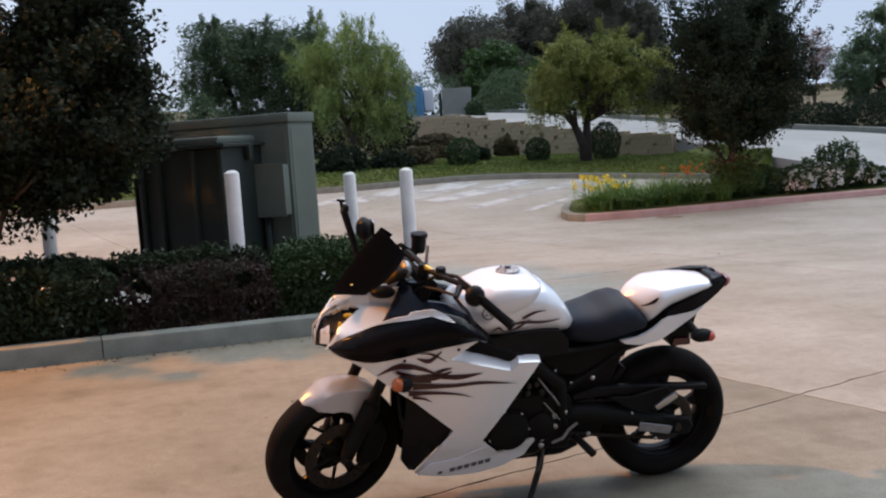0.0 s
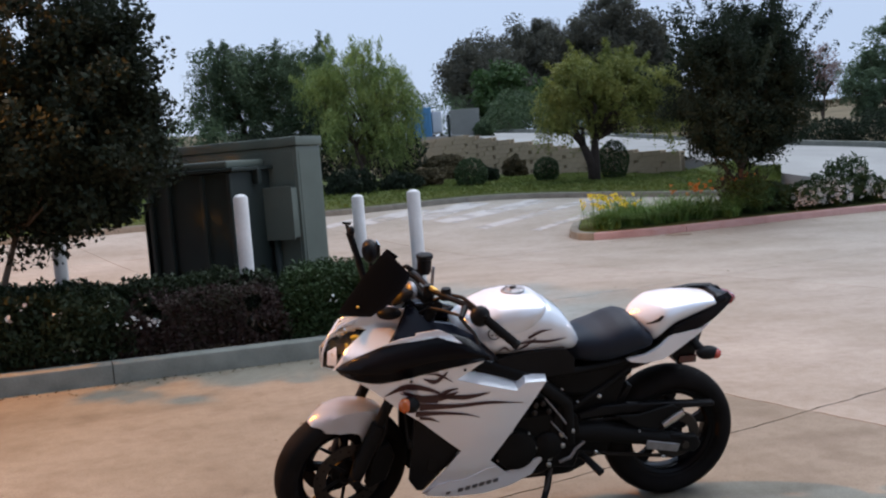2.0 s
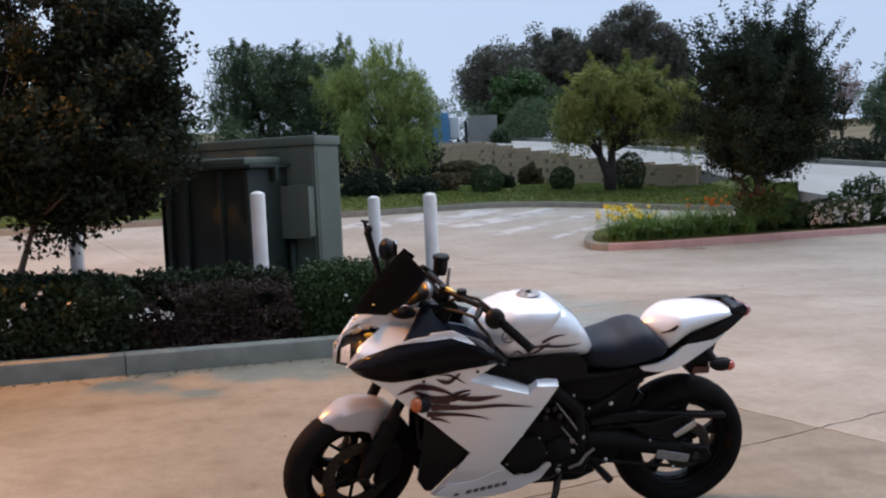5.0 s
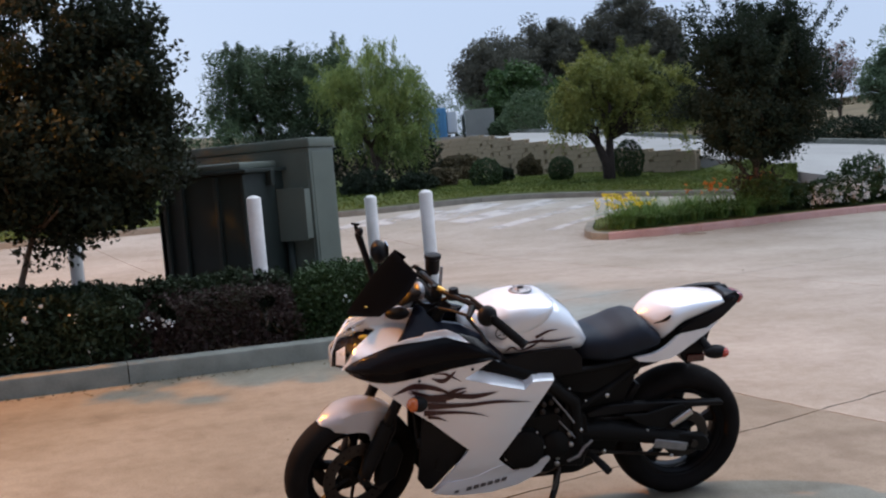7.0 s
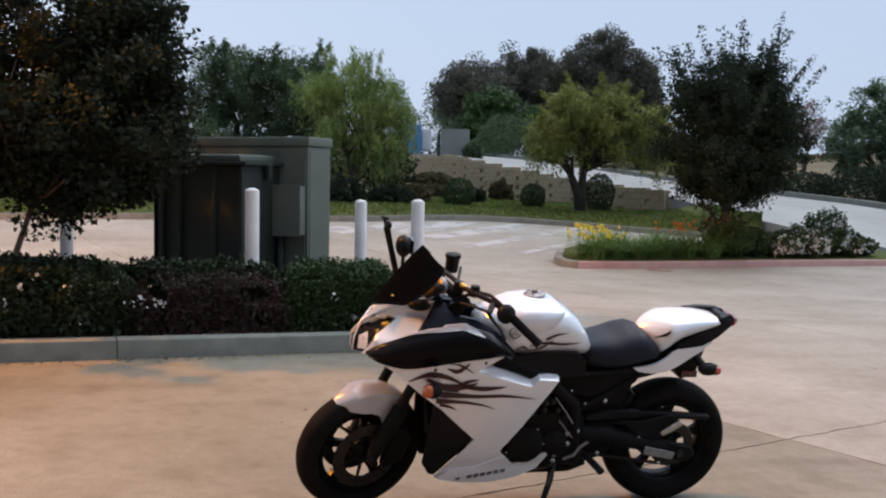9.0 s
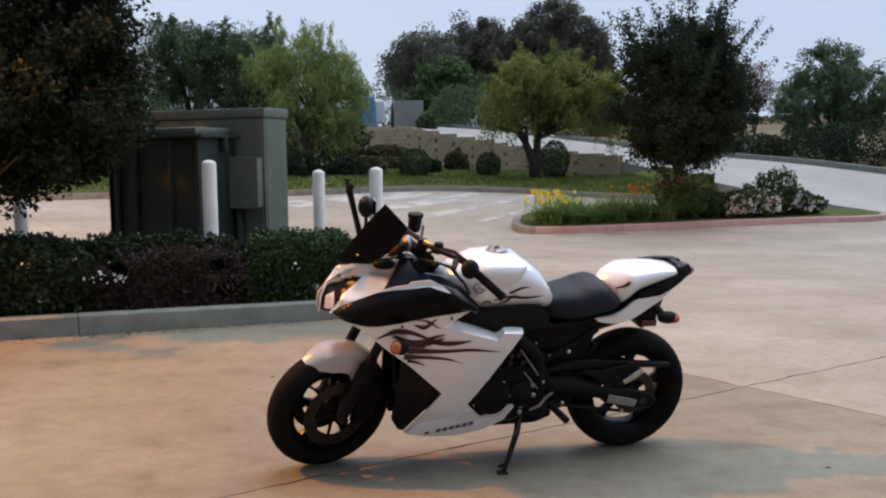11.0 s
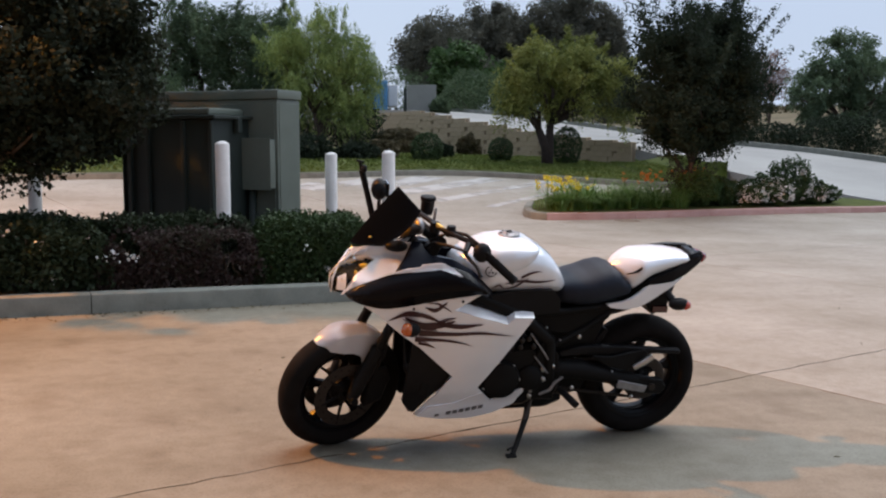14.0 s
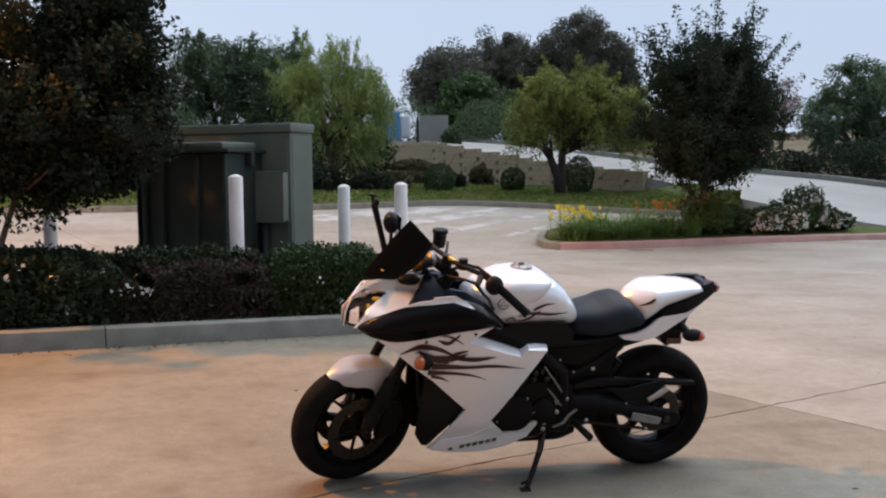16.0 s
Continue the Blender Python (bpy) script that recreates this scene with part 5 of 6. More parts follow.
def build_wheel(name, s, u, R, width, rim_r, spokes, discs, m, label):
    """Tyre with grooves, cast rim with forked spokes, hub and brake discs, all turned by m."""
    at = Matrix.Translation((s, 0, u))
    half = width / 2
    bm = bmesh.new()
    prof = [(rim_r + 0.012, h) for h in (-half * 0.80,)]
    for k in range(13):
        a = math.pi * k / 12
        prof.append((R - (R - rim_r) * 0.62 * (1 - math.sin(a) ** 0.75), -half * math.cos(a)))
    prof.append((rim_r + 0.012, half * 0.80))
    lathe(bm, prof, n=72, m=m @ at)
    tyre = part(name, bm, RUBBER, BIKE, label, smooth=60)
    for k in range(18):
        for side in (-1, 1):
            a0 = 2 * math.pi * (k + (0.5 if side > 0 else 0)) / 18
            g = bmesh.new()
            rows = []
            for i in range(5):
                h = side * half * (0.12 + 0.16 * i)
                r = R - (R - rim_r) * 0.62 * (1 - math.sin(math.acos(max(-1, min(1, h / half)))) ** 0.75) + 0.0006
                row = []
                for da in (-0.006, 0.006):
                    a = a0 + 0.045 * i + da
                    row.append((r * math.cos(a), h, r * math.sin(a)))
                rows.append(row)
            strip(g, rows)
            bmesh.ops.transform(g, matrix=m @ at, verts=g.verts)
            part("groove", g, ENGINE_BLACK, tyre)
    bm = bmesh.new()
    hw = half * 0.72
    lathe(bm, [(rim_r + 0.016, -hw), (rim_r + 0.016, -hw + 0.008), (rim_r - 0.012, -hw + 0.012), (rim_r - 0.018, -hw * 0.6), (rim_r - 0.021, -hw * 0.3), (rim_r - 0.021, hw * 0.3), (rim_r - 0.018, hw * 0.6), (rim_r - 0.012, hw - 0.012), (rim_r + 0.016, hw - 0.008), (rim_r + 0.016, hw), (rim_r + 0.002, hw * 0.9), (rim_r - 0.008, 0), (rim_r + 0.002, -hw * 0.9)], n=64, m=m @ at)
    rim = part("rim", bm, GLOSS_BLACK, tyre, "gloss black cast rim", smooth=50)
    for k in range(spokes):
        a = 2 * math.pi * (k + 0.2) / spokes
        bm = bmesh.new()
        d, t = Vector((math.cos(a), 0, math.sin(a))), Vector((-math.sin(a), 0, math.cos(a)))
        secs = [(0.045, 0.052, 0.022), (rim_r * 0.45, 0.036, 0.018), (rim_r * 0.68, 0.032, 0.016), (rim_r - 0.014, 0.058, 0.018)]
        rows = []
        for r, wt, wy in secs:
            c = d * r
            rows.append([c + t * wt * 0.5 + Vector((0, wy * 0.6, 0)), c + Vector((0, wy, 0)), c - t * wt * 0.5 + Vector((0, wy * 0.6, 0)), c - t * wt * 0.5 - Vector((0, wy * 0.6, 0)), c - Vector((0, wy, 0)), c + t * wt * 0.5 - Vector((0, wy * 0.6, 0)), c + t * wt * 0.5 + Vector((0, wy * 0.6, 0))])
        strip(bm, rows)
        bmesh.ops.remove_doubles(bm, verts=bm.verts, dist=0.0005)
        bmesh.ops.transform(bm, matrix=m @ at, verts=bm.verts)
        part("spoke", bm, GLOSS_BLACK, tyre, smooth=50)
    bm = bmesh.new()
    lathe(bm, [(0.012, -half), (0.030, -half), (0.034, -half * 0.8), (0.055, -half * 0.55), (0.055, half * 0.55), (0.034, half * 0.8), (0.030, half), (0.012, half)], n=28, m=m @ at)
    part("hub", bm, ENGINE_BLACK, tyre, smooth=40)
    for y, r in discs:
        bm = bmesh.new()
        lathe(bm, [(r * 0.66, y - 0.0025), (r, y - 0.0025), (r, y + 0.0025), (r * 0.66, y + 0.0025)], n=48, m=m @ at)
        disc = part("brake_disc", bm, DISC_STEEL, tyre, "dull steel brake disc", smooth=30)
        for k in range(6):
            a = 2 * math.pi * k / 6
            g = bmesh.new()
            tube(g, [(0.04 * math.cos(a), y, 0.04 * math.sin(a)), (r * 0.8 * math.cos(a + 0.25), y, r * 0.8 * math.sin(a + 0.25))], [0.008, 0.006], 6)
            bmesh.ops.transform(g, matrix=m @ at, verts=g.verts)
            part("disc_arm", g, ENGINE_BLACK, tyre)
        for k in range(24):
            a = 2 * math.pi * k / 24
            rr = r * (0.82 + 0.10 * (k % 2))
            g = bmesh.new()
            lathe(g, [(0.0005, y + math.copysign(0.0032, y)), (0.0048, y + math.copysign(0.0032, y))], (rr * math.cos(a), 0, rr * math.sin(a)), 8, closed=False)
            bmesh.ops.transform(g, matrix=m @ at, verts=g.verts)
            part("disc_hole", g, ENGINE_BLACK, tyre)
    return tyre


AXIS = Vector((-0.438, 0, -0.899))
STEER = Matrix.Translation((0.385, 0, 0.98)) @ Matrix.Rotation(radians(-17), 4, AXIS) @ Matrix.Translation((-0.385, 0, -0.98))
build_wheel("front_wheel", 0.052, 0.272, 0.276, 0.112, 0.188, 5, ((-0.068, 0.146), (0.068, 0.146)), STEER, "black front tyre turned to the left")
build_wheel("rear_wheel", 1.431, 0.289, 0.287, 0.150, 0.189, 5, ((0.07, 0.12),), Matrix(), "wide black rear tyre")

# front fork, mudguard, brake
for sgn in (1, -1):
    rod("fork_leg", [(0.064, 0.274, sgn * 0.098), (0.100, 0.36, sgn * 0.098), (0.165, 0.50, sgn * 0.098)], [0.026, 0.031, 0.029], ENGINE_BLACK, BIKE, m=STEER, n=14)
    rod("fork_tube", [(0.165, 0.50, sgn * 0.098), (0.395, 0.975, sgn * 0.098)], 0.021, ENGINE_BLACK, BIKE, "black fork tube", m=STEER, n=14)
    plate("brake_caliper", [(0.12, 0.22), (0.20, 0.24), (0.235, 0.34), (0.215, 0.40), (0.16, 0.40), (0.135, 0.34)], sgn * 0.055, sgn * 0.105, ENGINE_BLACK, BIKE, m=STEER, bevel=0.006)
    rod("axle_cap", [(0.062, 0.274, sgn * 0.09), (0.062, 0.274, sgn * 0.135)], 0.018, ENGINE_BLACK, BIKE, m=STEER)
rod("lower_yoke", [(0.31, 0.80, -0.12), (0.31, 0.80, 0.12)], 0.03, ENGINE_BLACK, BIKE, m=STEER)
rod("upper_yoke", [(0.39, 0.965, -0.12), (0.39, 0.965, 0.12)], 0.024, ENGINE_BLACK, BIKE, m=STEER)


def build_mudguard():
    """A curved blade over the front tyre, with side skirts down to the fork."""
    cx, cu = 0.062, 0.274
    bm = bmesh.new()
    rows = []
    for i in range(19):
        f = i / 18
        a = radians(121 - 63 * f)
        r = 0.286 + 0.010 * math.sin(math.pi * f)
        skirt = lerp_table([(0, 0.022), (0.12, 0.056), (0.3, 0.084), (0.5, 0.096), (0.66, 0.108), (0.78, 0.150), (0.86, 0.158), (0.94, 0.115), (1, 0.05)], f)
        half = lerp_table([(0, 0.022), (0.12, 0.056), (0.3, 0.070), (1, 0.072)], f)
        row = []
        for y, drop in ((-half - 0.004, skirt), (-half, skirt * 0.45), (-half * 0.93, 0.012), (-half * 0.62, 0.002), (0, -0.004), (half * 0.62, 0.002), (half * 0.93, 0.012), (half, skirt * 0.45), (half + 0.004, skirt)):
            rr = r - drop
            row.append((cx + rr * math.cos(a), y, cu + rr * math.sin(a)))
        rows.append(row)
    strip(bm, rows)
    bmesh.ops.solidify(bm, geom=bm.faces[:], thickness=0.004)
    bmesh.ops.transform(bm, matrix=STEER, verts=bm.verts)
    guard = part("front_mudguard", bm, PEARL, BIKE, "pearl white front mudguard", smooth=50)
    ball("bolt", 0.150, 0.445, 0.078, 0.007, 0.007, 0.004, STEEL, guard, m=STEER)


build_mudguard()

# headlamp and nose
lamp_line = [(-0.010, 0.722), (-0.005, 0.778), (0.026, 0.832), (0.069, 0.880), (0.163, 0.858), (0.113, 0.829), (0.073, 0.803), (0.052, 0.766), (0.028, 0.726)]


def nose_w(s, u):
    """The nose leans in towards its top and its tip more than the side does."""
    return fairing_w(s, u) - min(0.135, 1.5 * max(0.0, u - 0.785)) - 0.08 * max(0.0, 0.22 - s)


panel("headlamp_bowl", lamp_line, lambda s, u: max(0.003, nose_w(s, u) - 0.024), ENGINE_BLACK, BIKE, "dark headlamp bowl", both=True)
for side in (-1, 1):
    bm = bmesh.new()
    tube(bm, [(s, side * (nose_w(s, u) + 0.002), u) for s, u in ((-0.012, 0.718), (-0.008, 0.778), (0.022, 0.832), (0.067, 0.884))], [0.003, 0.004, 0.004, 0.003], 8)
    part("headlamp_edge", bm, PEARL, BIKE, "pale rim along the headlamp", smooth=True)
for pane in panel("headlamp_glass", lamp_line, lambda s, u: nose_w(s, u) - 0.004, CLEAR, BIKE, "clear headlamp lens", thick=0.002, smooth=True):
    pane.visible_shadow = False
# A white patch paints the sky's reflection on the lower headlamp.
panel("position_lamp", [(0.006, 0.736), (0.010, 0.788), (0.043, 0.806), (0.037, 0.740)], nose_w, WHITE_GLINT, BIKE, "white headlamp patch painting the bright sky reflection", thick=0.004)
ball("bulb", 0.117, 0.835, nose_w(0.117, 0.835) - 0.014, 0.020, 0.009, 0.010, YELLOW, BIKE, "amber indicator bulb behind the lens")
ball("reflector", 0.073, 0.840, nose_w(0.073, 0.840) - 0.020, 0.026, 0.026, 0.010, CHROME, BIKE, "chrome headlamp reflector")
ball("bulb", 0.081, 0.811, nose_w(0.081, 0.811) - 0.012, 0.007, 0.010, 0.008, YELLOW, BIKE, "amber indicator bulb behind the lens")
loft("nose_bridge", [(-0.006, 0.722, 0.770, 0.004), (0.02, 0.72, 0.828, 0.007), (0.06, 0.70, 0.880, 0.009), (0.12, 0.70, 0.905, 0.014), (0.20, 0.74, 0.925, 0.030)], PEARL, BIKE, "white centre of the nose fairing", power=2.6)
panel("nose_fairing", [(0.024, 0.718), (0.060, 0.742), (0.090, 0.760), (0.151, 0.787), (0.221, 0.809), (0.238, 0.831), (0.284, 0.872), (0.324, 0.933), (0.203, 0.913), (0.074, 0.889), (0.069, 0.880), (0.163, 0.858), (0.113, 0.829), (0.073, 0.803), (0.052, 0.766)], nose_w, PEARL, BIKE, "pearl white nose fairing", fine=0.02, smooth=60)
ball("air_duct", 0.254, 0.911, nose_w(0.254, 0.911) - 0.008, 0.050, 0.024, 0.04, BLACK_PLASTIC, BIKE, "black bulge at the foot of the screen")


def build_screen():
    rows = []
    tab = [(0.0, 0.062, 0.920, 0.165, 0.950, 0.158), (0.3, 0.112, 0.990, 0.225, 0.992, 0.172), (0.6, 0.170, 1.066, 0.275, 1.036, 0.165), (0.85, 0.222, 1.126, 0.306, 1.072, 0.145), (1.0, 0.252, 1.158, 0.320, 1.090, 0.128)]
    for k in range(13):
        t = k / 12
        xc, zc, xe, ze, we = (lerp_table([(r[0], r[i]) for r in tab], t) for i in range(1, 6))
        row = []
        for j in range(17):
            q = -1 + j / 8
            b = abs(q) ** 1.45
            row.append((xc + (xe - xc) * b, q * we, zc + (ze - zc) * b))
        rows.append(row)
    bm = bmesh.new()
    strip(bm, rows)
    bmesh.ops.solidify(bm, geom=bm.faces[:], thickness=0.004)
    scr = part("windscreen", bm, SMOKE, BIKE, "dark smoked windscreen", smooth=60)
    scr.visible_shadow = False
    # A gold dot paints the small orange glint on the screen.
    ball("screw", 0.125, 0.972, 0.095, 0.006, 0.003, 0.005, GOLD, scr, "small gold spot painting an orange glint")


build_screen()

# side fairing
WHITE_SIDE = [(0.055, 0.722), (0.183, 0.698), (0.26, 0.712), (0.327, 0.724), (0.432, 0.742), (0.579, 0.763), (0.470, 0.697), (0.707, 0.625), (0.740, 0.653), (0.828, 0.646), (0.780, 0.575), (0.700, 0.458), (0.611, 0.328), (0.637, 0.301), (0.679, 0.259), (0.722, 0.266), (0.802, 0.303), (0.830, 0.314), (0.827, 0.288), (0.791, 0.231), (0.70, 0.194), (0.59, 0.174), (0.45, 0.176), (0.350, 0.190), (0.430, 0.300), (0.492, 0.387), (0.340, 0.525), (0.25, 0.590), (0.161, 0.662)]
fair = panel("side_fairing", WHITE_SIDE, fairing_w, PEARL, BIKE, "pearl white side fairing with flame graphics", thick=0.008)[0]
COVER_TOP = [(0.034, 0.730), (0.064, 0.760), (0.10, 0.784), (0.14, 0.803), (0.185, 0.824), (0.269, 0.852), (0.35, 0.868), (0.419, 0.873), (0.47, 0.867), (0.52, 0.850), (0.57, 0.815), (0.61, 0.775)]
COVER_LOW = [(0.600, 0.752), (0.579, 0.765), (0.50, 0.756), (0.432, 0.744), (0.327, 0.722), (0.25, 0.704), (0.215, 0.697), (0.183, 0.692), (0.15, 0.692), (0.115, 0.697), (0.08, 0.704), (0.050, 0.716)]


def cover_w(s, u):
    """The cover swells outwards, most of all along a ridge above its middle."""
    hi, lo = lerp_table(COVER_TOP, s), lerp_table(COVER_LOW[::-1], s)
    v = max(0.0, min(1.0, (u - lo) / max(0.01, hi - lo)))
    return fairing_w(s, u) + 0.034 * math.sin(math.pi * v**1.3) * min(1.0, s / 0.12) * min(1.0, (0.66 - s) / 0.12)


panel("upper_cover", COVER_TOP + COVER_LOW, cover_w, GLOSS_BLACK, BIKE, "black upper side cover", proud=0.006, thick=0.02, fine=0.022, smooth=60)
panel("cockpit_cover", [(0.224, 0.828), (0.238, 0.844), (0.279, 0.897), (0.318, 0.948), (0.345, 0.940), (0.38, 0.900), (0.47, 0.888), (0.55, 0.850), (0.625, 0.775), (0.61, 0.745), (0.52, 0.80), (0.30, 0.80)], lambda s, u: fairing_w(s, u) - 0.012 - 0.9 * max(0.0, u - 0.84), CHARCOAL, BIKE, "charcoal inner cockpit cover", thick=0.02)
panel("trim_strip", [(0.178, 0.836), (0.270, 0.866), (0.318, 0.873), (0.325, 0.884), (0.380, 0.890), (0.408, 0.892), (0.455, 0.870), (0.486, 0.846), (0.44, 0.858), (0.40, 0.869), (0.27, 0.852)], cover_w, PEARL, BIKE, "pale trim strip", proud=0.012, thick=0.006)
panel("side_scoop", [(0.318, 0.540), (0.345, 0.526), (0.495, 0.388), (0.432, 0.298), (0.356, 0.192), (0.331, 0.196), (0.300, 0.247), (0.308, 0.45)], lambda s, u: fairing_w(s, u) - 0.022, BLACK_PLASTIC, BIKE, "black air scoop behind the wheel", thick=0.02)
for side in (-1, 1):
    bm = bmesh.new()
    edge = [(0.470, 0.697), (0.59, 0.661), (0.707, 0.625), (0.740, 0.653), (0.828, 0.646)]
    strip(bm, [[(s, side * (fairing_w(s, u) - 0.001), u - 0.001), (s + 0.004, side * (fairing_w(s, u) - 0.02), u + 0.010), (s + 0.007, side * (fairing_w(s, u) - 0.07), u + 0.022)] for s, u in edge])
    part("fairing_lip", bm, PEARL, BIKE, smooth=40)
for line, wd in ((((0.200, 0.640), (0.282, 0.679), (0.354, 0.668), (0.43, 0.636)), (0.002, 0.022, 0.018, 0.004)),
                 (((0.258, 0.654), (0.338, 0.633), (0.418, 0.63), (0.474, 0.649)), (0.002, 0.014, 0.030, 0.004)),
                 (((0.33, 0.594), (0.461, 0.590), (0.599, 0.591), (0.734, 0.571)), (0.028, 0.016, 0.013, 0.001)),
                 (((0.315, 0.566), (0.423, 0.562), (0.505, 0.551), (0.563, 0.53)), (0.024, 0.014, 0.009, 0.001)),
                 (((0.33, 0.548), (0.371, 0.540), (0.406, 0.524)), (0.014, 0.010, 0.001)),
                 (((0.346, 0.708), (0.387, 0.695), (0.417, 0.714), (0.436, 0.732)), (0.004, 0.018, 0.014, 0.004)),
                 (((0.40, 0.639), (0.499, 0.621), (0.596, 0.629)), (0.018, 0.014, 0.001)),
                 (((0.27, 0.660), (0.34, 0.625), (0.40, 0.610)), (0.006, 0.030, 0.006)),
                 (((0.40, 0.640), (0.45, 0.628), (0.52, 0.628), (0.60, 0.634)), (0.012, 0.020, 0.010, 0.001)),
                 (((0.375, 0.625), (0.44, 0.655), (0.475, 0.662)), (0.006, 0.016, 0.004)),
                 (((0.225, 0.655), (0.26, 0.672), (0.33, 0.668)), (0.002, 0.010, 0.006)),
                 (((0.355, 0.725), (0.40, 0.722), (0.455, 0.690)), (0.002, 0.010, 0.002))):
    ribbon("flame_decal", line, wd, fairing_w, MAROON, fair, label="maroon flame stroke")


def belly_w(s, u):
    return fairing_w(s, u) + 0.003 + 0.28 * max(0.0, 0.25 - u)


panel("belly_pan", [(0.358, 0.192), (0.41, 0.236), (0.52, 0.252), (0.60, 0.290), (0.637, 0.300), (0.679, 0.257), (0.722, 0.264), (0.802, 0.301), (0.830, 0.312), (0.827, 0.288), (0.791, 0.231), (0.70, 0.194), (0.59, 0.174), (0.45, 0.176)], belly_w, PEARL, BIKE, "pearl white belly pan", thick=0.006)
for k in range(6):
    s0 = 0.484 + k * 0.0285
    panel("brand_bar", [(s0, 0.196 + k * 0.0046), (s0 + 0.021, 0.199 + k * 0.0046), (s0 + 0.024, 0.215 + k * 0.0046), (s0 + 0.003, 0.212 + k * 0.0046)], belly_w, GREY_DECAL, fair, proud=0.003, thick=0.002, both=False)
panel("brand_bar", [(0.437, 0.188), (0.455, 0.190), (0.457, 0.202), (0.440, 0.200)], belly_w, GREY_DECAL, fair, proud=0.003, thick=0.002, both=False)
for s, u in ((0.30, 0.700), (0.50, 0.735), (0.70, 0.225), (0.125, 0.700)):
    ball("bolt", s, u, fairing_w(s, u) + 0.002, 0.006, 0.006, 0.003, ENGINE_BLACK, fair)
for sgn in (1, -1):
    rod("indicator_stalk", [(0.290, 0.625, sgn * 0.18), (0.285, 0.628, sgn * 0.235)], 0.014, BLACK_PLASTIC, BIKE)
    ind = ball("front_indicator", 0.288, 0.628, sgn * 0.250, 0.034, 0.030, 0.030, BLACK_PLASTIC, BIKE, "black indicator body")
    ball("indicator_lens", 0.266, 0.631, sgn * 0.256, 0.026, 0.028, 0.026, AMBER, ind, "amber indicator lens")

# tank, seat, tail
tank = loft("fuel_tank", [(0.500, 0.80, 0.868, 0.07), (0.55, 0.745, 0.912, 0.120), (0.64, 0.72, 0.945, 0.150), (0.72, 0.715, 0.956, 0.156), (0.80, 0.715, 0.952, 0.156), (0.87, 0.715, 0.926, 0.150), (0.925, 0.715, 0.884, 0.138), (0.965, 0.715, 0.832, 0.118), (0.992, 0.725, 0.785, 0.09)], PEARL, BIKE, "pearl white fuel tank with flame strokes", n=40, power=2.7)

loft("tank_shoulder", [(0.515, 0.785, 0.876, 0.080), (0.58, 0.775, 0.924, 0.132), (0.66, 0.775, 0.950, 0.160), (0.73, 0.788, 0.958, 0.164), (0.79, 0.822, 0.954, 0.161), (0.826, 0.866, 0.947, 0.150), (0.848, 0.902, 0.938, 0.125), (0.856, 0.915, 0.930, 0.09)], PEARL, BIKE, "raised shoulder of the white tank", n=44, power=2.6)


def tank_w(s, u):
    hw = lerp_table([(0.50, 0.07), (0.55, 0.12), (0.64, 0.150), (0.72, 0.156), (0.8, 0.156), (0.87, 0.150), (0.925, 0.138), (0.965, 0.118), (1.0, 0.09)], s)
    lo = lerp_table([(0.5, 0.8), (0.55, 0.745), (0.64, 0.72), (1.0, 0.72)], s)
    hi = lerp_table([(0.5, 0.868), (0.55, 0.912), (0.64, 0.945), (0.72, 0.956), (0.8, 0.952), (0.87, 0.926), (0.925, 0.884), (0.965, 0.832), (1.0, 0.785)], s)
    q = min(0.999, abs(u - (lo + hi) / 2) / ((hi - lo) / 2))
    return hw * (1 - q**2.7) ** (1 / 2.7)


bm = bmesh.new()
lathe(bm, [(0.001, 0.010), (0.020, 0.011), (0.024, 0.008), (0.040, 0.007), (0.046, 0.004), (0.048, 0.0)], n=32, m=Matrix.Translation((0.748, 0, 0.957)) @ Matrix.Rotation(radians(-4), 4, 'Y') @ Matrix.Rotation(radians(90), 4, 'X'), closed=False)
cap_ob = part("filler_cap", bm, DULL_ALLOY, BIKE, "round alloy filler cap", smooth=30)
rod("cap_lock", [(0.748, 0.965, 0), (0.748, 0.971, 0)], 0.013, ENGINE_BLACK, cap_ob)
for k in range(6):
    a = 2 * math.pi * k / 6
    ball("cap_screw", 0.748 + 0.036 * math.cos(a), 0.965, 0.036 * math.sin(a), 0.004, 0.002, 0.004, ENGINE_BLACK, cap_ob)
for line, wd in ((((0.765, 0.813), (0.813, 0.834), (0.859, 0.838)), (0.012, 0.010, 0.001)),
                 (((0.701, 0.784), (0.767, 0.797), (0.843, 0.790), (0.928, 0.795)), (0.006, 0.013, 0.011, 0.001)),
                 (((0.65, 0.758), (0.673, 0.778), (0.69, 0.765), (0.70, 0.757)), (0.004, 0.008, 0.008, 0.003)),
                 (((0.70, 0.757), (0.741, 0.768), (0.795, 0.809)), (0.004, 0.012, 0.004))):
    ribbon("flame_decal", line, wd, tank_w, MAROON, tank, 0.004, "maroon flame stroke")
bm = bmesh.new()
for r0, r1 in ((0.019, 0.024),):
    n = 28
    rows = [[(0.632 + r * math.cos(2 * math.pi * k / n), -(tank_w(0.632 + r * math.cos(2 * math.pi * k / n), 0.838 + r * math.sin(2 * math.pi * k / n)) + 0.004), 0.838 + r * math.sin(2 * math.pi * k / n)) for k in range(n + 1)] for r in (r0, r1)]
    strip(bm, rows)
for k in range(3):
    a = math.pi / 2 + 2 * math.pi * k / 3
    c, s_ = math.cos(a), math.sin(a)
    q = [(0.004, -0.003), (0.014, -0.003), (0.014, 0.003), (0.004, 0.003)]
    bm.faces.new([bm.verts.new((0.632 + x * c - y * s_, -(tank_w(0.632, 0.838) + 0.0045), 0.838 + x * s_ + y * c)) for x, y in q])
part("tank_badge", bm, GREY_DECAL, tank, "round dark ring badge")
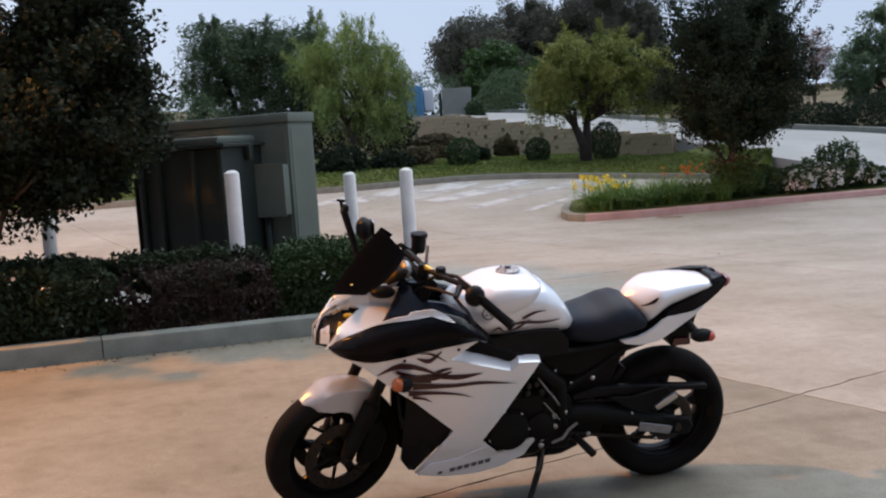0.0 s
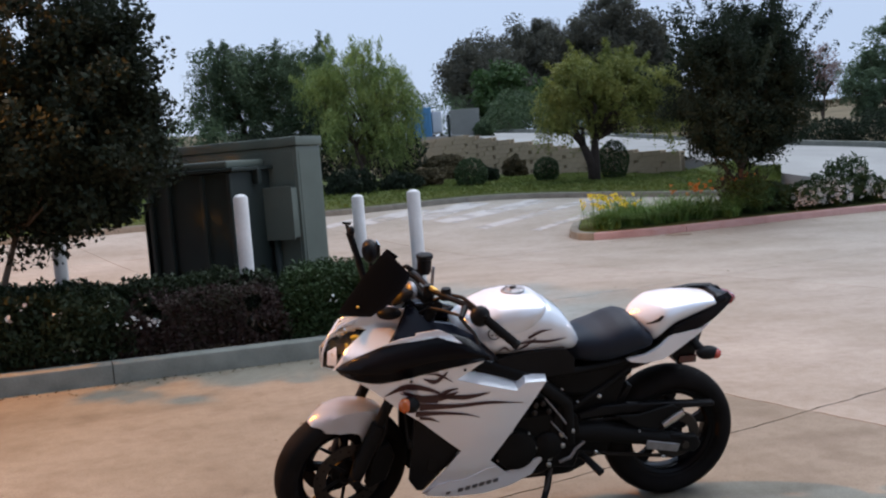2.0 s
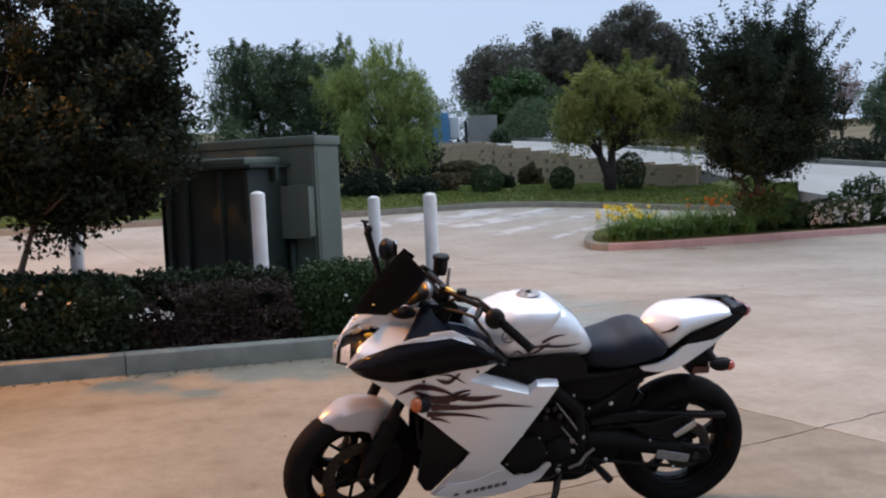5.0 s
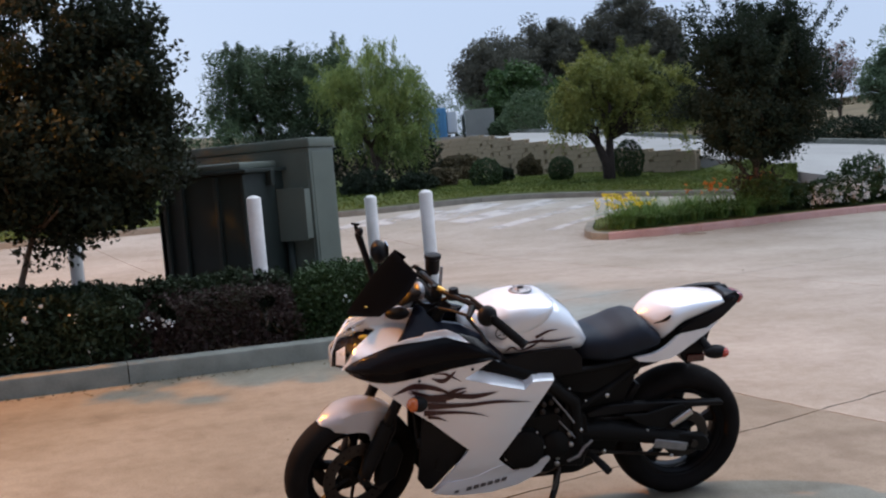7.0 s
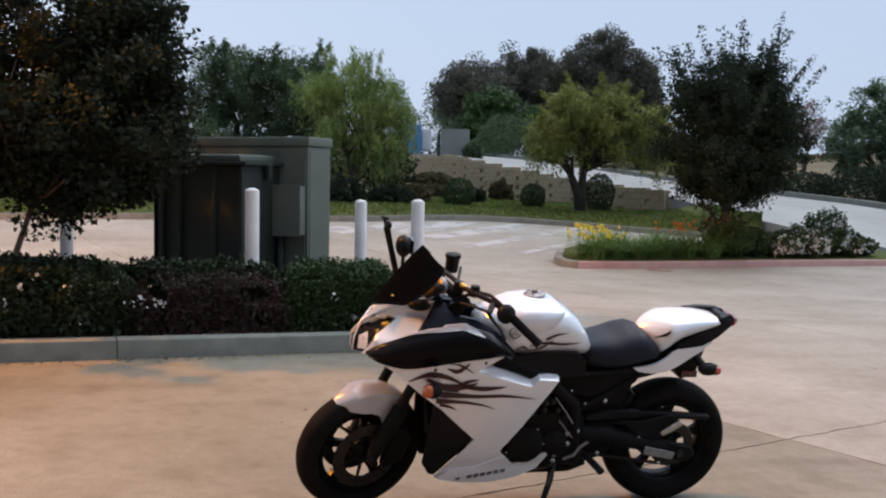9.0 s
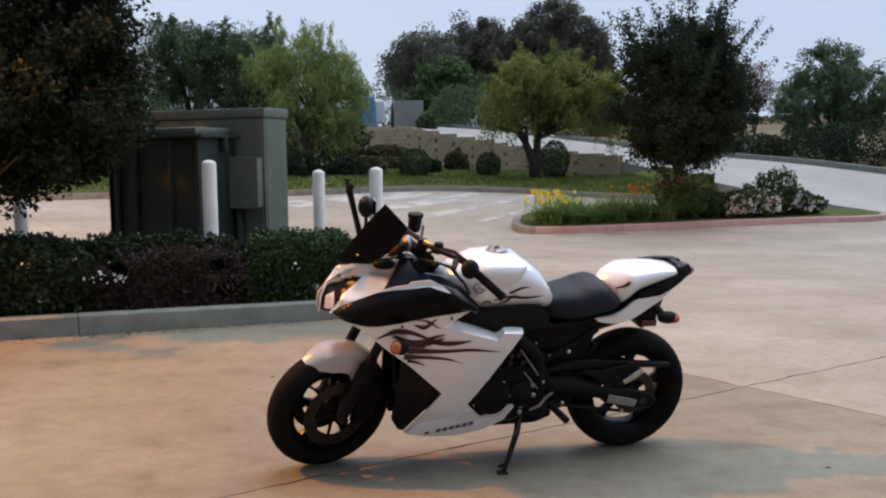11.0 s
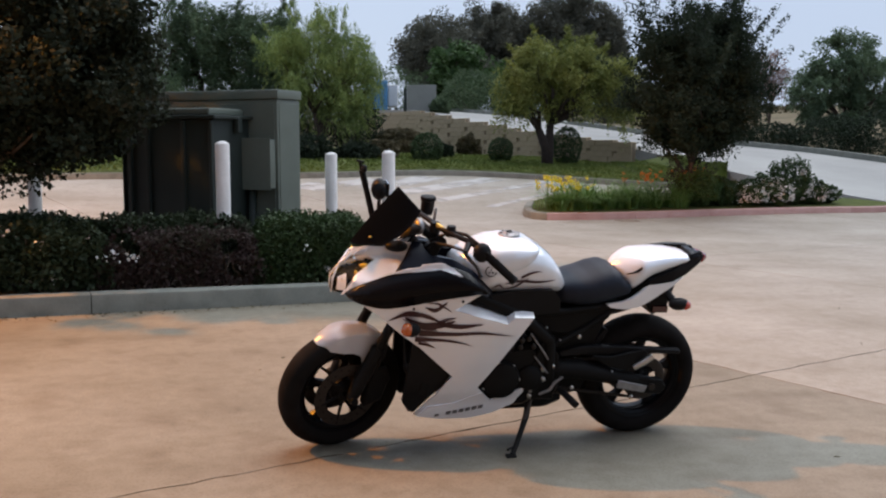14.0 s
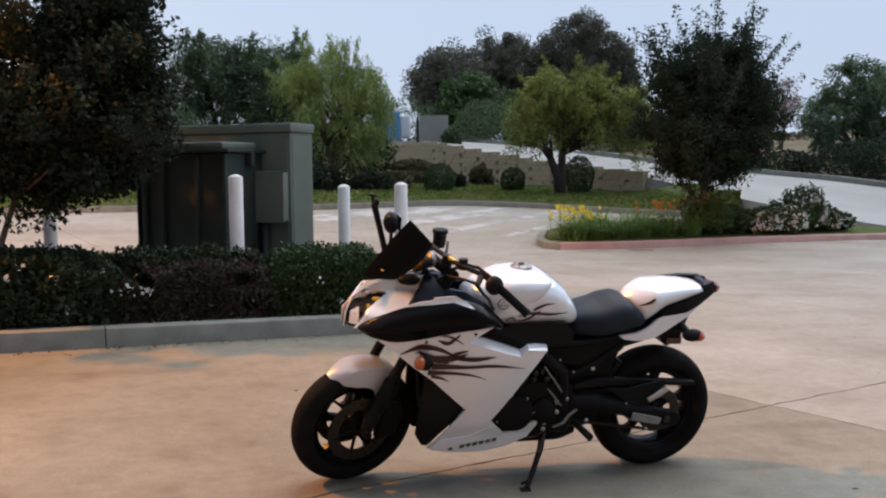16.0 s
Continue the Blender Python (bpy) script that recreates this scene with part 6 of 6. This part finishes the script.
panel("tank_side_cover", [(0.640, 0.735), (0.751, 0.752), (0.850, 0.757), (0.920, 0.752), (0.955, 0.712), (0.958, 0.655), (0.80, 0.645), (0.69, 0.660)], lambda s, u: 0.150 - 0.05 * max(0, s - 0.85), BLACK_PLASTIC, BIKE, "black cover below the tank", thick=0.03, proud=0.008)
loft("rider_seat", [(0.945, 0.675, 0.740, 0.075), (0.985, 0.662, 0.776, 0.112), (1.04, 0.655, 0.790, 0.136), (1.10, 0.652, 0.805, 0.146), (1.155, 0.660, 0.826, 0.148), (1.205, 0.672, 0.836, 0.145), (1.240, 0.684, 0.824, 0.142), (1.262, 0.692, 0.796, 0.138), (1.292, 0.704, 0.776, 0.128), (1.304, 0.716, 0.760, 0.10)], VINYL, BIKE, "dark grey vinyl rider seat", n=32, power=2.6)
cowl = loft("seat_cowl", [(1.228, 0.800, 0.820, 0.018), (1.246, 0.764, 0.842, 0.052), (1.266, 0.734, 0.859, 0.080), (1.292, 0.708, 0.874, 0.105), (1.318, 0.712, 0.885, 0.123), (1.342, 0.734, 0.892, 0.131), (1.365, 0.756, 0.894, 0.130), (1.40, 0.780, 0.896, 0.124), (1.45, 0.797, 0.898, 0.116), (1.51, 0.816, 0.895, 0.102), (1.575, 0.838, 0.886, 0.084), (1.615, 0.850, 0.868, 0.064)], PEARL, BIKE, "pearl white seat cowl", n=36, power=2.3)
# A tapering black stroke laid on the smooth cowl.
ribbon("cowl_crease", ((1.276, 0.803), (1.314, 0.824), (1.355, 0.858)), (0.004, 0.012, 0.002), lambda s, u: float(np.interp(s, (1.228, 1.246, 1.266, 1.292, 1.318, 1.342), (0.018, 0.052, 0.080, 0.105, 0.123, 0.131))) * (1 - (abs(u - 0.797) / 0.09) ** 2.3 * 0.5), BLACK_PLASTIC, cowl, 0.005)
panel("tail_side", [(1.360, 0.748), (1.377, 0.783), (1.433, 0.804), (1.50, 0.826), (1.565, 0.850), (1.585, 0.884), (1.648, 0.894), (1.668, 0.872), (1.646, 0.845), (1.564, 0.797), (1.489, 0.770), (1.43, 0.757)], tail_w, GLOSS_BLACK, BIKE, "black tail side panel", thick=0.02, proud=0.008)
loft("tail_core", [(1.22, 0.70, 0.775, 0.08), (1.34, 0.71, 0.79, 0.092), (1.42, 0.745, 0.815, 0.092), (1.50, 0.775, 0.84, 0.085), (1.60, 0.81, 0.86, 0.064)], BLACK_PLASTIC, BIKE, "black inner tail tray", power=3)
loft("tail_top", [(1.592, 0.835, 0.896, 0.078), (1.63, 0.838, 0.892, 0.068), (1.655, 0.842, 0.884, 0.056)], GLOSS_BLACK, BIKE, "black tail spoiler", power=3)
loft("tail_rail", [(1.40, 0.872, 0.884, 0.008), (1.48, 0.874, 0.892, 0.014), (1.55, 0.876, 0.898, 0.018), (1.64, 0.866, 0.894, 0.018)], GLOSS_BLACK, BIKE, "black rail along the tail", power=3, m=Matrix.Translation((0, 0.075, 0)))
loft("tail_light", [(1.640, 0.836, 0.884, 0.056), (1.668, 0.834, 0.884, 0.055), (1.688, 0.845, 0.876, 0.040)], REDLENS, BIKE, "red tail light lens", power=3)
panel("tail_skirt", [(1.179, 0.679), (1.215, 0.684), (1.255, 0.690), (1.290, 0.704), (1.325, 0.724), (1.350, 0.745), (1.374, 0.764), (1.40, 0.764), (1.50, 0.772), (1.55, 0.790), (1.492, 0.748), (1.406, 0.700), (1.370, 0.680), (1.333, 0.664), (1.259, 0.656), (1.200, 0.664)], tail_w, PEARL, BIKE, "pearl white lower tail panel", thick=0.015, proud=0.012)
plate("rear_mudguard", [(1.22, 0.66), (1.36, 0.67), (1.46, 0.735), (1.535, 0.75), (1.505, 0.63), (1.44, 0.60), (1.40, 0.655), (1.30, 0.62), (1.22, 0.60)], -0.075, 0.075, BLACK_PLASTIC, BIKE, "black rear mudguard and plate bracket", bevel=0.006)
for sgn in (1, -1):
    rod("rear_indicator_stalk", [(1.470, 0.745, sgn * 0.07), (1.480, 0.715, sgn * 0.11), (1.495, 0.690, sgn * 0.145)], [0.017, 0.018, 0.018], BLACK_PLASTIC, BIKE)
    body = ball("rear_indicator", 1.515, 0.684, sgn * 0.160, 0.050, 0.028, 0.030, BLACK_PLASTIC, BIKE)
    ball("indicator_lens", 1.545, 0.680, sgn * 0.163, 0.026, 0.022, 0.027, CORAL, body, "coral red indicator lens")
bm = bmesh.new()
box(bm, 1.432, 1.506, -0.088, -0.078, 0.616, 0.648, 0.003, m=Matrix.Translation((0, 0.0, 0)))
part("side_reflector", bm, DARK_RED, BIKE, "small red side reflector")

# engine, frame, drive
plate("crankcase", [(0.60, 0.26), (0.66, 0.21), (0.84, 0.21), (0.93, 0.27), (0.95, 0.42), (0.86, 0.50), (0.66, 0.48), (0.58, 0.38)], -0.14, 0.14, ENGINE_BLACK, BIKE, "black engine crankcase", bevel=0.02)
plate("cylinder_block", [(0.60, 0.42), (0.78, 0.47), (0.74, 0.66), (0.58, 0.66), (0.50, 0.58)], -0.15, 0.15, ENGINE_BLACK, BIKE, "black engine cylinders", bevel=0.015)
for k in range(6):
    plate("cooling_fin", [(0.57 - 0.006 * k, 0.47 + 0.026 * k), (0.775 - 0.006 * k, 0.505 + 0.026 * k), (0.775 - 0.006 * k, 0.511 + 0.026 * k), (0.57 - 0.006 * k, 0.476 + 0.026 * k)], -0.157, 0.157, ENGINE_BLACK, BIKE, bevel=0.0)
bm = bmesh.new()
lathe(bm, [(0.001, -0.178), (0.055, -0.176), (0.078, -0.168), (0.086, -0.150), (0.088, -0.12)], (0.722, 0, 0.348), 36, closed=False)
cover = part("generator_cover", bm, ENGINE_BLACK, BIKE, "round black generator cover", smooth=40)
for k in range(7):
    a = 2 * math.pi * k / 7
    ball("bolt", 0.722 + 0.083 * math.cos(a), 0.348 + 0.083 * math.sin(a), 0.155, 0.006, 0.006, 0.006, STEEL, cover)
bm = bmesh.new()
lathe(bm, [(0.001, -0.165), (0.045, -0.163), (0.060, -0.150), (0.062, -0.12)], (0.855, 0, 0.345), 28, closed=False)
part("sprocket_cover", bm, ENGINE_BLACK, BIKE, smooth=40)
plate("radiator", [(0.36, 0.30), (0.40, 0.28), (0.46, 0.60), (0.42, 0.62)], -0.15, 0.15, ENGINE_BLACK, BIKE, "black radiator", bevel=0.004)
for k in range(4):
    y = -0.105 + 0.07 * k
    rod("exhaust_pipe", [(0.56, 0.47, y), (0.47, 0.40, y), (0.47, 0.27, y * 0.9), (0.56, 0.19, y * 0.6), (0.72, 0.165, y * 0.3)], 0.019, DISC_STEEL, BIKE, "heat-stained exhaust pipe")
loft("silencer", [(0.70, 0.135, 0.195, 0.07), (0.78, 0.125, 0.215, 0.10), (0.98, 0.13, 0.225, 0.11), (1.06, 0.15, 0.21, 0.08)], ENGINE_BLACK, BIKE, "black underslung silencer", power=3, m=Matrix.Translation((0, 0.05, 0.015)))
for sgn in (1, -1):
    rod("frame_spar", [(0.36, 0.84, sgn * 0.05), (0.55, 0.74, sgn * 0.13), (0.80, 0.63, sgn * 0.145), (0.93, 0.52, sgn * 0.14), (0.95, 0.34, sgn * 0.13)], [0.026, 0.030, 0.030, 0.028, 0.026], ENGINE_BLACK, BIKE, n=12)
    rod("frame_tube", [(0.55, 0.74, sgn * 0.13), (0.62, 0.56, sgn * 0.15), (0.72, 0.45, sgn * 0.15)], 0.018, ENGINE_BLACK, BIKE)
    rod("subframe_rail", [(0.80, 0.64, sgn * 0.13), (1.02, 0.645, sgn * 0.115), (1.24, 0.665, sgn * 0.10), (1.44, 0.74, sgn * 0.07)], 0.016, ENGINE_BLACK, BIKE)
    rod("subframe_strut", [(0.96, 0.49, sgn * 0.125), (1.10, 0.56, sgn * 0.115), (1.25, 0.66, sgn * 0.10)], 0.014, ENGINE_BLACK, BIKE)
    plate("pivot_plate", [(0.87, 0.25), (0.97, 0.24), (1.00, 0.34), (0.98, 0.46), (0.90, 0.52), (0.86, 0.40)], sgn * 0.125, sgn * 0.145, ENGINE_BLACK, BIKE)
    rod("swingarm", [(0.95, 0.375, sgn * 0.105), (1.10, 0.365, sgn * 0.112), (1.30, 0.320, sgn * 0.116), (1.48, 0.285, sgn * 0.118)], [0.042, 0.046, 0.036, 0.028], ENGINE_BLACK, BIKE, n=8)
    plate("axle_block", [(1.38, 0.255), (1.50, 0.240), (1.525, 0.275), (1.50, 0.315), (1.38, 0.330)], sgn * 0.108, sgn * 0.145, ENGINE_BLACK, BIKE, bevel=0.006)
    rod("axle_nut", [(1.445, 0.285, sgn * 0.14), (1.445, 0.285, sgn * 0.16)], 0.017, DISC_STEEL, BIKE, n=6)
    plate("passenger_peg_bracket", [(1.14, 0.44), (1.24, 0.435), (1.39, 0.465), (1.412, 0.445), (1.32, 0.360), (1.22, 0.385)], sgn * 0.128, sgn * 0.142, ENGINE_BLACK, BIKE, bevel=0.004)
    rod("passenger_peg", [(1.345, 0.380, sgn * 0.150), (1.385, 0.408, sgn * 0.155), (1.425, 0.436, sgn * 0.158)], [0.013, 0.016, 0.014], STEEL, BIKE, "folded alloy passenger peg", n=8)
    rod("rider_peg", [(1.000, 0.285, sgn * 0.14), (1.015, 0.280, sgn * 0.18), (1.040, 0.262, sgn * 0.255)], [0.012, 0.015, 0.016], BLACK_PLASTIC, BIKE, "rubber rider peg", n=8)
plate("adjuster_plate", [(1.268, 0.288), (1.41, 0.258), (1.422, 0.292), (1.278, 0.325)], 0.150, 0.158, DULL_ALLOY, BIKE, "dull grey chain adjuster plate", bevel=0.003)
plate("chain_guard", [(0.99, 0.455), (1.10, 0.478), (1.30, 0.470), (1.585, 0.446), (1.585, 0.425), (1.30, 0.435), (1.10, 0.435), (1.0, 0.43)], 0.085, 0.118, BLACK_PLASTIC, BIKE, "black chain guard", bevel=0.005)
bm = bmesh.new()
lathe(bm, [(0.060, -0.084), (0.098, -0.084), (0.104, -0.080), (0.098, -0.076), (0.060, -0.076)], (1.437, 0, 0.298), 44)
part("rear_sprocket", bm, DISC_STEEL, BIKE, smooth=30)
for u0, u1 in ((0.405, 0.400), (0.300, 0.198)):
    rod("drive_chain", [(0.87, (0.345 + (0.055 if u0 > 0.35 else -0.055)), 0.08), (1.437, (0.298 + (0.10 if u0 > 0.35 else -0.10)), 0.08)], 0.008, DISC_STEEL, BIKE, "drive chain run", n=6)
for s, u in ((0.913, 0.387), (0.953, 0.397), (0.917, 0.342), (0.862, 0.292), (0.860, 0.265)):
    ball("frame_bolt", s, u, 0.150, 0.011, 0.011, 0.006, STEEL, BIKE)
ball("frame_bolt", 1.07, 0.531, 0.135, 0.010, 0.010, 0.008, STEEL, BIKE)
rod("gear_lever", [(0.905, 0.272, 0.150), (0.945, 0.298, 0.168), (0.965, 0.335, 0.172), (0.998, 0.362, 0.176)], [0.006, 0.007, 0.007, 0.006], DULL_ALLOY, BIKE, "alloy gear lever")
rod("gear_rod", [(0.862, 0.455, 0.158), (0.93, 0.375, 0.160)], 0.003, DULL_ALLOY, BIKE)
rod("clutch_cable", [(0.835, 0.56, 0.16), (0.905, 0.47, 0.162), (0.925, 0.44, 0.16)], 0.004, DULL_ALLOY, BIKE)
for s, u in ((0.80, 0.53), (0.83, 0.535), (0.795, 0.50), (0.855, 0.50)):
    ball("hose_clip", s, u, 0.155, 0.012, 0.014, 0.010, DISC_STEEL, BIKE)
plate("airbox_side", [(0.64, 0.66), (0.80, 0.645), (1.02, 0.650), (1.22, 0.665), (1.22, 0.60), (1.02, 0.53), (0.84, 0.55), (0.68, 0.62)], -0.11, 0.11, ENGINE_BLACK, BIKE, "black airbox and battery covers", bevel=0.01)
for sgn in (1, -1):
    plate("inner_fairing", [(0.40, 0.690), (0.455, 0.705), (0.575, 0.762), (0.640, 0.745), (0.78, 0.660), (0.80, 0.60), (0.66, 0.60), (0.50, 0.64)], sgn * 0.140, sgn * 0.150, BLACK_PLASTIC, BIKE, "black inner fairing panel", bevel=0.003)
plate("rear_hugger", [(1.15, 0.40), (1.17, 0.47), (1.22, 0.54), (1.24, 0.53), (1.20, 0.46), (1.17, 0.40)], -0.07, 0.07, BLACK_PLASTIC, BIKE, bevel=0.003)
plate("shock_linkage", [(0.94, 0.235), (1.06, 0.225), (1.14, 0.245), (1.16, 0.30), (1.12, 0.345), (0.95, 0.36)], -0.075, 0.075, ENGINE_BLACK, BIKE, "black linkage below the swingarm", bevel=0.012)
plate("battery_box", [(0.93, 0.40), (1.10, 0.41), (1.17, 0.47), (1.22, 0.60), (1.0, 0.60), (0.92, 0.52)], -0.085, 0.085, ENGINE_BLACK, BIKE, "black battery box behind the engine", bevel=0.01)
rod("horn_bracket", [(0.286, 0.560, 0.13), (0.292, 0.480, 0.14), (0.296, 0.440, 0.142)], [0.006, 0.008, 0.010], ENGINE_BLACK, BIKE, "black horn bracket below the fairing")
ball("horn", 0.303, 0.420, 0.142, 0.014, 0.026, 0.018, ENGINE_BLACK, BIKE)
rod("brake_hose", [(0.175, 0.37, 0.085), (0.215, 0.46, 0.10), (0.23, 0.60, 0.11), (0.30, 0.78, 0.08)], 0.006, BLACK_PLASTIC, BIKE, "black brake hose")
rod("rear_shock", [(1.04, 0.36, 0.0), (1.00, 0.60, 0.0)], 0.035, DARK_RED, BIKE, "red shock spring")
stand = rod("sidestand", [(0.872, 0.215, 0.120), (0.850, 0.175, 0.165), (0.800, 0.115, 0.235), (0.752, 0.068, 0.300)], [0.015, 0.014, 0.012, 0.011], ENGINE_BLACK, BIKE, "black sidestand leg swung out")
bm = bmesh.new()
box(bm, -0.028, 0.018, -0.013, 0.013, -0.004, 0.004, 0.002, m=Matrix.Translation((0.750, -0.306, 0.065)) @ Matrix.Rotation(radians(11), 4, 'X'))
part("stand_foot", bm, ENGINE_BLACK, stand)
rod("stand_tang", [(0.795, 0.11, 0.235), (0.775, 0.085, 0.262), (0.735, 0.083, 0.285)], 0.006, ENGINE_BLACK, stand)
rod("stand_spring", [(0.875, 0.240, 0.135), (0.835, 0.165, 0.185)], 0.008, DISC_STEEL, stand)

# handlebar and controls
rod("handlebar", [(0.395, 1.008, -0.08), (0.400, 1.012, 0.0), (0.405, 1.010, 0.08), (0.452, 1.000, 0.15), (0.510, 0.985, 0.215), (0.548, 0.962, 0.262)], 0.011, BLACK_PLASTIC, BIKE, "black handlebar", n=12)
rod("handlebar_end", [(0.395, 1.008, -0.08), (0.390, 1.005, -0.16), (0.400, 0.975, -0.28)], 0.011, BLACK_PLASTIC, BIKE, n=12)
rod("left_grip", [(0.560, 0.952, 0.272), (0.655, 0.872, 0.352)], [0.018, 0.017], RUBBER, BIKE, "ribbed rubber grip", n=14)
rod("bar_end", [(0.655, 0.872, 0.352), (0.664, 0.864, 0.360)], 0.019, BLACK_PLASTIC, BIKE, n=14)
rod("right_grip", [(0.400, 0.972, -0.285), (0.440, 0.905, -0.385)], [0.018, 0.017], RUBBER, BIKE, n=14)
sw = ball("switch_housing", 0.548, 0.955, 0.262, 0.038, 0.040, 0.032, BLACK_PLASTIC, BIKE, "black switch housing")
ball("switch_button", 0.560, 0.960, 0.296, 0.010, 0.008, 0.006, ENGINE_BLACK, sw)
rod("clutch_perch", [(0.500, 0.978, 0.225), (0.485, 0.968, 0.255), (0.472, 0.960, 0.280)], [0.014, 0.012, 0.010], BLACK_PLASTIC, BIKE)
rod("clutch_lever", [(0.470, 0.962, 0.272), (0.490, 0.935, 0.305), (0.508, 0.918, 0.330), (0.520, 0.885, 0.362)], [0.008, 0.007, 0.006, 0.008], BLACK_PLASTIC, BIKE, "black clutch lever")
rod("control_cable", [(0.470, 0.965, 0.265), (0.430, 0.965, 0.20), (0.385, 0.955, 0.12), (0.34, 0.90, 0.06)], 0.006, BLACK_PLASTIC, BIKE)
rod("control_cable", [(0.535, 0.985, 0.25), (0.500, 1.008, 0.19), (0.455, 1.005, 0.13), (0.38, 0.95, 0.08)], 0.007, BLACK_PLASTIC, BIKE)
for s, w in ((0.398, 0.070), (0.452, 0.128)):
    rod("bar_clamp", [(s, 0.985, w), (s, 1.028, w)], [0.024, 0.018], BLACK_PLASTIC, BIKE, n=12)
rod("clamp_bar", [(0.402, 1.020, 0.082), (0.446, 0.996, 0.122)], 0.010, GOLD, BIKE, "gold clamp bar")
plate("instrument_panel", [(0.25, 0.955), (0.335, 0.985), (0.350, 1.022), (0.290, 1.015)], -0.09, 0.10, BLACK_PLASTIC, BIKE, "black instrument cluster", bevel=0.012)
ball("instrument_dial", 0.335, 1.004, 0.050, 0.022, 0.034, 0.046, DULL_ALLOY, BIKE, "grey rounded dial housing")
res = rod("fluid_reservoir", [(0.446, 0.975, -0.255), (0.447, 0.990, -0.255), (0.449, 1.036, -0.255)], [0.024, 0.029, 0.030], BLACK_PLASTIC, BIKE, "round black brake fluid reservoir", n=20)
rod("reservoir_cap", [(0.449, 1.037, -0.255), (0.449, 1.041, -0.255), (0.450, 1.053, -0.255), (0.450, 1.057, -0.255)], [0.031, 0.035, 0.035, 0.030], BLACK_PLASTIC, res, "ribbed black screw cap", n=20)
plate("reservoir_bracket", [(0.462, 0.905), (0.476, 0.905), (0.484, 1.010), (0.474, 1.012)], -0.226, -0.218, DULL_ALLOY, BIKE, "bright alloy reservoir bracket", bevel=0.001)
rod("brake_perch", [(0.440, 0.975, -0.25), (0.405, 0.985, -0.25), (0.375, 1.010, -0.255)], [0.014, 0.012, 0.010], BLACK_PLASTIC, BIKE)
rod("brake_lever", [(0.375, 1.010, -0.26), (0.36, 0.985, -0.32), (0.385, 0.93, -0.41)], 0.007, BLACK_PLASTIC, BIKE)
mir = ball("mirror", 0.226, 1.085, -0.255, 0.034, 0.048, 0.056, BLACK_PLASTIC, BIKE, "black rear-view mirror")
plate("mirror_glass", [(0.257, 1.052), (0.262, 1.052), (0.262, 1.118), (0.257, 1.118)], -0.295, -0.215, MIRROR_GLASS, mir, bevel=0.0)
rod("mirror_stem", [(0.228, 1.045, -0.25), (0.222, 0.985, -0.235), (0.200, 0.945, -0.16)], 0.008, BLACK_PLASTIC, mir)
pole = rod("accessory_mast", [(0.205, 0.950, -0.24), (0.172, 1.070, -0.245), (0.145, 1.170, -0.25)], [0.014, 0.013, 0.015], BLACK_PLASTIC, BIKE, "black upright accessory mast")
ball("mast_knob", 0.152, 1.178, -0.238, 0.014, 0.018, 0.018, BLACK_PLASTIC, pole)
rod("mast_tip", [(0.145, 1.17, -0.25), (0.134, 1.208, -0.25)], [0.010, 0.006], BLACK_PLASTIC, pole)
rod("mast_screw", [(0.120, 1.210, -0.25), (0.152, 1.204, -0.25)], 0.005, BLACK_PLASTIC, pole)
for s, u, r in ((0.907, 0.394, 0.008), (0.955, 0.403, 0.009), (0.912, 0.348, 0.008), (0.859, 0.297, 0.007), (0.855, 0.271, 0.007), (0.906, 0.585, 0.005), (0.973, 0.527, 0.005), (1.24, 0.369, 0.005), (1.056, 0.298, 0.009), (1.35, 0.243, 0.008)):
    ball("frame_bolt", s, u, 0.153, r, r, 0.007, STEEL, BIKE)
build_pavement()
